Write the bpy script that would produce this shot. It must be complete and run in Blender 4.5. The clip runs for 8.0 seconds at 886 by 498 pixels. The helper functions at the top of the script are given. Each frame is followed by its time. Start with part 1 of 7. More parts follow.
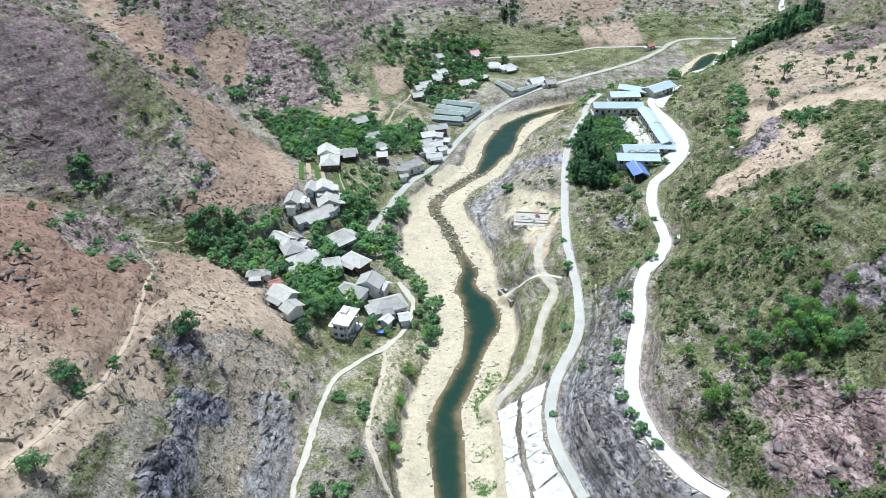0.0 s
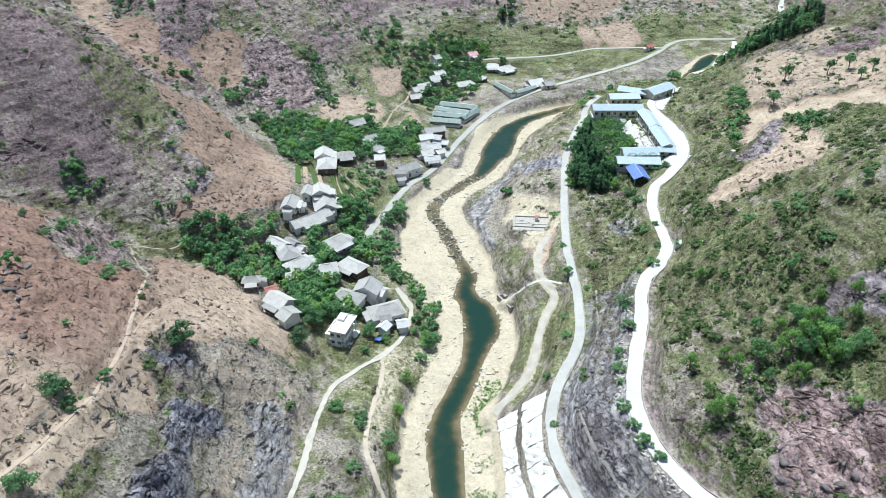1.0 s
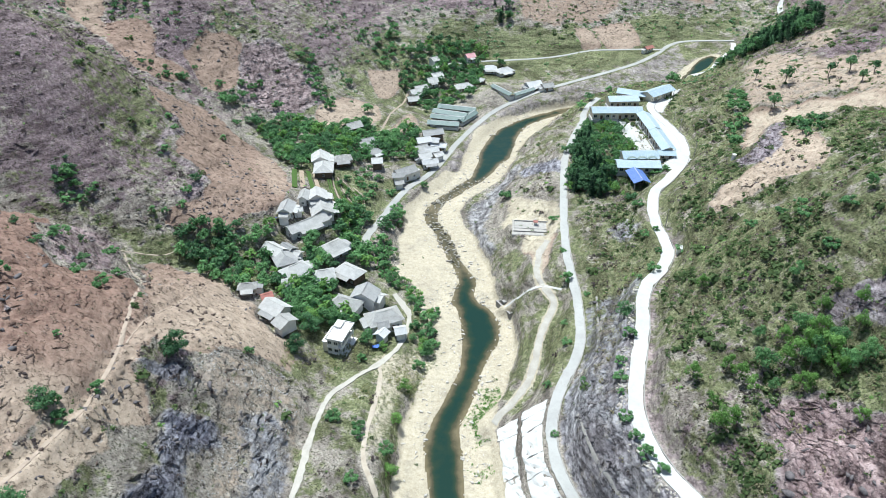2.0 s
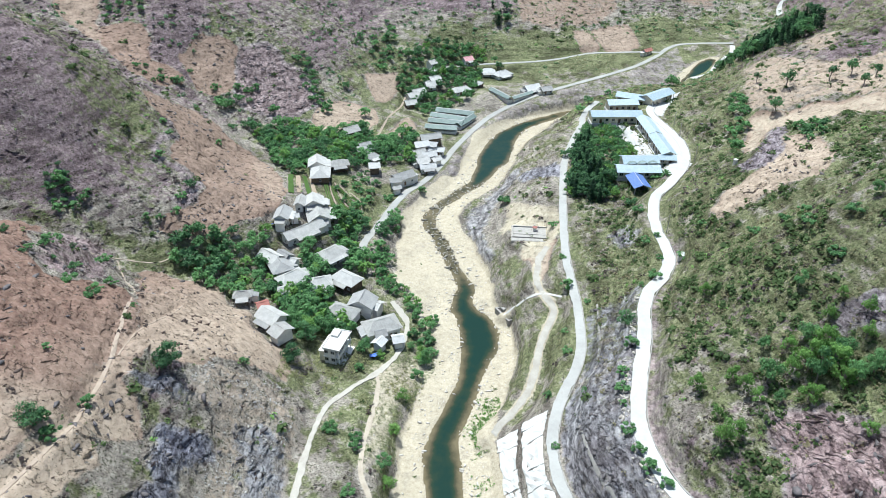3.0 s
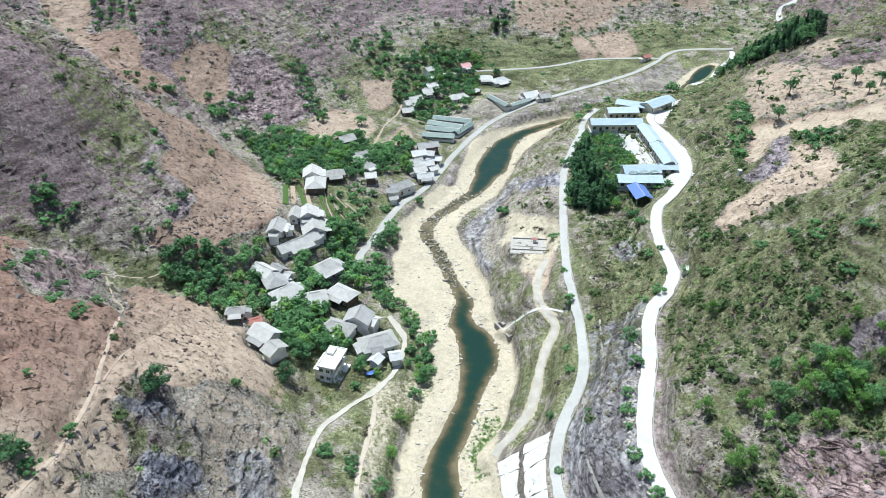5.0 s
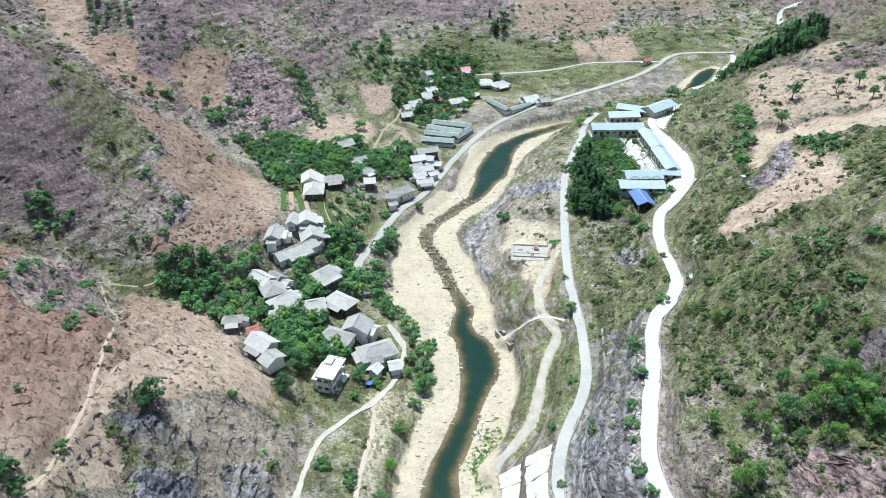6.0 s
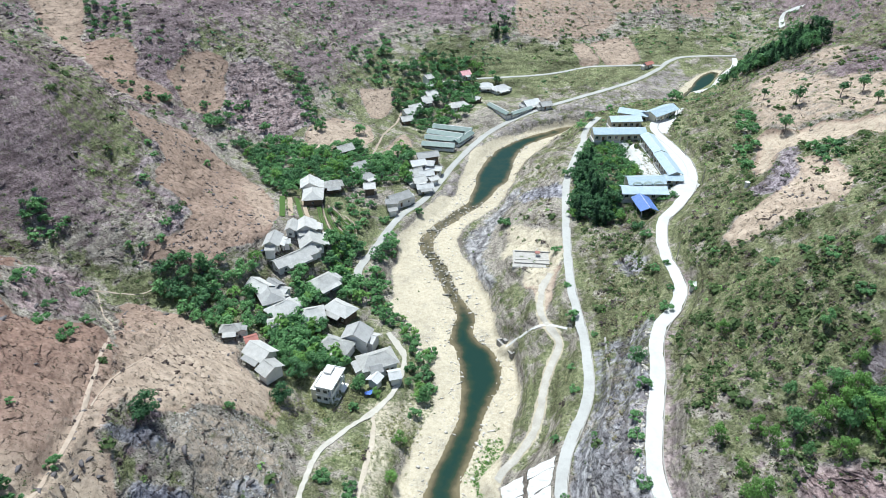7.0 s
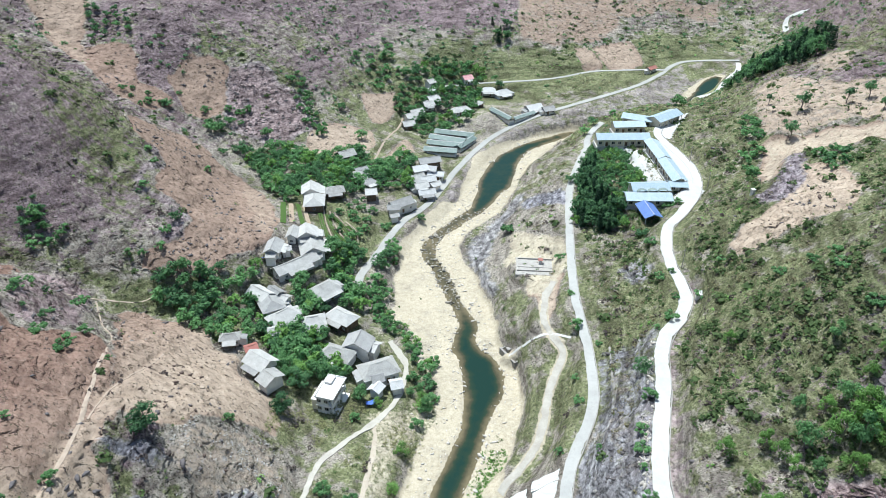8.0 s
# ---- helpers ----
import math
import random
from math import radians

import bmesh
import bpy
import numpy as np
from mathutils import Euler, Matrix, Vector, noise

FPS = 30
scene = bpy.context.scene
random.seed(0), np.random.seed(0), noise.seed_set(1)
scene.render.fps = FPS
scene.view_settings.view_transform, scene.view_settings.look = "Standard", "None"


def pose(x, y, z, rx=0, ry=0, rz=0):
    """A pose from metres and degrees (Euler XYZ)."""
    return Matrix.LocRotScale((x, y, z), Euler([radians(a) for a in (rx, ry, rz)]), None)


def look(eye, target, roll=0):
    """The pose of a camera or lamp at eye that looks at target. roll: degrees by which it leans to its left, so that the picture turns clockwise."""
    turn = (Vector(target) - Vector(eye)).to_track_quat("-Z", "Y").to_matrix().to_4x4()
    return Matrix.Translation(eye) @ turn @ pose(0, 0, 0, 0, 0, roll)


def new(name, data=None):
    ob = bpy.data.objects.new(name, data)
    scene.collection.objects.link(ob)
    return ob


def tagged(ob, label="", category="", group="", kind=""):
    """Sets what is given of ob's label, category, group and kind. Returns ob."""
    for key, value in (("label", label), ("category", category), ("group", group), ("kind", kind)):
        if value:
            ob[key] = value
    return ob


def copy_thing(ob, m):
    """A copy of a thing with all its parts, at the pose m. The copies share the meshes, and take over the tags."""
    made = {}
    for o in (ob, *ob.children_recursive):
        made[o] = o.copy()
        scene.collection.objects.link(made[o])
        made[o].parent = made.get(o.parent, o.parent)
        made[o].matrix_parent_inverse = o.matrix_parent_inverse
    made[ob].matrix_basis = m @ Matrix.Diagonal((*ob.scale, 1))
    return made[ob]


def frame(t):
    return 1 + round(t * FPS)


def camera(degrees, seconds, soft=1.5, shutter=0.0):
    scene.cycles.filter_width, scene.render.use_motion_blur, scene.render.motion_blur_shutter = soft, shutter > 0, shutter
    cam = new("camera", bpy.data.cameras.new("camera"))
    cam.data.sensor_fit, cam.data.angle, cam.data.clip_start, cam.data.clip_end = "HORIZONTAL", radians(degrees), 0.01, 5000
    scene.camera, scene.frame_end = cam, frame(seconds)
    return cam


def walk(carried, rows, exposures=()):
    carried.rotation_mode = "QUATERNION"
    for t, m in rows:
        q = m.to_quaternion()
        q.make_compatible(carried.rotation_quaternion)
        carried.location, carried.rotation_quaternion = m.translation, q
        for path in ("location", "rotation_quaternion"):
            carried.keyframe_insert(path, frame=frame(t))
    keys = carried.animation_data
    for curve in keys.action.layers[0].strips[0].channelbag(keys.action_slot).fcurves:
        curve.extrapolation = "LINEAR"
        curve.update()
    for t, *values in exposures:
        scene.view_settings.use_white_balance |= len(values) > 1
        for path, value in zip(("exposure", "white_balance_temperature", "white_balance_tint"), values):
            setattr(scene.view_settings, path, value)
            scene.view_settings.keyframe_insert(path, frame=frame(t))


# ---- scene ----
cam = camera(66.0, 8.0, soft=0.6)
# seconds, x, y, z, pitch, roll, yaw
PATH = [
    (0.0, 0.00, 0.00, 155.51, -33.000, 0.000, 0.000),
    (0.5, -0.08, 1.82, 155.60, -33.031, -0.011, -0.090),
    (1.0, -0.13, 3.83, 155.59, -33.045, -0.012, -0.191),
    (1.5, -0.22, 5.51, 155.54, -33.040, 0.003, -0.300),
    (3.0, -0.44, 11.09, 155.32, -32.892, 0.014, -0.629),
    (3.5, -0.42, 12.74, 155.21, -32.825, 0.013, -0.705),
    (4.0, -0.56, 14.64, 155.19, -32.761, 0.008, -0.808),
    (4.5, -0.68, 16.26, 155.12, -32.684, 0.011, -0.879),
    (6.0, -0.92, 21.63, 154.92, -32.420, -0.024, -1.013),
    (6.5, -1.02, 23.22, 154.84, -32.338, -0.035, -1.021),
    (7.0, -1.09, 25.04, 154.83, -32.248, -0.043, -1.016),
    (7.5, -1.14, 26.76, 154.85, -32.156, -0.043, -0.968),
    (8.0, -1.30, 28.01, 154.89, -32.011, -0.071, -0.859),
]
walk(cam, [(t, pose(x, y, z, 0, 0, yaw) @ pose(0, 0, 0, 90 + pitch) @ pose(0, 0, 0, 0, 0, roll)) for t, x, y, z, pitch, roll, yaw in PATH],
     exposures=[(0.0, 0.36, 5950, 3), (8.0, 0.36, 5950, 3)])

# ---------------------------------------------------------------- daylight
SUN_ELEVATION, SUN_AZIMUTH = 70.0, 335.0
world = bpy.data.worlds.new("sky")
scene.world = world
world.use_nodes = True
wn, wl = world.node_tree.nodes, world.node_tree.links
sky = wn.new("ShaderNodeTexSky")
sky.sky_type, sky.sun_disc = "NISHITA", False
sky.sun_elevation, sky.sun_rotation = radians(SUN_ELEVATION), radians(SUN_AZIMUTH)
sky.air_density, sky.dust_density = 1.0, 1.5
wl.new(sky.outputs[0], wn["Background"].inputs[0])
wn["Background"].inputs[1].default_value = 0.12
sun = new("sun", bpy.data.lights.new("sun", "SUN"))
sun.data.energy, sun.data.angle, sun.data.color = 4.8, radians(0.6), (1.0, 0.975, 0.93)
toward = Vector((math.sin(radians(SUN_AZIMUTH)) * math.cos(radians(SUN_ELEVATION)), math.cos(radians(SUN_AZIMUTH)) * math.cos(radians(SUN_ELEVATION)), math.sin(radians(SUN_ELEVATION))))
sun.matrix_world = look(toward * 400, (0, 0, 0))


# ---------------------------------------------------------------- materials
class Shader:
    """A small hand for node materials."""

    def __init__(self, name, rough=0.8, metal=0.0, spec=0.3):
        self.m = bpy.data.materials.new(name)
        self.m.use_nodes = True
        self.n, self.l = self.m.node_tree.nodes, self.m.node_tree.links
        self.b = self.n["Principled BSDF"]
        self.b.inputs["Roughness"].default_value = rough
        self.b.inputs["Metallic"].default_value = metal
        self.b.inputs["Specular IOR Level"].default_value = spec

    def node(self, kind, **inputs):
        nd = self.n.new("ShaderNode" + kind)
        for k, v in inputs.items():
            self.put(nd, int(k[1:]) if k[0] == "i" and k[1:].isdigit() else k.replace("_", " "), v)
        return nd

    def put(self, nd, key, v):
        if isinstance(v, bpy.types.NodeSocket):
            self.l.new(v, nd.inputs[key])
        else:
            nd.inputs[key].default_value = v

    def where(self):
        if not hasattr(self, "_where"):
            self._where = self.n.new("ShaderNodeNewGeometry").outputs["Position"]
        return self._where

    def local(self):
        if not hasattr(self, "_local"):
            self._local = self.n.new("ShaderNodeTexCoord").outputs["Object"]
        return self._local

    def noise(self, scale, detail=4.0, rough=0.6, at=None, stretch=None):
        at = at or self.where()
        if stretch:
            mp = self.node("Mapping")
            mp.inputs["Scale"].default_value = stretch
            self.l.new(at, mp.inputs[0])
            at = mp.outputs[0]
        nd = self.node("TexNoise", Vector=at, Scale=scale, Detail=detail, Roughness=rough)
        return nd.outputs["Fac"]

    def ramp(self, fac, stops):
        nd = self.node("ValToRGB", Fac=fac)
        e = nd.color_ramp.elements
        while len(e) < len(stops):
            e.new(0.5)
        for el, (p, c) in zip(e, stops):
            el.position, el.color = p, (*c, 1) if len(c) == 3 else c
        return nd.outputs[0]

    def mix(self, fac, a, b, mode="MIX"):
        nd = self.n.new("ShaderNodeMix")
        nd.data_type, nd.blend_type = "RGBA", mode
        for key, v in ((0, fac), (6, a), (7, b)):
            if isinstance(v, tuple) and len(v) == 3:
                v = (*v, 1)
            self.put(nd, key, v)
        return nd.outputs[2]

    def math(self, op, a, b=0.0, clamp=False):
        nd = self.n.new("ShaderNodeMath")
        nd.operation, nd.use_clamp = op, clamp
        self.put(nd, 0, a)
        self.put(nd, 1, b)
        return nd.outputs[0]

    def bump(self, height, strength=0.5, distance=0.1):
        nd = self.node("Bump", Strength=strength, Distance=distance, Height=height)
        if self.b.inputs["Normal"].links:
            self.l.new(self.b.inputs["Normal"].links[0].from_socket, nd.inputs["Normal"])
        self.l.new(nd.outputs[0], self.b.inputs["Normal"])

    def color(self, c):
        self.put(self.b, "Base Color", (*c, 1) if isinstance(c, tuple) and len(c) == 3 else c)

    def attribute(self, name):
        nd = self.n.new("ShaderNodeAttribute")
        nd.attribute_name = name
        sep = self.n.new("ShaderNodeSeparateColor")
        self.l.new(nd.outputs["Color"], sep.inputs[0])
        return (*sep.outputs, nd.outputs["Alpha"])

    def random(self):
        return self.n.new("ShaderNodeObjectInfo").outputs["Random"]

    def island(self):
        return self.n.new("ShaderNodeNewGeometry").outputs["Random Per Island"]


def soft(name, low, high, scale=0.6, rough=0.85, bump=0.4, depth=0.08, metal=0.0, vary=0.15):
    """A plain weathered surface: two tones in large stains, fine grain and relief."""
    s = Shader(name, rough, metal)
    big, fine = s.noise(scale, 4), s.noise(scale * 9, 5)
    f = s.math("ADD", s.math("MULTIPLY", big, 0.65), s.math("MULTIPLY", fine, 0.35))
    if vary:
        f = s.math("ADD", f, s.math("MULTIPLY", s.math("SUBTRACT", s.random(), 0.5), vary))
    s.color(s.ramp(f, [(0.3, low), (0.68, high)]))
    s.bump(fine, bump, depth)
    return s.m


def ground_material():
    s = Shader("hillside_ground", 0.95, spec=0.12)
    soil, green, rock, sand = s.attribute("cover")
    tint, scrub, tan, gloom = s.attribute("cover_more")
    wide, mid, fine, grit = s.noise(0.045, 5), s.noise(0.22, 6, 0.65), s.noise(0.8, 7, 0.8), s.noise(3.5, 4, 0.75)
    tuft, clump = s.noise(1.5, 5, 0.75), s.noise(0.55, 5, 0.7)
    swathe, thicket = s.noise(0.15, 9, 0.72), s.noise(0.24, 9, 0.76, stretch=(0.8, 1.3, 1.2))
    streak = s.noise(0.5, 7, 0.7, stretch=(0.8, 0.8, 1.6))
    # thin broken lines where the ground has torn: a narrow band of a noise, in places
    tear = s.math("ABSOLUTE", s.math("SUBTRACT", s.noise(0.26, 5, 0.6, stretch=(1.0, 1.5, 1.3)), 0.5))
    torn = s.ramp(s.math("SUBTRACT", clump, s.math("MULTIPLY", tear, 5.0)), [(0.47, (0, 0, 0)), (0.54, (1, 1, 1))])
    # joints in the bare rock
    bent = s.node("Mapping")
    bent.inputs["Scale"].default_value = (0.42, 0.10, 0.3)
    bent.inputs["Rotation"].default_value = (0.3, 0.2, 0.35)
    push = s.n.new("ShaderNodeVectorMath")
    push.operation = "MULTIPLY_ADD"
    warp = s.node("TexNoise", Vector=s.where(), Scale=0.35, Detail=5.0, Roughness=0.7)
    s.l.new(warp.outputs["Color"], push.inputs[0])
    push.inputs[1].default_value = (5.0, 5.0, 5.0)
    s.l.new(s.where(), push.inputs[2])
    s.l.new(push.outputs[0], bent.inputs[0])
    cells = s.node("TexVoronoi", Vector=bent.outputs[0], Scale=1.0)
    cells.feature = "DISTANCE_TO_EDGE"
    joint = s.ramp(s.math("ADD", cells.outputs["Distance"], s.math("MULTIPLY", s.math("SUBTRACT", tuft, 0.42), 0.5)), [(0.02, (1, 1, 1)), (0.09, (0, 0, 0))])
    # dry grass and stubble between the shrubs
    dry = s.ramp(fine, [(0.35, (0.165, 0.145, 0.125)), (0.5, (0.315, 0.28, 0.243)), (0.64, (0.45, 0.415, 0.355))])
    grass = s.ramp(fine, [(0.35, (0.080, 0.094, 0.044)), (0.5, (0.172, 0.188, 0.094)), (0.62, (0.29, 0.288, 0.175))])
    g = s.math("ADD", green, s.math("MULTIPLY", s.math("SUBTRACT", swathe, 0.5), 2.8))
    c = s.mix(s.ramp(g, [(0.36, (0, 0, 0)), (0.56, (1, 1, 1))]), dry, grass)
    brush = s.ramp(fine, [(0.34, (0.078, 0.053, 0.062)), (0.5, (0.222, 0.166, 0.180)), (0.66, (0.37, 0.295, 0.31))])
    b = s.math("ADD", scrub, s.math("MULTIPLY", s.math("SUBTRACT", thicket, 0.5), 3.2))
    c = s.mix(s.ramp(b, [(0.40, (0, 0, 0)), (0.60, (0.95, 0.95, 0.95))]), c, brush)
    earth = s.mix(tan, s.ramp(streak, [(0.34, (0.100, 0.058, 0.048)), (0.47, (0.182, 0.110, 0.087)), (0.64, (0.25, 0.162, 0.130))]),
                  s.ramp(streak, [(0.34, (0.255, 0.20, 0.153)), (0.47, (0.37, 0.296, 0.228)), (0.64, (0.45, 0.366, 0.288))]))
    crumb = s.ramp(tuft, [(0.36, (0.38, 0.37, 0.37)), (0.44, (0.51, 0.51, 0.51)), (0.62, (0.58, 0.58, 0.58))])
    earth = s.mix(0.5, earth, crumb, "OVERLAY")
    earth = s.mix(s.math("MULTIPLY", torn, 0.4), earth, (0.07, 0.05, 0.045))
    e = s.math("ADD", soil, s.math("MULTIPLY", s.math("SUBTRACT", thicket, 0.5), 1.3))
    bare = s.ramp(e, [(0.4, (0, 0, 0)), (0.6, (1, 1, 1))])
    c = s.mix(bare, c, earth)
    # low dead tufts, debris and small shadows painted as dark specks, thick in the grass and thin on the soil
    spots = s.noise(1.9, 3, 0.6, stretch=(1.0, 1.5, 1.0))
    where = s.math("ADD", spots, s.math("MULTIPLY", s.math("SUBTRACT", clump, 0.5), 0.5))
    where = s.math("SUBTRACT", where, s.math("MULTIPLY", bare, 0.06))
    c = s.mix(s.ramp(where, [(0.56, (0, 0, 0)), (0.62, (0.92, 0.92, 0.92))]), c, s.ramp(grit, [(0.38, (0.026, 0.028, 0.018)), (0.62, (0.085, 0.085, 0.052))]))
    pale = s.noise(1.1, 5, 0.75, stretch=(1.4, 1.0, 1.0))
    c = s.mix(s.ramp(pale, [(0.57, (0, 0, 0)), (0.66, (0.28, 0.28, 0.28))]), c, (0.44, 0.39, 0.315))
    grey = s.ramp(streak, [(0.34, (0.16, 0.155, 0.155)), (0.48, (0.30, 0.29, 0.285)), (0.64, (0.43, 0.42, 0.40))])
    pink = s.ramp(streak, [(0.35, (0.135, 0.093, 0.096)), (0.48, (0.285, 0.208, 0.204)), (0.63, (0.40, 0.308, 0.296))])
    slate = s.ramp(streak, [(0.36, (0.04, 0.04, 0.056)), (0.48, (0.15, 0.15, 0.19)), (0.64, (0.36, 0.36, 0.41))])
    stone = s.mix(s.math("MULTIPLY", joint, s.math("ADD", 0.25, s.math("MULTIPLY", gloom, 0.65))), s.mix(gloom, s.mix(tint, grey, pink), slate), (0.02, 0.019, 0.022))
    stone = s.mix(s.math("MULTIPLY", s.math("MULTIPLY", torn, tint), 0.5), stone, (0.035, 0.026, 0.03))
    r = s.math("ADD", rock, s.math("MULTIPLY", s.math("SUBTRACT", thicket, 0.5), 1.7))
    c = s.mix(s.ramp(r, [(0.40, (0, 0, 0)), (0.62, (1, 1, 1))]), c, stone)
    gravel = s.ramp(s.math("ADD", s.math("MULTIPLY", fine, 0.6), s.math("MULTIPLY", grit, 0.4)),
                    [(0.36, (0.29, 0.245, 0.175)), (0.48, (0.43, 0.378, 0.283)), (0.62, (0.52, 0.465, 0.362))])
    gravel = s.mix(s.ramp(swathe, [(0.52, (0, 0, 0)), (0.66, (0.7, 0.7, 0.7))]), gravel, s.ramp(tuft, [(0.38, (0.16, 0.14, 0.108)), (0.6, (0.40, 0.36, 0.29))]))
    d = s.math("ADD", sand, s.math("MULTIPLY", s.math("SUBTRACT", fine, 0.5), 0.8))
    c = s.mix(s.ramp(d, [(0.42, (0, 0, 0)), (0.58, (1, 1, 1))]), c, gravel)
    c = s.mix(0.35, c, s.ramp(wide, [(0.36, (0.42, 0.42, 0.42)), (0.62, (0.61, 0.61, 0.61))]), "OVERLAY")
    # small terracettes that follow the slope's contours
    contour = s.noise(1.0, 4, 0.6, stretch=(0.07, 0.07, 0.55))
    lines = s.ramp(contour, [(0.38, (0.27, 0.26, 0.26)), (0.5, (0.5, 0.5, 0.5)), (0.62, (0.66, 0.66, 0.65))])
    away = s.math("MULTIPLY", s.math("SUBTRACT", 1.0, sand, True), s.math("SUBTRACT", 0.85, s.math("MULTIPLY", bare, 0.68), True))
    c = s.mix(away, c, lines, "OVERLAY")
    # blotches a few metres wide: shadows of the relief put into the colour
    relief_shade = s.ramp(clump, [(0.36, (0.28, 0.28, 0.28)), (0.48, (0.5, 0.5, 0.5)), (0.62, (0.6, 0.6, 0.6))])
    c = s.mix(away, c, relief_shade, "OVERLAY")
    s.color(c)
    s.bump(mid, 0.55, 1.2)
    crisp = s.math("SUBTRACT", 1.0, s.math("MULTIPLY", s.math("MAXIMUM", bare, sand), 0.72))
    crisp = s.math("SUBTRACT", crisp, s.math("MULTIPLY", rock, 0.4), True)
    s.bump(fine, crisp, 0.7)
    s.bump(streak, crisp, 0.6)
    s.bump(grit, crisp, 0.2)
    rift = s.math("MAXIMUM", s.math("MULTIPLY", joint, rock), s.math("MULTIPLY", torn, soil))
    s.bump(s.math("SUBTRACT", 1.0, rift), 0.8, 0.8)
    return s.m


def water_material():
    s = Shader("river_water", 0.12, spec=0.1)
    depth, _, _, _ = s.attribute("depth")
    wob, drift = s.noise(0.25, 4), s.noise(0.06, 3, stretch=(1.0, 0.5, 1.0))
    f = s.math("ADD", depth, s.math("MULTIPLY", s.math("SUBTRACT", wob, 0.5), 0.8))
    f = s.math("ADD", f, s.math("MULTIPLY", s.math("SUBTRACT", drift, 0.5), 0.9))
    s.color(s.ramp(f, [(0.04, (0.15, 0.125, 0.075)), (0.42, (0.065, 0.06, 0.036)), (0.68, (0.024, 0.042, 0.026)), (1.0, (0.012, 0.034, 0.026))]))
    s.bump(s.noise(1.6, 3, stretch=(1, 0.5, 1)), 0.25, 0.05)
    return s.m


def leaf_material(name, dark, light):
    s = Shader(name, 0.75, spec=0.25)
    f = s.math("ADD", s.math("MULTIPLY", s.island(), 0.55), s.math("MULTIPLY", s.random(), 0.45))
    s.color(s.ramp(f, [(0.1, dark), (0.9, light)]))
    thin = s.node("BsdfTranslucent")
    s.l.new(s.b.inputs["Base Color"].links[0].from_socket, thin.inputs["Color"])
    both = s.node("MixShader", Fac=0.48)
    s.l.new(s.b.outputs[0], both.inputs[1])
    s.l.new(thin.outputs[0], both.inputs[2])
    s.l.new(both.outputs[0], s.n["Material Output"].inputs["Surface"])
    return s.m


def sheet_material(name, low, high, pitch=3.2, rough=0.55, metal=0.0):
    """Corrugated sheeting, its ribs running down the slope, with stains."""
    s = Shader(name, rough, metal, 0.4)
    at = s.local()
    wave = s.node("TexWave", Vector=at, Scale=pitch, Distortion=0.0)
    wave.wave_type, wave.bands_direction = "BANDS", "X"
    stain, fine = s.noise(0.5, 5, at=s.where()), s.noise(3.0, 4, at=s.where(), stretch=(1, 1, 1))
    f = s.math("ADD", s.math("MULTIPLY", stain, 0.6), s.math("MULTIPLY", fine, 0.4))
    f = s.math("ADD", f, s.math("MULTIPLY", s.math("SUBTRACT", s.random(), 0.5), 0.3))
    s.color(s.ramp(f, [(0.28, low), (0.7, high)]))
    s.bump(wave.outputs["Fac"], 0.5, 0.06)
    return s.m


GROUND = ground_material()
WATER = water_material()


def road_material(name, low, high, stain):
    """Pale concrete with drifting dust, darker wheel wear and patches."""
    s = Shader(name, 0.9, spec=0.2)
    big, fine, grit = s.noise(0.12, 5, 0.65), s.noise(0.8, 6, 0.7), s.noise(5.0, 3, 0.7)
    f = s.math("ADD", s.math("MULTIPLY", big, 0.5), s.math("ADD", s.math("MULTIPLY", fine, 0.35), s.math("MULTIPLY", grit, 0.15)))
    c = s.ramp(f, [(0.34, low), (0.56, high)])
    c = s.mix(s.ramp(fine, [(0.56, (0, 0, 0)), (0.72, (0.55, 0.55, 0.55))]), c, stain)
    s.color(c)
    s.bump(grit, 0.4, 0.03)
    return s.m


CONCRETE = road_material("pale_concrete", (0.40, 0.396, 0.38), (0.52, 0.515, 0.50), (0.36, 0.345, 0.31))
ROADMID = road_material("dusty_concrete", (0.31, 0.306, 0.29), (0.42, 0.416, 0.395), (0.25, 0.23, 0.20))
ROADGREY = road_material("worn_concrete", (0.28, 0.276, 0.26), (0.38, 0.376, 0.355), (0.23, 0.21, 0.18))
DIRT = soft("pale_dirt", (0.34, 0.29, 0.225), (0.50, 0.44, 0.36), 0.4, 0.95, 0.5, 0.06)
LANE = soft("dusty_lane", (0.35, 0.325, 0.28), (0.50, 0.47, 0.415), 0.35, 0.95, 0.4, 0.05)
TRAIL = soft("trodden_earth", (0.30, 0.24, 0.19), (0.43, 0.355, 0.285), 0.6, 0.95, 0.5, 0.05)
SLAB = road_material("white_slab", (0.50, 0.495, 0.475), (0.66, 0.655, 0.635), (0.25, 0.24, 0.215))
GREYWALL = soft("grey_mortar", (0.20, 0.19, 0.18), (0.38, 0.36, 0.33), 0.5, 0.9, 0.5, 0.06)
GREYPALE = soft("pale_rubble_mortar", (0.30, 0.28, 0.255), (0.47, 0.45, 0.415), 0.7, 0.95, 0.6, 0.05)


# ---------------------------------------------------------------- relief of the valley
# Cross-sections of the valley: its northing, the step between heights, heights from west to east about x = 0.
SECTIONS = []


def section(north, step, heights):
    SECTIONS.append((north, step, np.array(heights, float)))


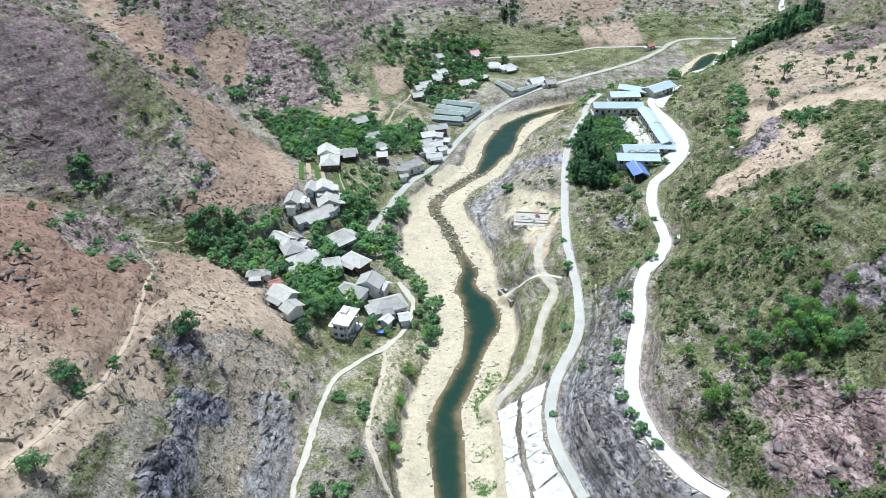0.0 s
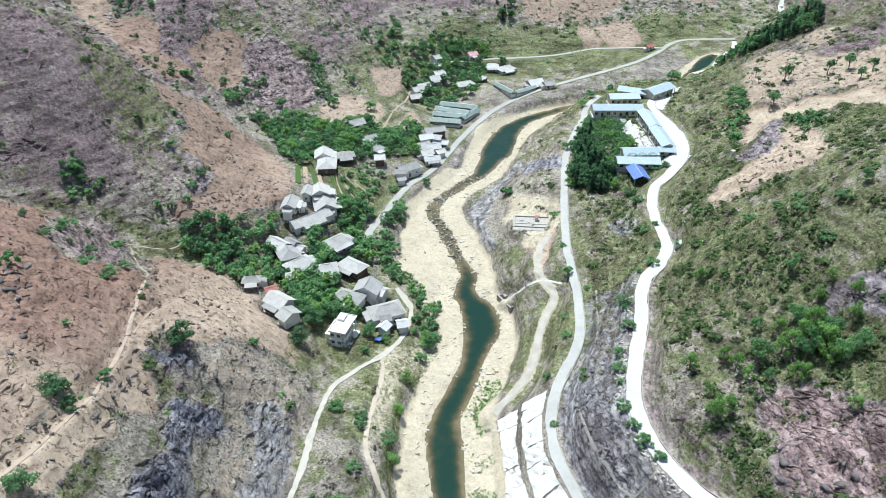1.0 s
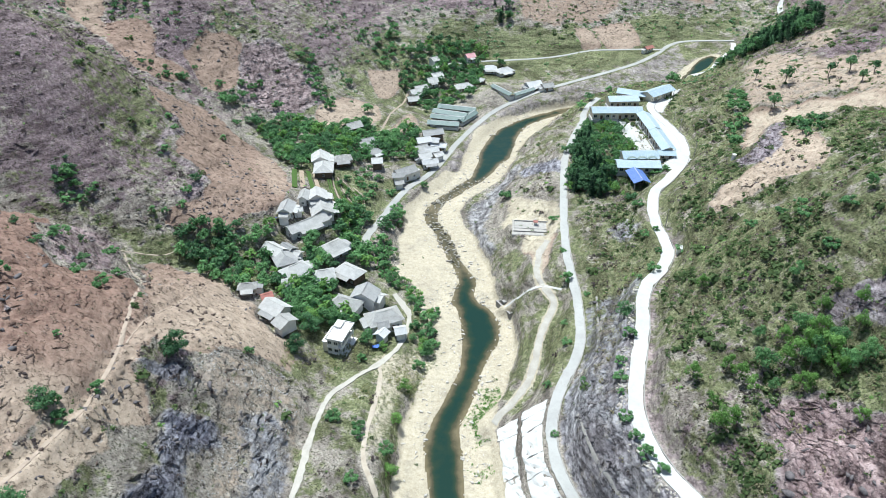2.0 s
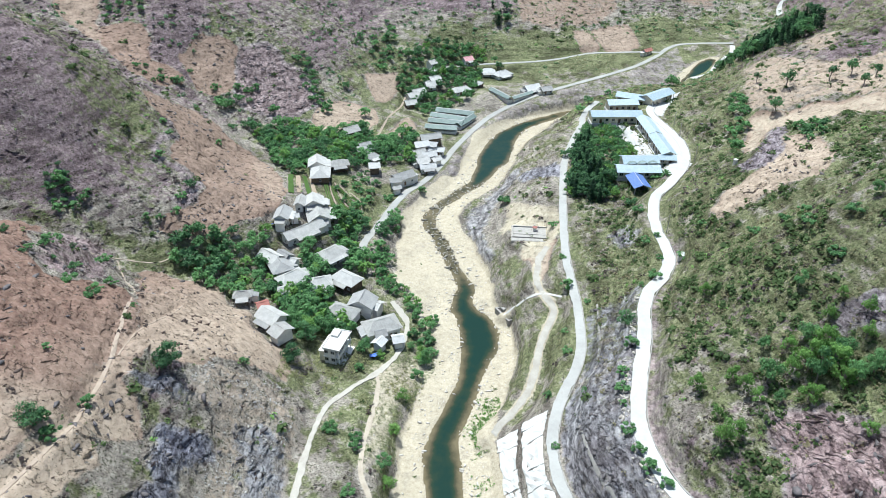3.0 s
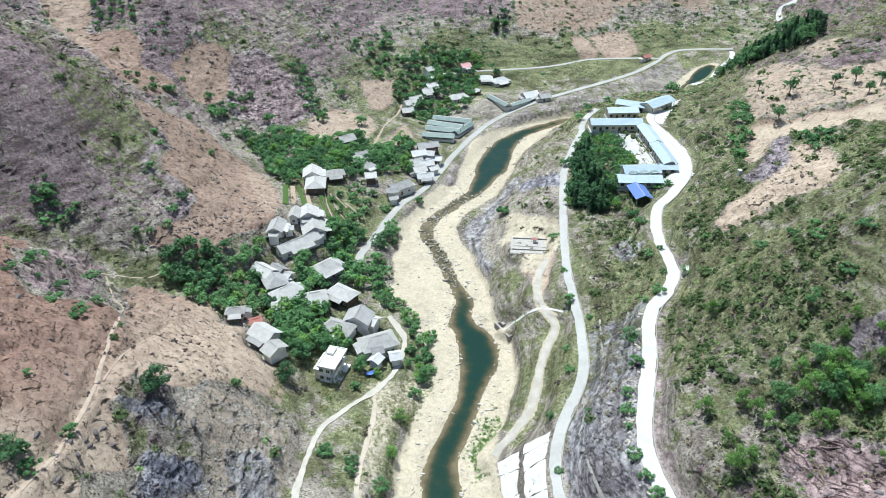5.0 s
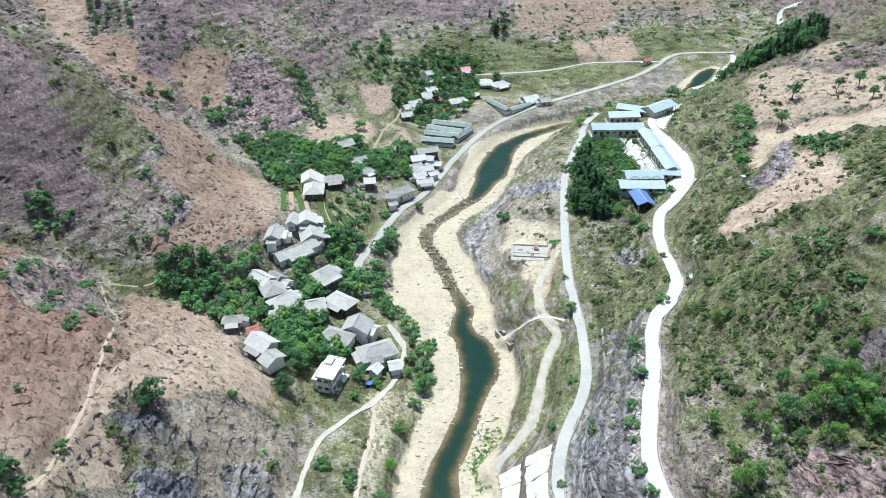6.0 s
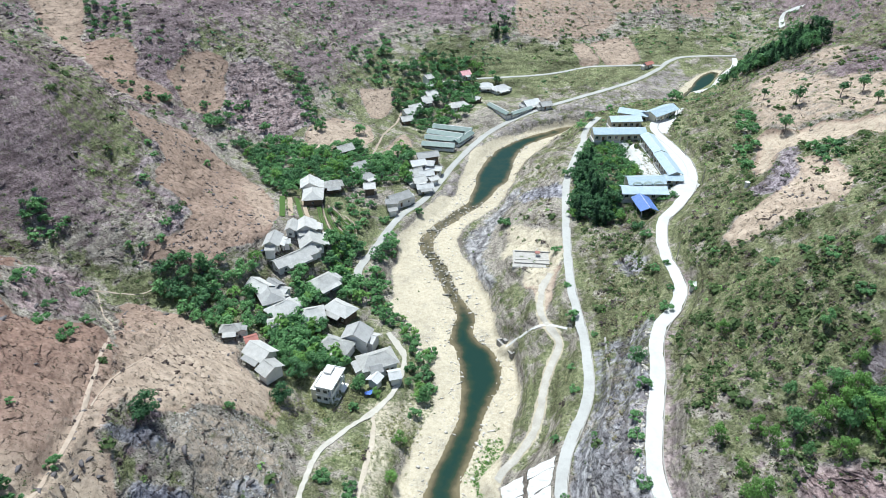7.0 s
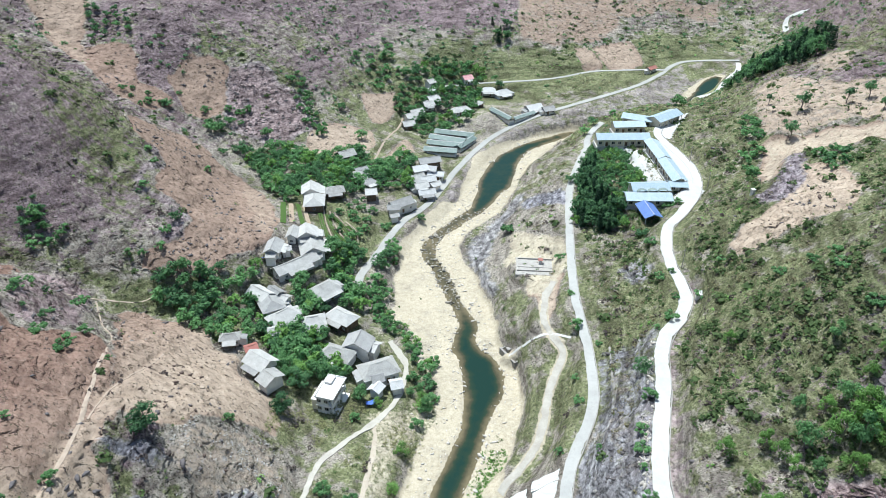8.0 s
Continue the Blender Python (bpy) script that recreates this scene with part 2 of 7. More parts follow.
section(-400, 60, [175, 138, 99, 61, 28, 3, -8, 2, 27, 61, 100, 141, 181])
section(-100, 60, [242, 203, 163, 122, 74, 23, -5, 18, 65, 111, 153, 195, 236])
section(20, 20, [109, 100, 91, 79, 63, 43, 24, 9, 2, 6, 20, 38, 57, 71, 82, 92, 101])
section(70, 20, [101, 94, 87, 77, 63, 42, 20, 5, -2, 0, 13, 33, 53, 71, 83, 93, 102])
section(95, 20, [70, 57, 38, 13, 4, -1, 1, 16, 36, 49, 67])
section(118, 20, [65, 54, 31, 13, 11, 0, 9, 26, 41, 45, 62])
section(140, 20, [70, 61, 48, 35, 15, 8, -1, 7, 23, 37, 48, 64, 79])
section(162, 20, [62, 50, 39, 27, 10, 7, 1, 4, 18, 31, 47, 67, 81])
section(184, 20, [55, 51, 35, 27, 16, 8, 4, 0, 3, 14, 24, 40, 54, 69, 81])
section(206, 20, [45, 36, 22, 17, 13, 9, 5, 1, 5, 17, 21, 33, 51, 61, 71])
section(228, 20, [60, 46, 34, 26, 16, 9, 4, 0, 6, 16, 22, 31, 43, 55, 64])
section(250, 20, [93, 85, 72, 51, 39, 30, 21, 12, 5, 1, 7, 15, 20, 25, 33, 47, 57, 67, 78])
section(275, 20, [94, 88, 75, 54, 37, 23, 17, 12, 5, 0, 3, 15, 21, 26, 28, 36, 47, 56, 66])
section(300, 20, [96, 86, 78, 69, 55, 37, 20, 15, 14, 9, 6, 1, 4, 14, 21, 25, 31, 41, 51, 56, 61, 70])
section(330, 30, [80, 64, 50, 34, 18, 15, 11, 7, 2, 17, 22, 30, 44, 56, 64])
section(365, 30, [96, 71, 58, 53, 37, 26, 19, 12, 7, 3, 6, 20, 24, 32, 48, 61, 79])
section(405, 30, [98, 78, 70, 73, 57, 44, 27, 12, 5, 10, 9, 13, 18, 17, 34, 51, 76])
section(450, 30, [133, 111, 95, 85, 77, 65, 51, 39, 27, 18, 11, 12, 17, 14, 10, 11, 28, 62, 91])
section(500, 30, [146, 127, 112, 99, 88, 77, 66, 55, 46, 40, 39, 36, 28, 22, 21, 20, 20, 32, 62])
section(560, 30, [162, 146, 132, 119, 107, 97, 87, 77, 65, 55, 53, 51, 48, 45, 46, 47, 45, 47, 63])
section(640, 60, [340, 315, 288, 260, 230, 200, 171, 144, 122, 105, 94, 91, 90, 92, 99, 127, 174, 222, 263, 302, 338])
section(800, 60, [364, 342, 320, 297, 274, 251, 230, 212, 199, 192, 190, 187, 186, 190, 201, 220, 246, 275, 306, 337, 367])
section(1200, 60, [459, 447, 434, 423, 412, 403, 395, 389, 384, 381, 380, 381, 383, 388, 395, 404, 415, 428, 443, 459, 476])

def relief(x, y):
    """Smooth height of the valley at x, y (arrays)."""
    x, y = np.broadcast_arrays(np.asarray(x, float), np.asarray(y, float))
    norths = np.array([s[0] for s in SECTIONS], float)

    def across(i, px):
        i = np.clip(i, 0, len(SECTIONS) - 1)
        out = np.zeros_like(px)
        for k in np.unique(i):
            m = i == k
            _, step, h = SECTIONS[k]
            u = px[m] / step + (len(h) - 1) / 2
            over = np.maximum(u - (len(h) - 1), 0) + np.minimum(u, 0)
            u = np.clip(u, 0, len(h) - 1.0001)
            j = u.astype(int)
            f = u - j
            hp = np.concatenate([[2 * h[0] - h[1]], h, [2 * h[-1] - h[-2]]])
            a, b, c, d = hp[j], hp[j + 1], hp[j + 2], hp[np.minimum(j + 3, len(hp) - 1)]
            v = b + 0.5 * f * (c - a + f * (2 * a - 5 * b + 4 * c - d + f * (3 * (b - c) + d - a)))
            out[m] = v + np.abs(over) * step * 0.45
        return out

    i = np.clip(np.searchsorted(norths, y, side="right") - 1, 0, len(norths) - 2)
    n0, n1 = norths[i], norths[i + 1]
    f = np.clip((y - n0) / (n1 - n0), 0, 1)
    pa, pd = norths[np.maximum(i - 1, 0)], norths[np.minimum(i + 2, len(norths) - 1)]
    za, zb, zc, zd = across(i - 1, x), across(i, x), across(i + 1, x), across(i + 2, x)
    span = n1 - n0
    tb = (zc - za) / np.maximum(n1 - pa, 1) * span
    tc = (zd - zb) / np.maximum(pd - n0, 1) * span
    f2, f3 = f * f, f * f * f
    return (2 * f3 - 3 * f2 + 1) * zb + (f3 - 2 * f2 + f) * tb + (3 * f2 - 2 * f3) * zc + (f3 - f2) * tc


def hashed(ix, iy, seed):
    h = (ix * 374761393 + iy * 668265263 + seed * 1274126177) & 0x7FFFFFFF
    h = ((h ^ (h >> 13)) * 1103515245) & 0x7FFFFFFF
    return ((h ^ (h >> 16)) & 0xFFFF) / 65535.0


def value_noise(x, y, seed=0):
    """Smooth noise from 0 to 1 with features one unit wide."""
    ix, iy = np.floor(x).astype(np.int64), np.floor(y).astype(np.int64)
    fx, fy = x - ix, y - iy
    fx, fy = fx * fx * fx * (fx * (6 * fx - 15) + 10), fy * fy * fy * (fy * (6 * fy - 15) + 10)
    a, b = hashed(ix, iy, seed), hashed(ix + 1, iy, seed)
    c, d = hashed(ix, iy + 1, seed), hashed(ix + 1, iy + 1, seed)
    return (a + (b - a) * fx) * (1 - fy) + (c + (d - c) * fx) * fy


def fbm(x, y, size, octaves=4, seed=0, gain=0.5):
    """Layered noise around 0, about -1 to 1; size: width of the largest features in metres."""
    total, amp, norm = 0.0, 1.0, 0.0
    for k in range(octaves):
        c, s = math.cos(k * 1.1 + seed), math.sin(k * 1.1 + seed)
        u, v = (x * c - y * s) / size + 31.7 * k, (x * s + y * c) / size - 17.3 * k
        total = total + amp * (2 * value_noise(u, v, seed * 13 + k) - 1)
        norm += amp
        amp *= gain
        size *= 0.47
    return total / norm


def smooth(e0, e1, v):
    t = np.clip((v - e0) / (e1 - e0), 0, 1)
    return t * t * (3 - 2 * t)


# ---------------------------------------------------------------- plan of the buildings
# x, y, turn of the ridge, length, width, height of the ridge, roof form, roof colour
VILLAGE_HOUSES = [
    (-50.3, 252.9, 100, 7.5, 8.5, 5.2, "gable", "grey"),
    (-47.7, 246.9, 106, 11.7, 9.5, 5.8, "gable", "grey"),
    (-46.6, 257.4, 13, 3.5, 4.5, 4.0, "gable", "grey"),
    (-52.1, 235.9, 41, 17.7, 6.5, 4.6, "gable", "grey"),
    (-60.4, 240.6, 88, 8.5, 6.0, 4.6, "gable", "dark"),
    (-56.2, 241.5, 15, 3.5, 3.2, 3.4, "gable", "grey"),
    (-55.4, 251.6, 89, 7.3, 4.0, 4.0, "gable", "grey"),
    (-61.3, 219.4, -37, 9.1, 6.5, 4.8, "gable", "grey"),
    (-56.8, 220.8, -41, 5.7, 5.0, 4.4, "gable", "dark"),
    (-57.2, 214.8, 118, 9.8, 8.0, 5.6, "hip", "dark"),
    (-53.1, 218.2, -30, 3.5, 4.0, 4.0, "gable", "grey"),
    (-52.3, 209.3, 43, 10.5, 7.0, 4.8, "hip", "grey"),
    (-53.6, 201.0, 21, 3.5, 4.5, 4.0, "gable", "grey"),
    (-40.9, 227.5, 44, 10.1, 7.5, 5.2, "hip", "grey"),
]
LANE_HOUSES = [
    (-42.2, 208.1, 15, 8.6, 8.5, 5.2, "hip", "grey"),
    (-33.3, 213.8, -37, 10.7, 7.0, 5.0, "hip", "grey"),
    (-54.4, 185.2, -37, 8.9, 7.0, 4.8, "gable", "grey"),
    (-50.0, 177.6, -43, 4.8, 7.0, 4.8, "gable", "grey"),
    (-58.6, 191.1, 27, 3.5, 3.6, 3.4, "gable", "red"),
    (-26.5, 200.1, 76, 7.0, 9.5, 6.2, "gable", "dark"),
    (-21.7, 199.8, -26, 3.5, 5.5, 4.8, "gable", "grey"),
    (-32.6, 195.3, -24, 10.8, 7.0, 4.8, "hip", "grey"),
    (-19.4, 190.7, 23, 12.3, 8.5, 5.6, "hip", "grey"),
    (-19.5, 186.7, 17, 3.5, 4.5, 4.2, "gable", "dark"),
    (-19.6, 182.6, 61, 3.5, 4.0, 3.6, "gable", "white"),
    (-13.6, 185.0, 14, 3.5, 4.5, 3.8, "gable", "white"),
    (-65.7, 194.6, 7, 6.1, 4.0, 3.6, "hip", "grey"),
    (-55.3, 296.1, 98, 8.6, 8.5, 5.2, "gable", "grey"),
]
UPPER_HOUSES = [
    (-52.5, 286.2, 95, 10.4, 9.0, 5.0, "hip", "grey"),
    (-45.5, 298.2, 15, 8.9, 6.0, 4.6, "hip", "grey"),
    (-29.8, 303.3, 8, 5.0, 6.5, 4.6, "gable", "grey"),
    (-16.3, 298.2, 35, 11.2, 7.0, 5.0, "gable", "dark"),
    (-19.3, 294.1, 7, 5.4, 5.0, 4.2, "gable", "dark"),
    (-18.7, 288.7, 20, 3.7, 3.0, 3.2, "gable", "grey"),
    (-44.3, 336.2, 35, 8.4, 7.0, 5.0, "gable", "grey"),
    (-35.8, 321.6, 30, 6.0, 6.0, 4.6, "gable", "dark"),
    (-3.4, 339.8, 16, 11.2, 6.0, 4.8, "gable", "dark"),
    (-11.1, 408.6, 31, 8.3, 7.0, 5.0, "gable", "grey"),
    (-14.2, 403.8, 33, 7.6, 6.0, 4.6, "gable", "grey"),
]
TERRACE_HOUSES = [
    (-8.1, 331.7, 20, 7.5, 6, 4.2, "gable", "white"),
    (-3.2, 332.3, -12, 7, 5, 4.4, "gable", "white"),
    (-9.1, 322.6, 28, 6.5, 6, 4.2, "gable", "grey"),
    (-4.1, 322.9, 18, 7, 6, 4.6, "gable", "white"),
    (-7.3, 316.5, 24, 6.5, 5.5, 4.0, "gable", "grey"),
    (-0.1, 330.1, -10, 8, 4.5, 3.6, "gable", "white"),
    (-0.7, 319.7, 35, 5, 4.5, 3.6, "gable", "grey"),
    (-4.6, 311.5, 15, 8, 4.5, 3.8, "gable", "white"),
    (-35.9, 318.7, 20, 7, 6, 4.4, "hip", "grey"),
    (-31.4, 312.5, 40, 6, 5, 4.2, "hip", "dark"),
]
FAR_HOUSES = [
    (-15.4, 395.4, 19, 6.3, 6.0, 4.6, "gable", "grey"),
    (-4.1, 420.6, 22, 6.0, 6.0, 4.8, "gable", "grey"),
    (-1.4, 427.0, 30, 7.0, 5.5, 4.8, "gable", "grey"),
    (-3.1, 439.8, 36, 4.4, 6.5, 6.0, "gable", "grey"),
    (-2.4, 433.7, 24, 3.5, 4.5, 4.8, "gable", "white"),
    (15.2, 414.4, 26, 11.2, 6.5, 4.6, "hip", "grey"),
    (20.4, 451.3, 27, 5.9, 6.0, 5.4, "gable", "pink"),
    (33.5, 443.9, 0, 8.5, 6.0, 4.6, "hip", "white"),
    (42.4, 441.0, 31, 10.8, 7.0, 4.8, "hip", "white"),
    (58.0, 413.8, 27, 9.5, 7.0, 4.6, "gable", "white"),
    (66.2, 409.9, 20, 6.5, 5.5, 4.2, "gable", "dark"),
    (25.4, 423.3, -35, 7.9, 3.0, 3.6, "gable", "grey"),
    (143.5, 472.5, 36, 7.0, 3.6, 3.6, "gable", "red"),
]
HOUSES = [(x, y + 1.4, a, 0.93 * w, 0.93 * d, z + 0.7, form, colour) for x, y, a, w, d, z, form, colour in VILLAGE_HOUSES + LANE_HOUSES + UPPER_HOUSES + TERRACE_HOUSES] + FAR_HOUSES
SHEDS = [
    (10.7, 384.3, -17, 22.1, 5.0, 4.2),
    (6.6, 376.1, -21, 20.1, 5.0, 4.2),
    (5.1, 370.4, -16, 19.1, 5.0, 4.2),
    (2.5, 361.3, -11, 17.1, 5.0, 4.2),
    (16.0, 372.0, 56, 16.1, 4.5, 4.0),
    (38.6, 405.0, -59, 19.2, 4.0, 3.4),
    (51.0, 403.7, 39, 16.3, 3.5, 3.2),
]
SCHOOL = [
    (89.3, 332.9, 0, 24.8, 8.0, 5.6, "school"),
    (96.1, 348.5, 3, 15.2, 7.5, 5.4, "school"),
    (103.0, 356.6, -25, 14.6, 7.0, 5.2, "school"),
    (116.3, 355.5, 37, 17.9, 8.0, 5.4, "school"),
    (98.6, 307.7, -88, 19.2, 5.6, 5.4, "school"),
    (98.6, 285.8, -89, 20.3, 5.6, 5.4, "school"),
    (97.7, 275.3, -5, 6.8, 5.0, 4.0, "school"),
    (85.6, 273.5, 2, 14.6, 7.5, 5.2, "school"),
    (83.4, 266.7, -2, 17.5, 7.0, 4.8, "school"),
    (81.3, 257.0, -86, 11.0, 6.2, 4.4, "blue"),
]
WHITE_HOUSE = (-32.4, 178.2, 73.0)
# levelled ground: x, y, reach, height or None
PADS = [(h[0], h[1], 0.5 * h[3] + 0.5, None) for h in HOUSES] + [(37.0, 241.0, 8.5, 14.0), (-32.4, 178.2, 7.0, 7.0)]
PADS += [(b[0] + math.cos(math.radians(b[2])) * b[3] * k, b[1] + math.sin(math.radians(b[2])) * b[3] * k, 0.2 * b[3] + 2.5, None) for b in SCHOOL + SHEDS for k in (-0.33, 0, 0.33)]


# ---------------------------------------------------------------- river, roads and land cover on the relief
def water_level(y):
    return 0.012 * (np.clip(y, 0, 520) - 165) + 0.14 * np.clip(y - 405, 0, 60)


# river: x, y, half width of the water, reach of the gravel to the west and to the east
RIVER_LOW = [
    (12.0, -90.0, 6.0, 14.0, 15.0),
    (9.0, -35.0, 6.0, 14.0, 15.0),
    (6.0, 20.0, 6.0, 14.0, 15.0),
    (4.0, 75.0, 5.0, 14.0, 15.0),
    (1.9, 117.3, 4.8, 14.6, 15.7),
    (1.1, 132.9, 5.6, 13.9, 15.2),
    (0.7, 146.8, 4.8, 12.0, 15.8),
    (5.4, 160.0, 4.4, 13.8, 12.8),
    (10.8, 176.0, 4.2, 12.5, 13.0),
    (14.8, 195.0, 6.7, 17.0, 10.9),
]
RIVER_MID = [
    (9.5, 210.5, 4.8, 17.9, 11.2),
    (10.0, 224.3, 3.7, 28.5, 10.2),
    (4.4, 243.7, 2.7, 23.3, 11.8),
    (0.2, 258.8, 3.0, 17.7, 13.2),
    (-3.6, 272.2, 3.1, 11.9, 14.5),
    (1.3, 286.0, 3.0, 11.0, 11.5),
    (12.1, 299.7, 3.5, 13.8, 9.6),
    (20.3, 310.6, 4.2, 11.9, 10.8),
    (29.5, 334.4, 7.8, 15.0, 10.9),
    (35.3, 353.6, 7.2, 14.4, 12.1),
    (45.3, 371.8, 5.0, 10.6, 13.8),
    (55.7, 381.4, 4.2, 8.0, 11.5),
    (66.4, 388.4, 3.7, 6.2, 8.3),
    (78.3, 395.5, 2.7, 4.0, 6.1),
]
RIVER = RIVER_LOW + RIVER_MID
RIVER_UP = [
    (94.0, 399.0, 2.2, 3.5, 5.0),
    (120.0, 407.0, 2.2, 3.5, 5.0),
    (145.0, 420.0, 2.6, 4.0, 5.5),
    (163.0, 438.0, 4.5, 8.0, 6.0),
    (177.0, 454.0, 6.0, 8.5, 7.0),
    (188.0, 468.0, 3.5, 5.0, 5.0),
]
# centre lines of roads and paths: x, y, z
VALLEY_ROAD = [ (59.0, 91.0, 34.5), (54.5, 96.5, 33.3), (51.1, 103.6, 32.4), (49.6, 108.1, 32.0), (48.1, 115.3, 31.8), (47.7, 123.3, 31.7), (49.8, 133.9, 31.4), (53.7, 145.8, 31.0), (58.1, 159.1, 30.5), (61.5, 172.2, 30.3), (65.7, 180.6, 30.4), (71.9, 188.3, 30.7), (76.2, 197.5, 30.9), (77.0, 206.3, 30.8), (77.2, 215.8, 30.4), (79.5, 228.7, 29.9), (84.1, 242.0, 29.5), (92.7, 253.3, 29.4), (102.1, 267.2, 29.4), (107.4, 280.1, 29.4), (109.7, 294.8, 29.0), (108.9, 311.1, 28.2), (107.4, 327.9, 27.1), (108.7, 341.0, 26.0), (116.6, 355.9, 25.1), (128.7, 371.2, 24.4) ]
RIVER_ROAD = [ (34.2, 105.2, 15.5), (31.8, 111.9, 15.9), (29.5, 120.7, 16.1), (29.0, 128.3, 16.2), (30.1, 136.4, 16.4), (32.8, 145.0, 16.8), (37.4, 154.1, 17.2), (42.0, 164.2, 17.6), (44.3, 175.3, 17.8), (45.7, 190.8, 17.9), (46.0, 202.7, 18.0), (46.4, 215.7, 18.2), (48.2, 232.1, 18.4), (51.4, 255.4, 18.5), (55.8, 282.6, 18.5), (59.7, 300.0, 18.4), (66.7, 320.9, 18.1), (74.9, 341.9, 17.8), (77.3, 351.9, 17.7), (81.9, 362.3, 17.9), (89.3, 373.2, 18.4) ]
TRACK = [ (15.7, 147.4, 3.8), (21.0, 153.0, 5.6), (25.9, 158.7, 7.2), (29.3, 166.3, 8.7), (32.1, 176.0, 10.1), (34.8, 183.4, 11.4), (38.3, 189.9, 12.5), (38.9, 193.6, 13.5), (36.6, 199.4, 14.2), (34.9, 207.4, 14.9), (36.7, 217.8, 15.6), (41.1, 227.5, 16.4) ]
SPUR_TRACK = [ (23.3, 202.6, 6.3), (30.1, 201.9, 9.9), (36.2, 200.7, 13.3), (42.1, 197.1, 16.6) ]
FAR_BANK_ROAD = [ (-29.1, 236.0, 6.6), (-30.1, 244.8, 6.7), (-28.1, 252.0, 6.6), (-23.6, 264.8, 6.3), (-20.5, 276.0, 5.9), (-14.6, 290.6, 5.7), (-8.0, 299.9, 5.5), (-1.1, 312.8, 5.4), (4.7, 328.5, 5.4), (11.0, 344.3, 5.5), (21.2, 365.4, 6.0), (31.9, 381.9, 6.9), (46.5, 396.7, 8.4), (65.2, 410.1, 10.0), (84.3, 420.4, 11.5), (108.5, 434.7, 12.6), (130.3, 449.7, 13.4), (148.0, 467.4, 14.1), (160.8, 483.1, 15.0), (171.6, 489.2, 16.0), (187.1, 488.0, 17.1), (206.2, 483.8, 18.3) ]
VILLAGE_PATH = [ (-37.4, 108.5, 11.2), (-37.0, 116.3, 11.5), (-36.2, 124.5, 11.7), (-35.4, 133.7, 11.5), (-34.6, 144.2, 10.8), (-33.2, 151.8, 9.7), (-29.0, 158.7, 8.4), (-24.3, 165.0, 7.0), (-19.7, 170.4, 5.6), (-16.1, 176.9, 4.4), (-13.0, 184.0, 3.5), (-10.9, 192.4, 3.0), (-11.0, 199.0, 3.1), (-13.0, 203.5, 3.6), (-16.9, 209.8, 4.2) ]
FOOT_PATH = [ (-19.3, 169.6, 5.8), (-18.7, 157.9, 6.8), (-20.1, 147.3, 7.7), (-20.9, 137.6, 8.4), (-20.4, 129.0, 8.7), (-18.0, 121.6, 8.4), (-14.5, 115.1, 7.4), (-12.9, 112.3, 6.1) ]
UPPER_ROAD = [ (6.0, 444.9, 14.6), (28.6, 450.4, 14.7), (55.2, 452.9, 15.1), (78.5, 457.4, 15.6), (103.4, 468.8, 16.0), (123.5, 472.2, 15.6), (141.0, 475.5, 14.9), (153.5, 475.5, 14.6) ]
POND_ROAD = [ (204.1, 480.0, 17.8), (198.1, 465.0, 17.2), (182.4, 444.5, 16.6), (170.4, 426.7, 16.0), (157.7, 420.1, 15.2) ]
HILL_TRAIL = [ (-77.3, 79.2, 58.9), (-77.0, 86.5, 56.3), (-76.0, 96.1, 53.6), (-74.6, 107.2, 51.3), (-75.0, 116.2, 49.6), (-75.9, 127.7, 48.2), (-78.8, 139.8, 46.6), (-82.3, 152.9, 44.3), (-84.7, 162.3, 41.5) ]
HILL_TRAIL_FORK = [(-76, 134, 48), (-77, 147, 45), (-76, 161, 40), (-76, 173, 35)]
HILL_TRAIL_TOP = [(-84.7, 162.3, 41), (-91, 177, 38), (-98, 186, 36), (-108, 203, 32)]
HILL_TRAIL2 = [ (-115.6, 195.3, 39.0), (-108.0, 204.9, 31.0), (-96.9, 209.8, 25.6), (-92.9, 215.2, 23.0) ]
FARM_TRAIL = [ (-17.4, 418.9, 11.3), (-21.6, 391.2, 10.4), (-27.0, 367.9, 10.7), (-30.2, 345.9, 11.4), (-32.5, 336.1, 11.6) ]

PATHS = {
    "valley_road": (VALLEY_ROAD, 3.8), "river_road": (RIVER_ROAD, 2.9), "track": (TRACK, 2.5), "spur_track": (SPUR_TRACK, 1.5),
    "far_bank_road": (FAR_BANK_ROAD, 3.2), "village_path": (VILLAGE_PATH, 2.2), "foot_path": (FOOT_PATH, 1.3), "upper_road": (UPPER_ROAD, 3.0),
    "pond_road": (POND_ROAD, 3.2), "hill_trail": (HILL_TRAIL, 1.1), "fork_trail": (HILL_TRAIL_FORK, 0.8), "top_trail": (HILL_TRAIL_TOP, 0.8), "gully_trail": (HILL_TRAIL2, 1.0), "farm_trail": (FARM_TRAIL, 1.4),
}
# bare earth: outlines on the plan, and how tan it is
SOIL_HILL = [
    (0.12, [(-154, 197), (-139, 202), (-132, 206), (-113, 168), (-102, 162), (-94, 175), (-82, 160), (-76, 137), (-75, 120), (-76, 110), (-78, 96), (-86, 70), (-150, 80)]),
    (0.42, [(-82, 160), (-99, 191), (-100, 206), (-91, 204), (-79, 205), (-70, 195), (-62, 190), (-57, 182), (-46, 166), (-45, 159), (-53, 157), (-57, 152), (-64, 139), (-71, 141), (-70, 125), (-66, 116), (-71, 109), (-76, 110), (-75, 120), (-76, 137)]),
    (0.75, [(-76, 110), (-71, 109), (-68, 104), (-70, 97), (-70, 82), (-80, 65), (-86, 70), (-78, 96)]),
]
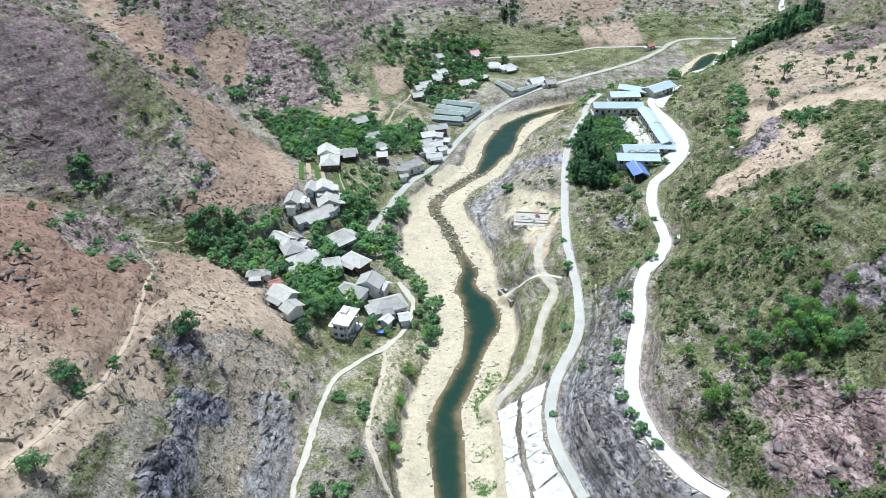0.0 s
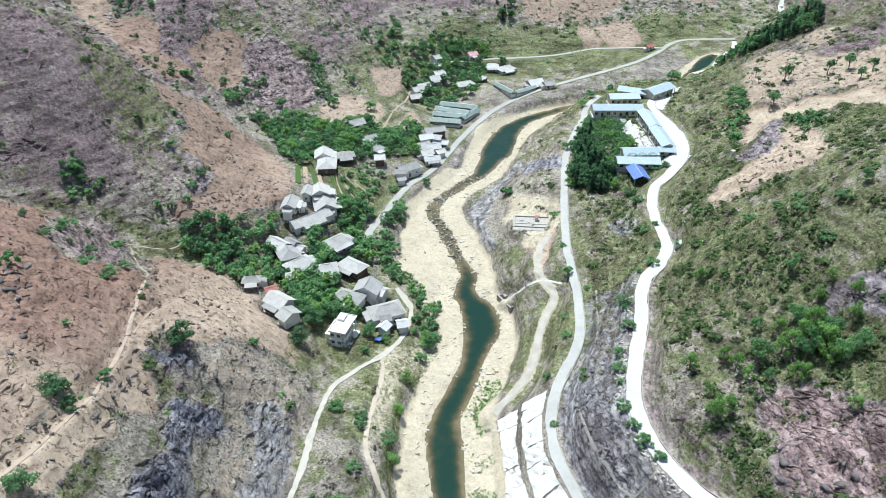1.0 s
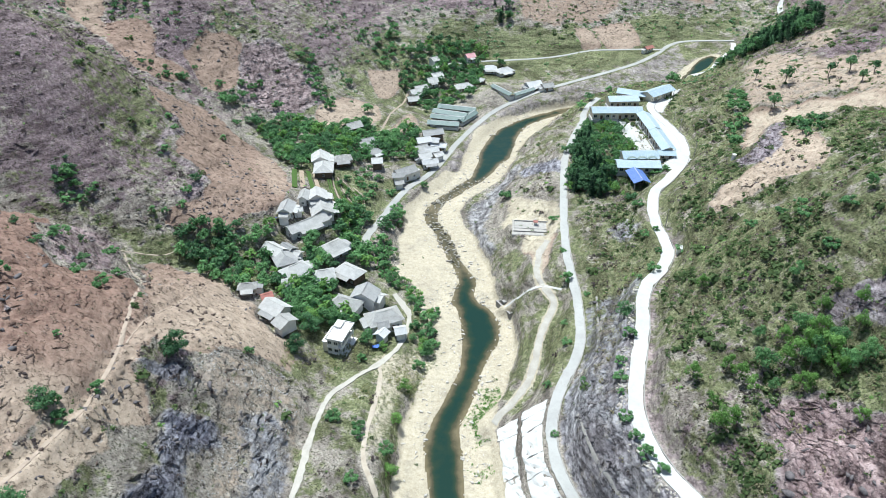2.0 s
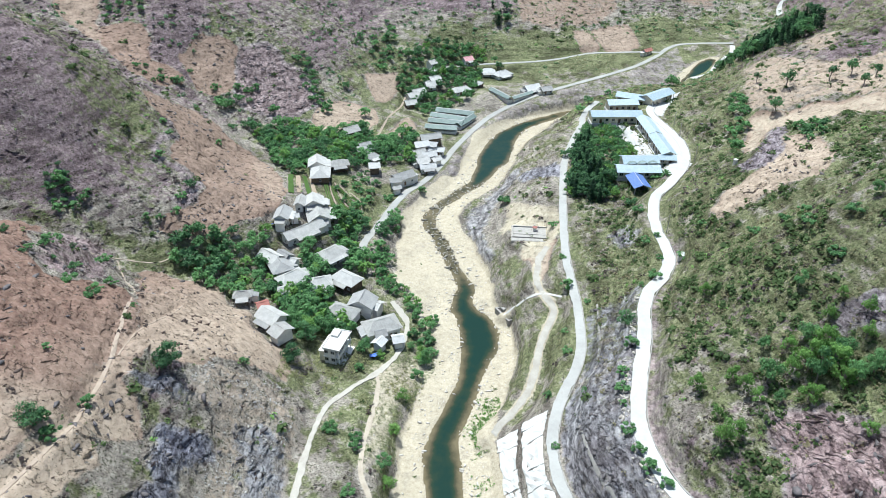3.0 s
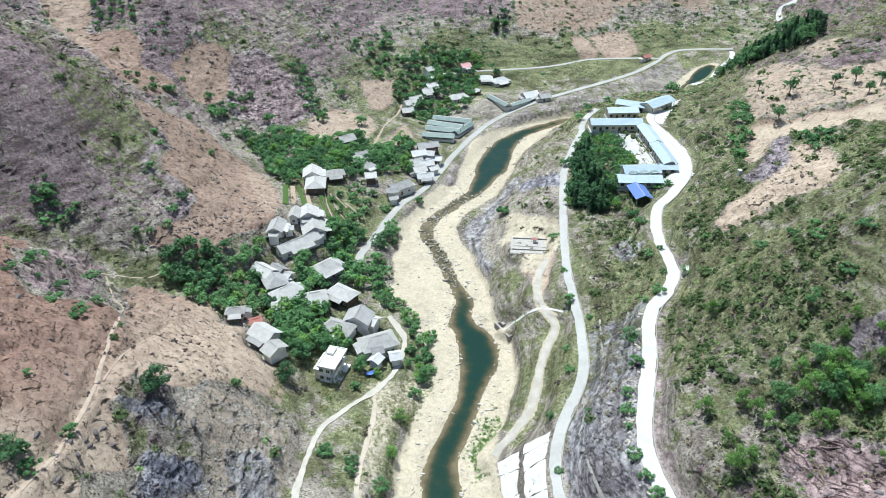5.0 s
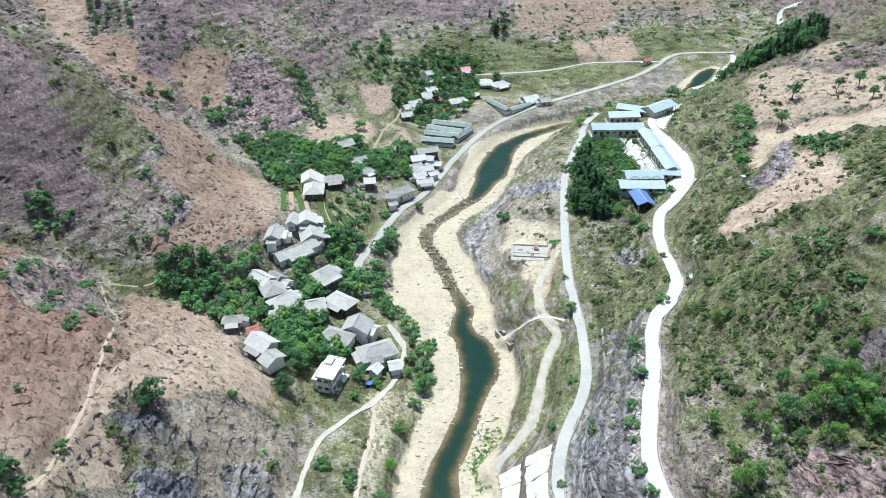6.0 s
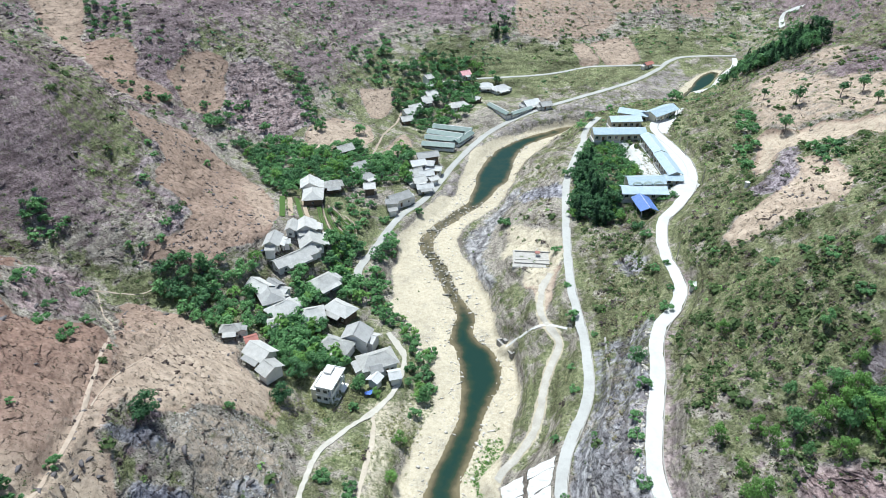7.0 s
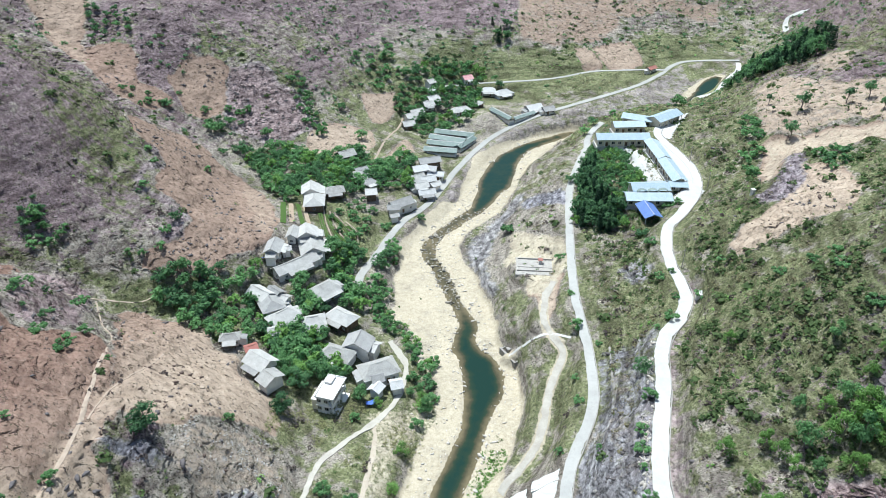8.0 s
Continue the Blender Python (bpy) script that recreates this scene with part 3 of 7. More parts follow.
SOIL_MID = [
    (0.42, [(-127, 299), (-118, 323), (-105, 320), (-91, 311), (-74, 292), (-65, 277), (-63, 252), (-64, 242), (-72, 234), (-76, 223), (-89, 223), (-100, 219), (-96, 227), (-91, 233), (-91, 246), (-96, 253), (-105, 252), (-104, 262), (-111, 280), (-120, 283)]),
    (0.65, [(-74, 292), (-65, 277), (-63, 252), (-70, 255), (-82, 285), (-91, 311)]),
]
SOIL_FAR = [
    (0.65, [(-222, 410), (-191, 428), (-178, 380), (-170, 358), (-179, 364), (-194, 375)]),
    (0.35, [(-177, 378), (-154, 379), (-151, 369), (-143, 356), (-131, 353), (-130, 345), (-138, 333), (-147, 339), (-156, 343), (-170, 358)]),
    (0.45, [(-130, 374), (-128, 388), (-116, 394), (-112, 388), (-112, 378), (-105, 372), (-100, 372), (-110, 364), (-114, 349), (-126, 351), (-134, 364)]),
]
SOIL_PLOTS = [
    (0.9, [(-65, 366), (-47, 376), (-34, 376), (-30, 360), (-38, 348), (-49, 336), (-57, 335), (-65, 349)]),
    (0.8, [(-44, 415), (-24, 428), (-22, 414), (-29, 392), (-35, 390), (-40, 405)]),
    (0.95, [(-28, 337), (-24, 356), (-16, 375), (-10, 361), (-20, 340), (-31, 328)]),
    (0.8, [(95, 490), (106, 498), (113, 474), (98, 469)]),
    (0.8, [(108, 499), (138, 512), (142, 484), (126, 471), (115, 473)]),
]
SOIL_TOP = [
    (0.55, [(63, 572), (140, 579), (134, 527), (118, 511), (87, 492), (74, 488), (55, 486)]),
    (0.95, [(153, 532), (158, 533), (157, 522), (152, 521)]),
    (0.55, [(112, 545), (158, 556), (220, 556), (205, 530), (170, 538), (140, 532)]),
]
SOIL_EAST = [
    (0.9, [(163, 368), (175, 373), (180, 329), (201, 314), (240, 330), (240, 250), (167, 220), (162, 248), (169, 274), (160, 280), (154, 285), (148, 282), (141, 287), (135, 289), (142, 316)]),
    (0.85, [(189, 368), (203, 376), (210, 361), (203, 353), (180, 334)]),
    (0.9, [(125, 245), (132, 234), (126, 208), (119, 199), (105, 200), (90, 199), (90, 207), (101, 217), (109, 217)]),
    (0.9, [(32, 238), (45, 231), (40, 214), (36, 205), (34, 213)]),
]
RUBBLE = [(31, 272), (45, 261), (50, 252), (45, 231), (40, 222), (34, 214), (33, 228), (27, 243)]
SCREE = [(-64, 132), (-60, 148), (-48, 156), (-36, 146), (-38, 106), (-46, 92), (-54, 92), (-55, 122)]
GARDENS = [(-64, 262), (-66, 290), (-40, 308), (-24, 306), (-14, 318), (-12, 306), (-24, 282), (-31, 258), (-45, 256)]
LOWER_FIELD = [(135, 286), (141, 286), (148, 281), (154, 282), (159, 278), (165, 267), (166, 219), (152, 198), (154, 233), (153, 249), (141, 247), (145, 258), (140, 260), (136, 263), (132, 266), (119, 242), (114, 243), (131, 279)]
# trampled rubble on the bank below the village
PALE_BANK = [(-22, 172), (-12, 180), (-6, 205), (0, 200), (0, 185), (-4, 168), (-12, 158), (-16, 140), (-19, 122), (-22, 135), (-21, 155)]
# bare rock: outlines on the plan, how pink and how dark it is, and how much of the ground it covers
ROCK_NEAR = [
    (1.0, 0.05, 1.0, [(70, 116), (74, 118), (78, 119), (80, 115), (85, 114), (88, 108), (96, 103), (90, 78), (68, 84), (71, 104), (69, 114)]),
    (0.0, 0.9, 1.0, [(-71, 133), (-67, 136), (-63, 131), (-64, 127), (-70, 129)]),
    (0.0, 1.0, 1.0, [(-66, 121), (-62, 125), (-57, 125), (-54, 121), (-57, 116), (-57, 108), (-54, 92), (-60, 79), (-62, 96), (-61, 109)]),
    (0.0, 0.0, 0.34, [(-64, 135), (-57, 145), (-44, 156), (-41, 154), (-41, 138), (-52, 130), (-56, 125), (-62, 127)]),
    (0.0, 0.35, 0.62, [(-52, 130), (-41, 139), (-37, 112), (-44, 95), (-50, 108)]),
]
ROCK_EAST = [
    (0.05, 0.3, 0.55, [(48, 182), (57, 179), (56, 162), (49, 139), (44, 124), (47, 116), (50, 99), (56, 91), (37, 100), (30, 109), (32, 128), (36, 144), (44, 164)]),
    (0.7, 0.45, 0.75, [(90, 140), (93, 138), (97, 137), (105, 130), (98, 116), (95, 122), (91, 129), (89, 134)]),
    (1.0, 0.15, 0.6, [(-115, 171), (-128, 206), (-112, 210), (-101, 186), (-100, 167), (-107, 166)]),
]
ROCK_FAR = [
    (0.85, 0.05, 1.0, [(-113, 389), (-92, 399), (-75, 386), (-60, 366), (-78, 345), (-107, 354)]),
    (1.0, 0.3, 0.8, [(-116, 289), (-109, 281), (-106, 267), (-107, 252), (-104, 250), (-95, 253), (-91, 241), (-91, 232), (-95, 226), (-96, 235), (-96, 244), (-104, 246), (-110, 249), (-110, 263)]),
    (0.05, 0.2, 0.75, [(12, 272), (16, 282), (33, 310), (42, 314), (30, 285), (21, 258), (22, 218), (19, 216), (14, 241)]),
    (0.1, 0.7, 0.9, [(38, 309), (55, 297), (56, 282), (38, 291)]),
    (0.1, 0.4, 0.7, [(61, 222), (71, 229), (73, 217), (63, 209)]),
    (0.9, 0.5, 1.0, [(136, 275), (135, 258), (121, 232), (108, 216), (106, 228), (109, 234), (116, 235)]),
]
# greener and browner swathes of the slopes: amount of green, amount of brush, outline
SWATHES = [
    (0.16, -0.10, [(-142, 262), (-130, 275), (-120, 290), (-110, 266), (-116, 243), (-129, 237), (-134, 250)]),
    (0.30, -0.10, [(-212, 372), (-202, 367), (-150, 335), (-130, 285), (-143, 268), (-160, 275)]),
    (-0.02, 0.10, [(-206, 340), (-150, 270), (-132, 239), (-122, 222), (-150, 205), (-190, 250)]),
    (-0.25, 0.45, [(-155, 391), (-130, 406), (-124, 380), (-128, 353), (-144, 349)]),
    (0.35, -0.2, [(-130, 414), (-77, 472), (-72, 402), (-85, 379), (-96, 400), (-123, 390)]),
    (0.45, 0.0, [(-184, 410), (-160, 408), (-156, 384), (-177, 383)]),
    (0.1, -0.1, [(-118, 203), (-110, 215), (-92, 220), (-92, 205), (-106, 198)]),
]
SWATHES_CREST = [
    (0.22, -0.15, [(-223, 357), (-208, 384), (-188, 365), (-157, 334), (-130, 303), (-117, 290), (-113, 270), (-124, 264), (-135, 260), (-147, 266), (-164, 258)]),
    (0.12, -0.1, [(-143, 261), (-160, 341), (-123, 285), (-108, 253), (-108, 234), (-118, 230), (-130, 228), (-131, 250)]),
    (0.4, -0.2, [(-68, 288), (-56, 303), (-34, 294), (-19, 300), (-13, 294), (-27, 265), (-31, 255), (-40, 260), (-56, 273)]),
]
SWATHES_LOW = [
    (0.5, -0.45, [(-11, 465), (12, 478), (39, 475), (73, 474), (96, 473), (89, 453), (48, 450), (23, 457), (-3, 458)]),
    (0.4, -0.45, [(21, 422), (68, 430), (123, 457), (160, 480), (144, 481), (85, 450), (30, 448)]),
    (-0.4, 0.75, [(175, 379), (183, 360), (193, 354), (213, 336), (218, 316), (205, 295), (180, 329), (175, 371)]),
    (0.3, -0.2, [(139, 515), (219, 521), (214, 503), (168, 496), (148, 496)]),
    (-0.2, -0.1, [(16, 240), (26, 299), (40, 312), (38, 259), (26, 230)]),
    (-0.1, 0.12, [(99, 170), (112, 170), (114, 118), (93, 116), (92, 132)]),
    (-0.12, -0.25, [(-66, 148), (-45, 160), (-25, 160), (-10, 172), (-8, 108), (-55, 95)]),
    (-0.45, 0.35, [(58, 500), (112, 530), (158, 540), (210, 540), (192, 499), (148, 514), (109, 503), (62, 482)]),
    (-0.4, 0.1, [(-128, 215), (-100, 216), (-78, 226), (-80, 238), (-95, 245), (-130, 235)]),
    (-0.05, -0.35, [(-48, 176), (-30, 182), (-20, 176), (-24, 162), (-44, 160)]),
    (-0.3, 0.4, [(-40, 560), (140, 590), (120, 520), (20, 500), (-30, 500)]),
]


def curve_through(points, step=1.0):
    """Points about a step apart on a smooth curve through the given ones (any number of columns)."""
    p = np.array(points, float)
    q = np.vstack([2 * p[0] - p[1], p, 2 * p[-1] - p[-2]])
    out = []
    for i in range(len(p) - 1):
        a, b, c, d = q[i:i + 4]
        n = max(2, int(np.linalg.norm((c - b)[:2]) / step))
        t = (np.arange(n) / n)[:, None]
        out.append(b + 0.5 * t * (c - a + t * (2 * a - 5 * b + 4 * c - d + t * (3 * (b - c) + d - a))))
    out.append(p[-1:])
    return np.vstack(out)


def axis(spans):
    """Grid lines: spans of (from, to, first step, last step)."""
    out = []
    for a, b, s0, s1 in spans:
        v = a
        while v < b - 1e-6:
            out.append(v)
            v += s0 + (s1 - s0) * (v - a) / (b - a)
    return np.array(out + [spans[-1][1]])


GX = axis([(-1700, -230, 70, 3), (-230, -110, 2.2, 0.8), (-110, 110, 0.7, 0.7), (110, 260, 0.8, 2.2), (260, 1700, 3, 70)])
GY = axis([(-900, -100, 60, 4), (-100, 50, 2.6, 2.2), (50, 75, 2.0, 0.8), (75, 230, 0.72, 0.72), (230, 400, 0.8, 1.5), (400, 640, 1.5, 2.8), (640, 2400, 4, 90)])
MX, MY = np.meshgrid(GX, GY)


def inside(poly, x, y):
    hit = np.zeros(x.shape, bool)
    for (xa, ya), (xb, yb) in zip(poly, poly[1:] + poly[:1]):
        if ya != yb:
            cut = (ya > y) != (yb > y)
            hit ^= cut & (x < (xb - xa) * (y - ya) / (yb - ya) + xa)
    return hit


def softened(mask, rounds):
    m = mask.astype(float)
    for _ in range(rounds):
        m[1:-1] = 0.25 * m[:-2] + 0.5 * m[1:-1] + 0.25 * m[2:]
        m[:, 1:-1] = 0.25 * m[:, :-2] + 0.5 * m[:, 1:-1] + 0.25 * m[:, 2:]
    return m


def near_line(line, reach):
    """For every grid point within reach of a dense line: the distance, and the line's values at the nearest place."""
    dist = np.full(MX.shape, 1e9)
    which = np.zeros(MX.shape, int)
    for k, p in enumerate(line):
        i0, i1 = np.searchsorted(GX, (p[0] - reach, p[0] + reach))
        j0, j1 = np.searchsorted(GY, (p[1] - reach, p[1] + reach))
        d = np.hypot(GX[None, i0:i1] - p[0], GY[j0:j1, None] - p[1])
        old = dist[j0:j1, i0:i1]
        m = d < old
        old[m] = d[m]
        which[j0:j1, i0:i1][m] = k
    return dist, line[which]


def build_ground():
    base = relief(MX, MY)
    flat = np.zeros(MX.shape)
    cover = np.zeros((*MX.shape, 8))
    # hills: folds, gullies and small relief, fading out on the valley floor
    high = smooth(8, 34, base - water_level(MY))
    folds = fbm(MX, MY, 46, 4, 3)
    gullies = 1 - np.abs(fbm(MX * 1.0, MY * 0.8, 30, 4, 7)) * 2.2
    small = fbm(MX, MY, 9, 4, 11, 0.6)
    h = base + high * (1.6 * folds - 1.5 * smooth(0.55, 1.0, gullies)) + (0.25 + 0.55 * high) * small
    warp_x, warp_y = MX + 6 * fbm(MX, MY, 15, 5, 21, 0.6), MY + 6 * fbm(MX, MY, 15, 5, 22, 0.6)
    for tan, poly in SOIL_HILL + SOIL_MID + SOIL_FAR + SOIL_PLOTS + SOIL_TOP + SOIL_EAST:
        firm = 0.35 if tan > 0.7 else 1.0
        m = softened(inside(poly, MX + firm * (warp_x - MX), MY + firm * (warp_y - MY)), 3)
        thin = any(poly is p for group in (SOIL_TOP, SOIL_EAST[:2]) for _, p in group)
        cover[..., 0] = np.maximum(cover[..., 0], m * (0.6 if thin else 1.0))
        cover[..., 6] = np.maximum(cover[..., 6], m * tan)
    # the lower terrace of the eastern field, a step below the upper one
    m = softened(inside(LOWER_FIELD, MX + 0.4 * (warp_x - MX), MY + 0.4 * (warp_y - MY)), 2)
    cover[..., 0] = np.maximum(cover[..., 0], 1.3 * m)
    cover[..., 6] = np.maximum(cover[..., 6], 1.0 * m)
    h -= 1.1 * m
    pale_field = 0.45 * m
    for _, poly in SOIL_EAST[:3]:
        pale_field = np.maximum(pale_field, 0.3 * softened(inside(poly, warp_x, warp_y), 4))
    # pale scree and bare patches between the cliff and the village
    for poly in (SCREE, GARDENS):
        m = softened(inside(poly, warp_x, warp_y), 12)
        cover[..., 0] = np.maximum(cover[..., 0], (0.5 if poly is SCREE else 0.25) * m)
        cover[..., 6] = np.maximum(cover[..., 6], 1.0 * m)
        if poly is SCREE:
            pale_field = np.maximum(pale_field, 0.36 * m)
    cliffs = fbm(MX * 1.4, MY * 0.55, 13, 5, 31, 0.62)
    ribs = 1 - 2 * np.abs(fbm(MX * 0.35 + MY * 0.25, MY * 1.0 - MX * 0.3, 6.5, 4, 33, 0.6))
    for pink, dark, much, poly in ROCK_NEAR + ROCK_EAST + ROCK_FAR:
        m = softened(inside(poly, warp_x, warp_y), 9)
        cover[..., 2] = np.maximum(cover[..., 2], m * much)
        cover[..., 4] = np.maximum(cover[..., 4], m * pink)
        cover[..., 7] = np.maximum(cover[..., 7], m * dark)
        h += m * high * much * ((1.3 if pink else 3.2) * cliffs + (0.4 + 1.6 * dark) * ribs)
        # tilted beds: long backs and short broken faces
        bed = (MX * 0.95 + MY * 0.12 if pink > 0.5 else MX * 0.95 + MY * 0.25) / (2.6 if pink > 0.5 else 3.4) + 1.6 * cliffs + 0.5 * ribs
        h += m * high * much * (0.5 + 0.7 * dark) * (1.2 * (bed % 1.0) - 0.6)
    # cut slope between the two eastern roads, and the raw bank above the upper one
    west = np.interp(MY, [p[1] for p in RIVER_ROAD], [p[0] for p in RIVER_ROAD])
    east = np.interp(MY, [p[1] for p in VALLEY_ROAD], [p[0] for p in VALLEY_ROAD])
    m = smooth(1.0, 3.0, MX - west) * smooth(0.0, 3.0, east - MX) * smooth(84, 90, MY) * smooth(192, 182, MY + 3 * folds)
    cover[..., 2] = np.maximum(cover[..., 2], m * (0.5 + 0.4 * folds))
    cover[..., 4] *= 1 - 0.9 * m
    cover[..., 7] = np.maximum(cover[..., 7], 0.42 * m)
    raw_cut = m
    h += m * (0.3 * ribs + 0.4 * cliffs)
    m = smooth(0.5, 2.0, MX - east) * smooth(8.5, 4.0, MX - east + 3 * folds) * smooth(84, 90, MY) * smooth(240, 200, MY)
    cover[..., 2] = np.maximum(cover[..., 2], 0.55 * m)
    cover[..., 4] = np.maximum(cover[..., 4], 0.7 * m)
    # small eroded scarps over the slopes, fewer on the smooth middle one
    calm = 1 - 0.7 * cover[..., 0] * smooth(205, 225, MY)
    scarps = smooth(0.12, 0.3, fbm(MX * 0.8 + MY * 0.5, MY * 0.7 - MX * 0.25, 5.5, 3, 35, 0.6))
    h += high * calm * 0.75 * scarps * (0.4 + 0.6 * np.clip(cover[..., 0] + cover[..., 2], 0, 1))
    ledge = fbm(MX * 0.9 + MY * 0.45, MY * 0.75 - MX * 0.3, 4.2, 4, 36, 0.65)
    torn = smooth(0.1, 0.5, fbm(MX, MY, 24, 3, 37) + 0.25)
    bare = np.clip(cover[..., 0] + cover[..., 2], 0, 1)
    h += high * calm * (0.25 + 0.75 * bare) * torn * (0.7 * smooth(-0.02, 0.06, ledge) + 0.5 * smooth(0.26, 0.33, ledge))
    # rock colour laid on the step faces, standing in for their shade
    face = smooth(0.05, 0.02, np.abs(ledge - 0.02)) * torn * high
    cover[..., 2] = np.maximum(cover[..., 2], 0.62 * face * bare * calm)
    cover[..., 6] = cover[..., 6] + cover[..., 0] * 0.5 * smooth(-92, -66, MX) * smooth(230, 200, MY)
    cover[..., 6] += cover[..., 0] * 0.5 * smooth(118, 108, MY) * smooth(-60, -66, MX)
    loose = smooth(0.12, 0.42, fbm(MX, MY, 26, 5, 41)) * high
    cover[..., 2] = np.maximum(cover[..., 2], 0.34 * loose * (1 - cover[..., 0]))
    cover[..., 4] = np.maximum(cover[..., 4], 0.8 * loose * (1 - cover[..., 7]))
    # green: more on the eastern hill, patches elsewhere, lush low in the valley
    green = 0.40 + 0.4 * fbm(MX, MY, 60, 4, 51)
    green += 0.21 * smooth(30, 90, MX) - 0.14 * smooth(380, 430, MY) * high - 0.12 * smooth(-30, -90, MX) * high
    green += 0.12 * (1 - high) * smooth(440, 400, MY)
    green += 0.55 * fbm(MX * 0.9 + MY * 0.5, MY * 0.5 - MX * 0.3, 17, 4, 53, 0.6) * high * smooth(-40, -80, MX)
    green += 0.13 * smooth(70, 110, MX) * smooth(190, 230, MY)
    cover[..., 1] = green * (1 - cover[..., 0])
    scrub = 0.22 + 0.5 * fbm(MX, MY, 38, 4, 61) + 0.38 * smooth(-60, -130, MX) * smooth(200, 240, MY)
    scrub += 0.28 * smooth(360, 420, MY) - 0.2 * smooth(50, 70, MX) * smooth(330, 280, MY)
    scrub += 0.06 * smooth(95, 120, MX) * smooth(235, 205, MY)
    for more_green, more_brush, poly in SWATHES + SWATHES_CREST + SWATHES_LOW:
        m = softened(inside(poly, MX + 1.8 * (warp_x - MX), MY + 1.8 * (warp_y - MY)), 14)
        cover[..., 1] += m * more_green
        scrub = scrub + m * more_brush
    cover[..., 5] = scrub * high * (1 - cover[..., 0]) * (1 - 0.9 * raw_cut)
    # river bed and gravel bars
    line = curve_through(RIVER + RIVER_UP, 1.5)
    ahead = np.gradient(line[:, :2], axis=0)
    d2, v2 = near_line(np.hstack([line, ahead]), 42)
    side = (v2[..., 5] * (MY - v2[..., 1]) - v2[..., 6] * (MX - v2[..., 0]))
    bar = np.where(side > 0, v2[..., 3], v2[..., 4])
    wet = v2[..., 2]
    ragged = d2 + 1.3 * fbm(MX, MY, 9, 4, 71)
    lvl = water_level(v2[..., 1])
    bed = lvl - np.clip(0.42 * wet - 0.5, 0.25, 1.4) * smooth(0.3, -4.6, ragged - wet)
    shore = lvl + 0.25 + np.clip(ragged - wet, 0, None) * 0.07 + 0.35 * small
    bank = np.where(ragged < wet, bed, shore)
    keep = smooth(bar + 3.0, bar - 1.0, ragged)
    near = d2 < 40
    h = np.where(near, h * (1 - keep) + np.minimum(bank, np.maximum(h, shore)) * keep, h)
    h = np.where(near & (ragged > wet), np.maximum(h, lvl + 0.12), h)
    h = np.where(near & (ragged <= wet), np.minimum(h, bed), h)
    sand = np.where(near, smooth(bar + 1.6, bar - 1.6, ragged + 2.0 * fbm(MX, MY, 16, 3, 75)), 0)
    cover[..., 3] = sand
    for k in (0, 1, 2):
        cover[..., k] *= 1 - sand
    rubble = softened(inside(RUBBLE, warp_x, warp_y), 6)
    rubble = np.maximum(rubble, 0.85 * softened(inside(PALE_BANK, warp_x, warp_y), 8))
    cover[..., 3] = np.maximum(cover[..., 3], np.maximum(0.62 * rubble, pale_field))
    # levelled ground under the buildings
    for px, py, reach, level in PADS:
        m = smooth(reach + 4.0, reach, np.hypot(MX - px, MY - py))
        z = relief(np.array([px]), np.array([py]))[0] if level is None else level
        h = h * (1 - m) + z * m
        for k in (0, 2, 5):
            cover[..., k] *= 1 - m
    # roads cut level into the slopes
    made = {}
    for name, (pts, width) in PATHS.items():
        line = curve_through(pts, 0.8)
        made[name] = line
        trail = "trail" in name or "foot" in name or name == "spur_track"
        d, v = near_line(line, 34 if name == "far_bank_road" else 16)
        if trail:
            line[:, 2] = 0
            i, j = np.searchsorted(GX, line[:, 0]), np.searchsorted(GY, line[:, 1])
            tread = h[j, i]
            tread = np.convolve(np.pad(tread, 7, "edge"), np.ones(15) / 15, "valid")
            d, v = near_line(np.column_stack([line[:, :2], tread]), 16)
            t = smooth(width * 2.2, width * 0.8, d)
            h = h * (1 - t) + (v[..., 2] - 0.1) * t
            continue
        if name == "track":
            worn = smooth(width / 2 + 1.2, width / 2 - 0.8, d + 0.9 * fbm(MX, MY, 5, 3, 77))
            cover[..., 3] = np.maximum(cover[..., 3], 0.95 * worn)
        if name == "far_bank_road":
            # the bank falls from the road to the river, with no rise between
            way = np.gradient(line[:, :2], axis=0)
            _, u = near_line(np.hstack([line[:, :2], way]), 34)
            side_low = ((MX - u[..., 0]) * u[..., 3] - (MY - u[..., 1]) * u[..., 2] > 0) & (MY > 285) & (d < 34) & (MX < 168)
            h = np.where(side_low & (sand < 0.5), np.minimum(h, np.maximum(v[..., 2] - 0.1 - 0.16 * np.clip(d - 2, 0, None), lvl + 0.3)), h)
        cut = smooth(width / 2 + (9.0 if name == "far_bank_road" else 5.5), width / 2 + 0.7, d)
        h = h * (1 - cut) + (v[..., 2] - 0.22) * cut
        flat = np.maximum(flat, cut)
        if name == "far_bank_road":
            # rubble below the road down to the river
            below = smooth(1.8, 3.5, d) * smooth(34, 26, d) * smooth(-0.6, 0.4, v[..., 2] - h) * smooth(270, 310, MY) * side_low
            cover[..., 2] = np.maximum(cover[..., 2], 0.5 * below * (1 - sand))
            cover[..., 3] = np.maximum(cover[..., 3], 0.32 * below)
            cover[..., 4] = np.maximum(cover[..., 4], 0.35 * below)
            cover[..., 5] *= 1 - below
            cover[..., 1] *= 1 - 0.3 * below
        verge = smooth(width / 2 + 2.2, width / 2 + 0.3, d)
        cover[..., 3] = np.maximum(cover[..., 3], 0.35 * verge)
    # the bank below the river road, faced with slabs
    edge = np.interp(MY, [p[1] for p in RIVER_ROAD[:8]], [p[0] for p in RIVER_ROAD[:8]]) - 2.1
    t = np.clip((edge - MX) / (edge - 16.0), 0, 1)
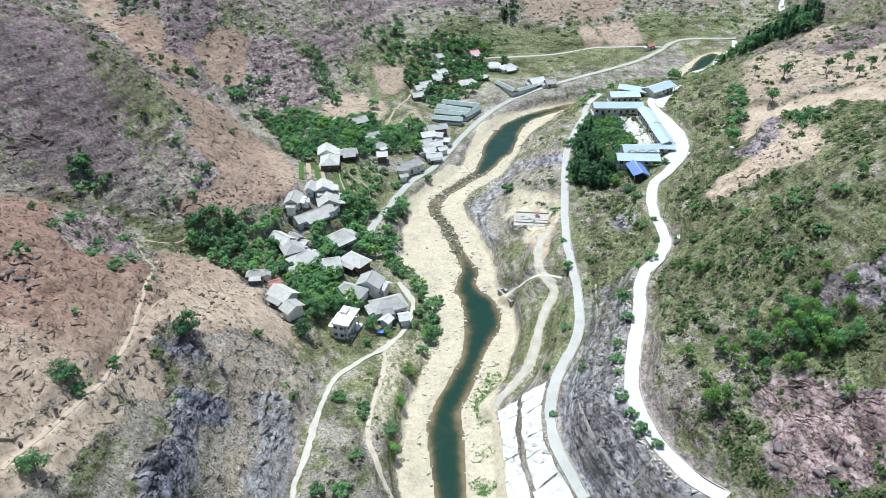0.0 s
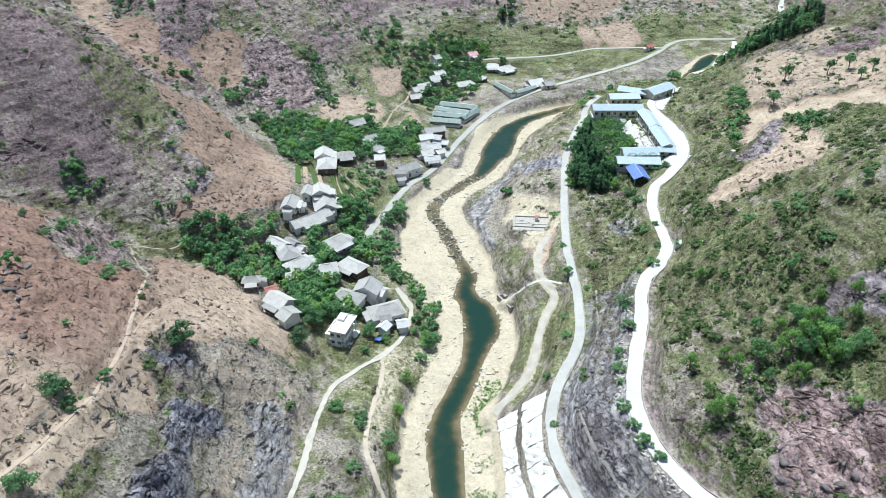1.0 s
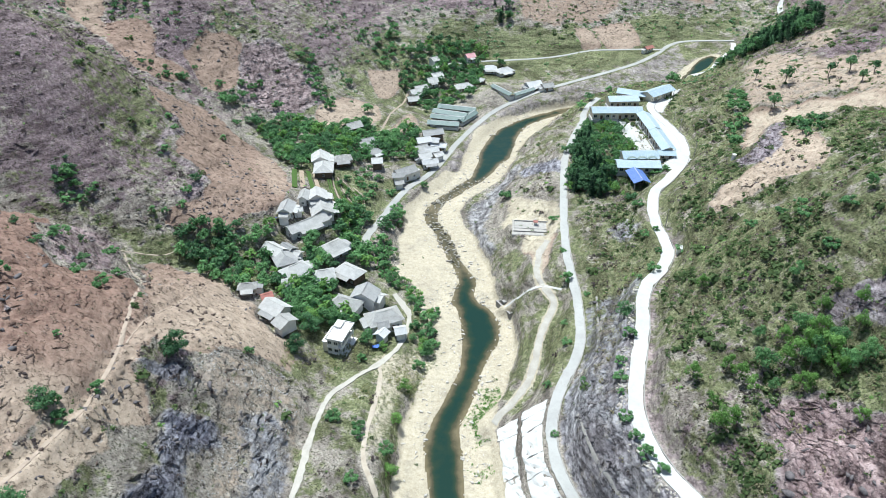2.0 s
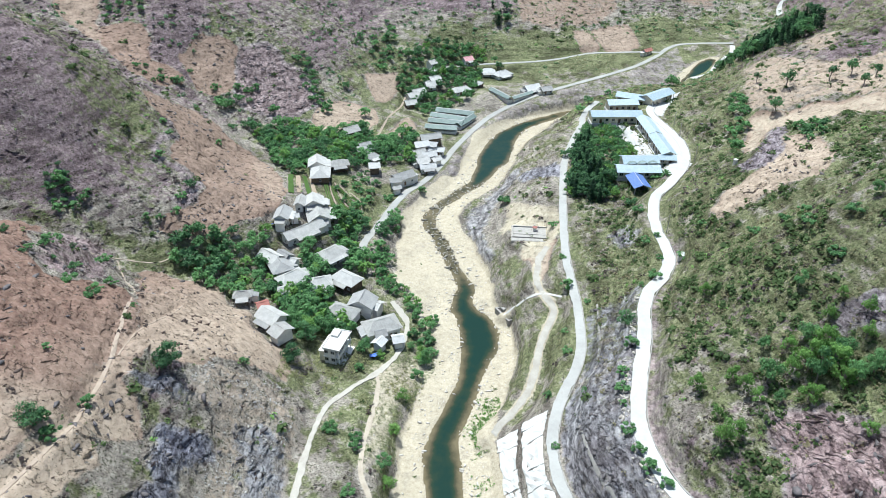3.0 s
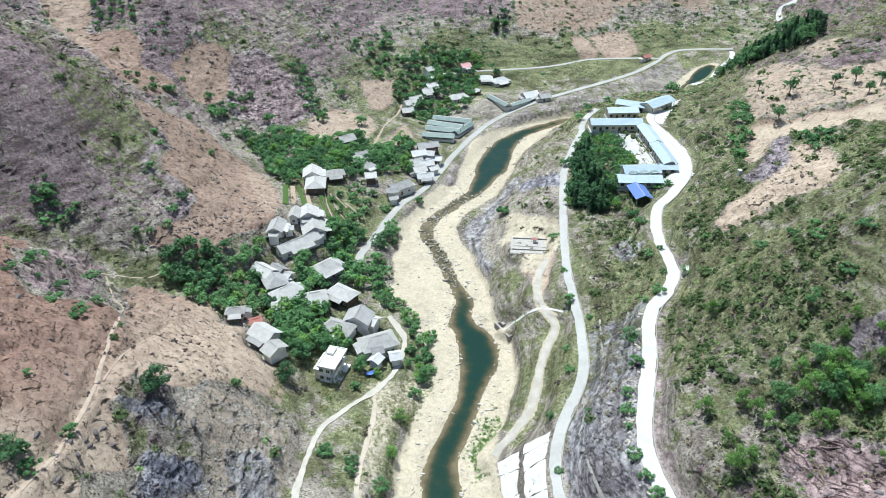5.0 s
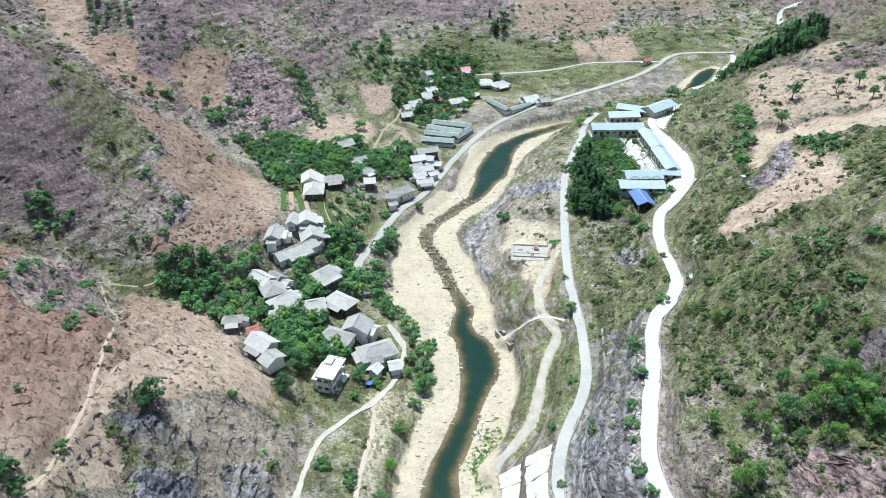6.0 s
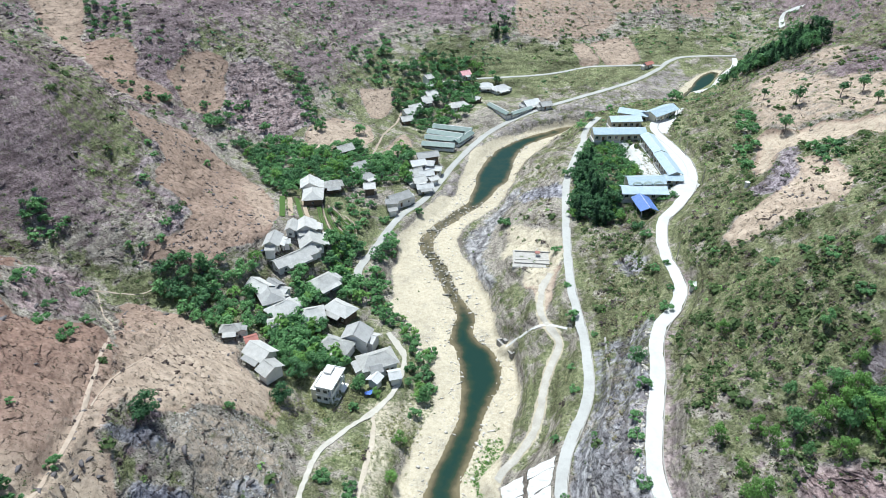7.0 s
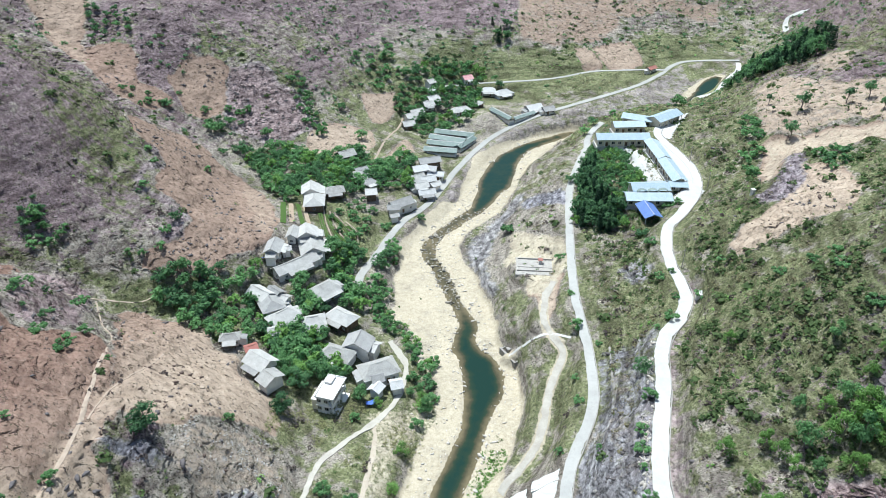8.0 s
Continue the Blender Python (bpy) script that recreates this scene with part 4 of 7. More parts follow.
    m = smooth(96, 101, MY) * smooth(151, 145, MY) * smooth(14.0, 16.0, MX) * smooth(2.0, 0.0, MX - edge)
    h = h * (1 - m) + (15.6 - 13.2 * t) * m
    cover[..., 1] *= 1 - m
    flat = np.maximum(flat, m)
    return h, cover, made, flat


HEIGHT, COVER, LINES, FLAT = build_ground()


def ground(x, y, field=None):
    """Height of the finished ground at x, y."""
    g = HEIGHT if field is None else field
    x, y = np.asarray(x, float), np.asarray(y, float)
    i = np.clip(np.searchsorted(GX, x) - 1, 0, len(GX) - 2)
    j = np.clip(np.searchsorted(GY, y) - 1, 0, len(GY) - 2)
    u, v = (x - GX[i]) / (GX[i + 1] - GX[i]), (y - GY[j]) / (GY[j + 1] - GY[j])
    return (g[j, i] * (1 - u) + g[j, i + 1] * u) * (1 - v) + (g[j + 1, i] * (1 - u) + g[j + 1, i + 1] * u) * v


def grid_mesh(name, xs, ys, zs, material, layers=None):
    """A sheet over grid lines, with corner weights for its material."""
    ny, nx = zs.shape
    co = np.stack([*np.broadcast_arrays(xs, ys), zs], -1).reshape(-1, 3).astype(np.float32)
    idx = np.arange(nx * ny, dtype=np.int32).reshape(ny, nx)
    quads = np.stack([idx[:-1, :-1], idx[:-1, 1:], idx[1:, 1:], idx[1:, :-1]], -1).reshape(-1, 4)
    me = bpy.data.meshes.new(name)
    me.vertices.add(len(co))
    me.vertices.foreach_set("co", co.ravel())
    me.loops.add(quads.size)
    me.loops.foreach_set("vertex_index", quads.ravel())
    me.polygons.add(len(quads))
    me.polygons.foreach_set("loop_start", np.arange(0, quads.size, 4, dtype=np.int32))
    me.update(calc_edges=True)
    me.polygons.foreach_set("use_smooth", np.ones(len(quads), bool))
    for key, values in (layers or {}).items():
        a = me.color_attributes.new(key, "FLOAT_COLOR", "POINT")
        a.data.foreach_set("color", np.clip(values, 0, 1).reshape(-1).astype(np.float32))
    me.materials.append(material)
    return me


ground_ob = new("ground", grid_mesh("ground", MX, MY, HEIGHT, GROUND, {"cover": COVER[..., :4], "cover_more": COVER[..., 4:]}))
tagged(ground_ob, "dry mountain valley ground, brown soil, scrub and pale gravel", "ground", kind="structure")


def ribbon(name, line, width, material, label, lift=0.0, thick=0.3, follow=False, ragged=0.0, category="road"):
    """A strip of paving with a cambered top and real edges along a dense line."""
    p = np.array(line, float)
    ahead = np.gradient(p[:, :2], axis=0)
    ahead /= np.linalg.norm(ahead, axis=1)[:, None]
    out = np.stack([ahead[:, 1], -ahead[:, 0]], 1)
    bm = bmesh.new()
    rows = []
    for k in range(len(p)):
        row = []
        wob = [ragged * (noise.noise((k * 0.13, s * 9.0, width)) + 0.5 * noise.noise((k * 0.55, s * 5.0, width))) for s in (-1, 1)]
        for side, drop in ((-1, thick), (-1, 0.0), (-0.5, -0.03), (0.0, -0.04), (0.5, -0.03), (1, 0.0), (1, thick)):
            w = (width / 2 + (wob[0] if side < 0 else wob[1])) * side
            x, y = p[k, :2] + out[k] * w
            z = float(ground(x, y)) + 0.12 if follow else p[k, 2]
            row.append(bm.verts.new((x, y, z + lift - drop)))
        rows.append(row)
    for a, b in zip(rows, rows[1:]):
        for i in range(len(a) - 1):
            bm.faces.new((a[i], a[i + 1], b[i + 1], b[i]))
    bmesh.ops.recalc_face_normals(bm, faces=bm.faces)
    me = bpy.data.meshes.new(name)
    bm.to_mesh(me)
    bm.free()
    me.materials.append(material)
    return tagged(new(name, me), label, category, kind="structure")


ribbon("road", LINES["valley_road"], 3.8, CONCRETE, "sunlit pale concrete road along the eastern slope", ragged=0.45)
ribbon("road", LINES["river_road"], 2.9, ROADMID, "pale concrete road above the river bank", ragged=0.45)
ribbon("road", LINES["far_bank_road"], 3.2, ROADGREY, "long pale concrete road on the village bank", ragged=0.3)
ribbon("road", LINES["upper_road"], 2.6, ROADGREY, "narrow pale road across the far fields", ragged=0.3)
ribbon("road", LINES["pond_road"], 3.2, CONCRETE, "short pale road past the river pool", ragged=0.4)
ribbon("path", LINES["village_path"], 1.7, LANE, "narrow pale earth lane into the village", ragged=0.8, category="path")
ribbon("road", LINES["track"], 2.1, LANE, "dusty pale dirt track down to the gravel bar", follow=True, ragged=0.8)
ribbon("path", LINES["spur_track"], 1.1, CONCRETE, "narrow pale path down to the weir", follow=True, ragged=0.2, category="path")
ribbon("path", LINES["foot_path"], 1.3, DIRT, "trodden pale footpath through dry grass", follow=True, ragged=0.5, category="path")
ribbon("path", LINES["hill_trail"], 1.0, TRAIL, "worn earth trail up the bare hillside", follow=True, ragged=0.25, category="path")
for key in ("fork_trail", "top_trail"):
    ribbon("path", LINES[key], 0.4, TRAIL, "faint worn earth trail over bare soil", follow=True, ragged=0.2, category="path")
ribbon("path", LINES["gully_trail"], 0.6, TRAIL, "worn earth trail along a green gully", follow=True, ragged=0.2, category="path")
ribbon("path", LINES["farm_trail"], 1.1, TRAIL, "worn earth trail up to terraced plots", follow=True, ragged=0.4, category="path")


def beside(line, way):
    """The line moved sideways: to its right where way is positive."""
    ahead = np.gradient(line[:, :2], axis=0)
    ahead /= np.linalg.norm(ahead, axis=1)[:, None]
    out = line.copy()
    out[:, 0] += ahead[:, 1] * way
    out[:, 1] -= ahead[:, 0] * way
    return out


for key, way in (("valley_road", 2.1), ("river_road", 1.6)):
    ribbon("kerb", beside(LINES[key], way), 0.28, GREYWALL, "weathered grey concrete kerb beside the road", lift=0.1, thick=0.5, ragged=0.12, category="kerb")


def build_river():
    line = curve_through(RIVER + RIVER_UP, 2.0)
    ahead = np.gradient(line[:, :2], axis=0)
    ahead /= np.linalg.norm(ahead, axis=1)[:, None]
    out = np.stack([ahead[:, 1], -ahead[:, 0]], 1)
    cols = np.linspace(-1, 1, 15)
    half = line[:, 2] + 3.0
    x = line[:, 0:1] + out[:, 0:1] * half[:, None] * cols
    y = line[:, 1:2] + out[:, 1:2] * half[:, None] * cols
    z = np.repeat(water_level(line[:, 1:2]), len(cols), 1)
    deep = np.clip((z - ground(x, y)) / 1.3, 0, 1)
    layer = np.zeros((*x.shape, 4))
    layer[..., 0] = deep
    layer[..., 3] = 1
    ob = new("water", grid_mesh("water", x, y, z, WATER, {"depth": layer}))
    return tagged(ob, "calm dark green river with brownish shallows", "river", kind="structure")


build_river()


# ---------------------------------------------------------------- building blocks
ROOF_GREY = sheet_material("grey_roof_sheets", (0.30, 0.293, 0.275), (0.54, 0.532, 0.51))
ROOF_DARK = sheet_material("weathered_roof_sheets", (0.23, 0.228, 0.222), (0.40, 0.396, 0.386))
ROOF_WHITE = sheet_material("pale_roof_sheets", (0.42, 0.42, 0.412), (0.62, 0.62, 0.61))
ROOF_RED = sheet_material("faded_red_roof", (0.30, 0.10, 0.08), (0.48, 0.22, 0.18))
ROOF_PINK = sheet_material("faded_pink_roof", (0.42, 0.17, 0.19), (0.60, 0.32, 0.33))
ROOF_GREEN = sheet_material("grey_green_shed_roof", (0.11, 0.155, 0.145), (0.26, 0.32, 0.295))
ROOF_SCHOOL = sheet_material("pale_blue_roof", (0.29, 0.385, 0.445), (0.42, 0.51, 0.57), rough=0.45)
ROOF_BLUE = sheet_material("bright_blue_roof", (0.07, 0.13, 0.36), (0.13, 0.22, 0.50), rough=0.45)
TIMBER = soft("dark_timber", (0.07, 0.05, 0.035), (0.20, 0.15, 0.11), 1.2, 0.85, 0.5, 0.03)
PLASTER = soft("pale_plaster", (0.58, 0.56, 0.52), (0.78, 0.76, 0.72), 0.5, 0.85, 0.2, 0.02)
CREAM = soft("cream_plaster", (0.56, 0.50, 0.38), (0.74, 0.69, 0.56), 0.5, 0.85, 0.2, 0.02)
GLASS = Shader("dark_window_glass", 0.08, spec=0.6)
GLASS.color((0.02, 0.025, 0.03))
GLASS = GLASS.m
FRAME = soft("painted_frame", (0.42, 0.42, 0.40), (0.62, 0.62, 0.60), 2.0, 0.6, 0.1, 0.01)
DOOR = soft("brown_door", (0.10, 0.06, 0.035), (0.19, 0.12, 0.075), 2.0, 0.6, 0.2, 0.01)
BLUE_TARP = soft("blue_tarpaulin", (0.06, 0.12, 0.42), (0.12, 0.22, 0.62), 1.2, 0.5, 0.6, 0.1)
ROOFS = {"grey": ROOF_GREY, "dark": ROOF_DARK, "white": ROOF_WHITE, "red": ROOF_RED, "pink": ROOF_PINK}
rng = random.Random(7)


def part(name, bm, material, parent, label=""):
    """Links a bmesh as one mesh object under a thing or under a part."""
    bmesh.ops.recalc_face_normals(bm, faces=bm.faces)
    me = bpy.data.meshes.new(name)
    bm.to_mesh(me)
    bm.free()
    me.materials.append(material)
    ob = new(name, me)
    ob.parent = parent
    return tagged(ob, label)


def box(bm, x0, x1, y0, y1, z0, z1, bevel=0.0):
    m = Matrix.LocRotScale(((x0 + x1) / 2, (y0 + y1) / 2, (z0 + z1) / 2), None, (x1 - x0, y1 - y0, z1 - z0))
    r = bmesh.ops.create_cube(bm, size=1.0, matrix=m)
    if bevel:
        es = list({e for v in r["verts"] for e in v.link_edges})
        bmesh.ops.bevel(bm, geom=es, offset=bevel, segments=1, affect="EDGES")
    return bm


def limb(bm, a, b, r0, r1, sides=6):
    a, b = Vector(a), Vector(b)
    m = (b - a).to_track_quat("Z", "Y").to_matrix()
    rings = []
    for p, r in ((a, r0), ((a + b) / 2 + Vector((r0, -r0, 0)) * 0.6, (r0 + r1) / 2), (b, r1)):
        rings.append([bm.verts.new(p + m @ Vector((r * math.cos(t * math.tau / sides), r * math.sin(t * math.tau / sides), 0))) for t in range(sides)])
    for p, q in zip(rings, rings[1:]):
        for i in range(sides):
            bm.faces.new((p[i], p[(i + 1) % sides], q[(i + 1) % sides], q[i]))
    bm.faces.new(rings[-1])


def slab_of(bm, corners, thick):
    """A sheet of that thickness hanging under its four (or three) top corners."""
    top = [bm.verts.new(c) for c in corners]
    low = [bm.verts.new((c[0], c[1], c[2] - thick)) for c in corners]
    n = len(top)
    bm.faces.new(top)
    bm.faces.new(low[::-1])
    for i in range(n):
        bm.faces.new((top[i], low[i], low[(i + 1) % n], top[(i + 1) % n]))


def gable_roof(bm, length, width, eave, ridge, over=0.5, thick=0.09, sag=0.12, hip=0.0):
    """Two slopes (and hipped ends) in one shell, sagging a little between the ends; ridge along x."""
    hl, hw = length / 2 + over, width / 2 + over
    drop = (ridge - eave) / (width / 2) * over
    inset = hip * min(hl * 0.75, hw)
    n = 6
    rows = []
    for k in range(n + 1):
        f = k / n * 2 - 1
        zr, ze = ridge - sag * (1 - f * f), eave - drop - sag * 0.6 * (1 - f * f)
        rows.append([bm.verts.new(p) for p in ((f * hl, -hw, ze), (f * (hl - inset), 0, zr), (f * hl, hw, ze))])
    made = []
    for a, c in zip(rows, rows[1:]):
        made += [bm.faces.new((a[0], c[0], c[1], a[1])), bm.faces.new((a[1], c[1], c[2], a[2]))]
    if hip:
        made += [bm.faces.new((rows[0][0], rows[0][1], rows[0][2])), bm.faces.new((rows[-1][2], rows[-1][1], rows[-1][0]))]
    up = bmesh.ops.extrude_face_region(bm, geom=made)
    bmesh.ops.translate(bm, verts=[v for v in up["geom"] if isinstance(v, bmesh.types.BMVert)], vec=(0, 0, thick))
    return bm


def house_walls(bm, length, width, eave, ridge, hip, drop=1.6):
    hl, hw = length / 2, width / 2
    box(bm, -hl, hl, -hw, hw, -drop, eave)
    if not hip:
        for s in (-1, 1):
            a = [bm.verts.new(v) for v in ((s * hl, -hw, eave), (s * hl, hw, eave), (s * hl, 0, ridge - 0.12), (s * (hl - 0.15), -hw, eave), (s * (hl - 0.15), hw, eave), (s * (hl - 0.15), 0, ridge - 0.12))]
            for f in ((0, 1, 2), (5, 4, 3), (0, 2, 5, 3), (2, 1, 4, 5)):
                bm.faces.new([a[i] for i in f])


def window_unit(parent, x, y, z, w, h, face):
    """A framed window on a wall: face is the outward way, 'x+', 'x-', 'y+' or 'y-'."""
    s = 1 if face[1] == "+" else -1
    bm = bmesh.new()
    for u0, u1, v0, v1 in ((-w / 2, w / 2, -h / 2, -h / 2 + 0.08), (-w / 2, w / 2, h / 2 - 0.08, h / 2), (-w / 2, -w / 2 + 0.08, -h / 2, h / 2), (w / 2 - 0.08, w / 2, -h / 2, h / 2), (-0.04, 0.04, -h / 2, h / 2)):
        if face[0] == "y":
            box(bm, x + u0, x + u1, min(y, y + s * 0.09), max(y, y + s * 0.09), z + v0, z + v1)
        else:
            box(bm, min(x, x + s * 0.09), max(x, x + s * 0.09), y + u0, y + u1, z + v0, z + v1)
    win = part("window", bm, FRAME, parent)
    bm = bmesh.new()
    if face[0] == "y":
        box(bm, x - w / 2, x + w / 2, min(y, y + s * 0.03), max(y, y + s * 0.03), z - h / 2, z + h / 2)
    else:
        box(bm, min(x, x + s * 0.03), max(x, x + s * 0.03), y - w / 2, y + w / 2, z - h / 2, z + h / 2)
    part("pane", bm, GLASS, win)
    return win


def door_leaf(parent, x, y, w, h, face):
    s = 1 if face[1] == "+" else -1
    bm = bmesh.new()
    if face[0] == "y":
        box(bm, x - w / 2, x + w / 2, min(y, y + s * 0.06), max(y, y + s * 0.06), 0, h, 0.015)
    else:
        box(bm, min(x, x + s * 0.06), max(x, x + s * 0.06), y - w / 2, y + w / 2, 0, h, 0.015)
    return part("door", bm, DOOR, parent)


COLOUR_WORDS = {"grey": "weathered grey sheet roof", "dark": "dark weathered sheet roof", "white": "pale sheet roof", "red": "faded red roof", "pink": "faded pink roof"}


def village_house(x, y, turn, length, width, ridge, form, colour):
    root = new("house")
    z = float(ground(x, y))
    root.matrix_world = pose(x, y, z, 0, 0, turn)
    hut = length < 5.2
    hip = form == "hip"
    pitch = 0.36 if not hut else 0.28
    eave = max(1.9, ridge - width / 2 * pitch * 1.5)
    plaster = colour in ("white", "pink", "red") or rng.random() < 0.6
    wall = PLASTER if plaster else TIMBER
    bm = bmesh.new()
    house_walls(bm, length - 0.6, width - 0.8, eave, ridge - 0.1, hip)
    part("wall", bm, wall, root, "pale plastered wall" if plaster else "dark timber wall")
    bm = bmesh.new()
    gable_roof(bm, length - 0.4, width - 0.6, eave, ridge, 0.7, hip=0.8 if hip else 0.0, sag=rng.uniform(0.05, 0.22))
    part("roof", bm, ROOFS[colour], root)
    bm = bmesh.new()
    cap = (length / 2 - (0.75 * min(length * 0.36, width / 2) if hip else -0.2))
    if cap > 0.4:
        gable_roof(bm, 2 * cap - 0.2, 0.34, ridge - 0.05, ridge + 0.07, 0.08, thick=0.04, sag=0.0)
        part("ridge_cap", bm, ROOFS[colour], root)
    else:
        bm.free()
    if not hut:
        door_leaf(root, rng.uniform(-0.2, 0.2) * length, -(width - 0.8) / 2, 1.0, 2.0, "y-")
        for k in (-0.33, 0.33):
            window_unit(root, k * length, -(width - 0.8) / 2, 1.45, 1.0, 1.0, "y-")
            window_unit(root, k * length, (width - 0.8) / 2, 1.45, 1.0, 1.0, "y+")
        window_unit(root, -(length - 0.6) / 2, 0.0, 1.45, 1.0, 1.0, "x-")
        # a lower skirt roof over the porch on many houses
        if rng.random() < 0.6:
            bm = bmesh.new()
            w, e = length * rng.uniform(0.55, 0.95), eave - 0.25
            slab_of(bm, [(-w / 2, -(width / 2 - 0.1), e), (w / 2, -(width / 2 - 0.1), e), (w / 2, -(width / 2 + 2.1), e - 0.75), (-w / 2, -(width / 2 + 2.1), e - 0.75)], 0.08)
            part("porch_roof", bm, ROOFS["grey" if rng.random() < 0.6 else "dark"], root)
            for k in (-1, 1):
                bm = bmesh.new()
                box(bm, k * (w / 2 - 0.2) - 0.07, k * (w / 2 - 0.2) + 0.07, -(width / 2 + 1.95), -(width / 2 + 1.81), -1.2, e - 0.74)
                part("post", bm, TIMBER, root)
        if rng.random() < 0.45:
            bm = bmesh.new()
            s = rng.choice((-1, 1))
            xa, xb, e = s * (length / 2 - 0.1), s * (length / 2 + 2.4), eave - 0.3
            slab_of(bm, [(xa, -width * 0.35, e), (xa, width * 0.35, e), (xb, width * 0.35, e - 0.7), (xb, -width * 0.35, e - 0.7)], 0.08)
            part("side_roof", bm, ROOFS["grey" if rng.random() < 0.5 else "dark"], root)
            bm = bmesh.new()
            box(bm, min(xa, s * (length / 2 + 2.1)), max(xa, s * (length / 2 + 2.1)), -width * 0.3, width * 0.3, -1.5, e - 0.72)
            part("side_wall", bm, wall, root)
    kind = "small hut" if hut else "house"
    words = f"{'pale plastered' if plaster else 'timber'} {kind} with {'hipped ' if hip else ''}{COLOUR_WORDS[colour]}"
    return tagged(root, words, "house", "houses of the village")


for h in HOUSES:
    village_house(*h)


def stock_shed(x, y, turn, length, width, ridge):
    root = new("shed")
    root.matrix_world = pose(x, y, float(ground(x, y)), 0, 0, turn)
    eave = ridge - width * 0.26
    bm = bmesh.new()
    box(bm, -length / 2, length / 2, -width / 2 + 0.3, width / 2 - 0.3, -1.5, 1.3)
    part("low_wall", bm, PLASTER, root, "low whitewashed wall")
    bm = bmesh.new()
    gable_roof(bm, length, width, eave, ridge, 0.4, sag=0.04)
    part("roof", bm, ROOF_GREEN, root)
    bm = bmesh.new()
    gable_roof(bm, length, 0.4, ridge - 0.06, ridge + 0.08, 0.05, thick=0.04, sag=0.0)
    part("ridge_cap", bm, ROOF_WHITE, root, "pale ridge strip")
    n = max(3, int(length / 3.2))
    for k in range(n + 1):
        for s in (-1, 1):
            bm = bmesh.new()
            px, py = -length / 2 + length * k / n, s * (width / 2 - 0.35)
            box(bm, px - 0.09, px + 0.09, py - 0.09, py + 0.09, 1.3, eave)
            part("post", bm, PLASTER, root)
    return tagged(root, "long open stock shed with grey-green sheet roof and low wall", "shed", "stock sheds")


for s in SHEDS:
    stock_shed(*s)


def school_block(x, y, turn, length, width, ridge, colour):
    root = new("school_building" if colour == "school" else "shelter")
    root.matrix_world = pose(x, y, float(ground(x, y)), 0, 0, turn)
    eave = ridge - width * 0.2
    roof = ROOF_SCHOOL if colour == "school" else ROOF_BLUE
    bm = bmesh.new()
    gable_roof(bm, length, width, eave, ridge, 0.5, sag=0.0, hip=0.0)
    part("roof", bm, roof, root)
    bm = bmesh.new()
    gable_roof(bm, length, 0.4, ridge - 0.05, ridge + 0.08, 0.06, thick=0.04, sag=0.0)
    part("ridge_cap", bm, ROOF_WHITE, root)
    if colour == "school":
        bm = bmesh.new()
        house_walls(bm, length - 0.4, width - 2.2, eave + 0.2, ridge - 0.1, False)
        part("wall", bm, CREAM, root, "cream plastered wall")
        n = max(2, int(length / 3.0))
        for k in range(n):
            px = -length / 2 + length * (k + 0.5) / n
            for s, face in ((-1, "y-"), (1, "y+")):
                yy = s * (width - 2.2) / 2
                if k % 3 == 1:
                    door_leaf(root, px, yy, 1.2, 2.1, face)
                else:
                    window_unit(root, px, yy, 1.7, 1.5, 1.4, face)
        for k in range(n + 1):
            px = -length / 2 + 0.3 + (length - 0.6) * k / n
            for s in (-1, 1):
                bm = bmesh.new()
                box(bm, px - 0.14, px + 0.14, s * (width / 2 - 0.05) - 0.14, s * (width / 2 - 0.05) + 0.14, -1.2, eave, 0.02)
                part("column", bm, PLASTER, root)
        bm = bmesh.new()
        box(bm, -length / 2 - 0.3, length / 2 + 0.3, -width / 2 - 0.3, width / 2 + 0.3, -1.6, 0.12)
        part("plinth", bm, CONCRETE, root)
        label = "single-storey school building with pale blue roof and columned veranda"
    else:
        for k in (-1, 0, 1):
            for s in (-1, 1):
                bm = bmesh.new()
                box(bm, k * (length / 2 - 0.3) - 0.1, k * (length / 2 - 0.3) + 0.1, s * (width / 2 - 0.3) - 0.1, s * (width / 2 - 0.3) + 0.1, -1.2, eave)
                part("post", bm, FRAME, root)
        label = "open shelter with bright blue sheet roof on posts"
    return tagged(root, label, "school" if colour == "school" else "shelter", "school blocks" if colour == "school" else "")


def arched_awning(bm, x0, x1, y0, y1, z0, rise, n=8):
    """A thin barrel awning between two edges."""
    rings = []
    for k in range(n + 1):
        t = math.pi * k / n
        x, z = (x0 + x1) / 2 - (x1 - x0) / 2 * math.cos(t), z0 + rise * math.sin(t)
        rings.append([bm.verts.new(p) for p in ((x, y0, z), (x, y1, z), (x, y1, z + 0.08), (x, y0, z + 0.08))])
    for a, b in zip(rings, rings[1:]):
        for i in range(4):
            bm.faces.new((a[i], a[(i + 1) % 4], b[(i + 1) % 4], b[i]))
    for r in (rings[0], rings[-1]):
        bm.faces.new(r)


for b in SCHOOL:
    block = school_block(*b)
    if b[0] == 85.6:
        for k in (-1, 0, 1):
            bm = bmesh.new()
            arched_awning(bm, k * 4.3 - 2.0, k * 4.3 + 2.0, -5.4, -3.9, 3.5, 1.3)
            part("awning", bm, ROOF_GREEN, block, "dark green arched awning")


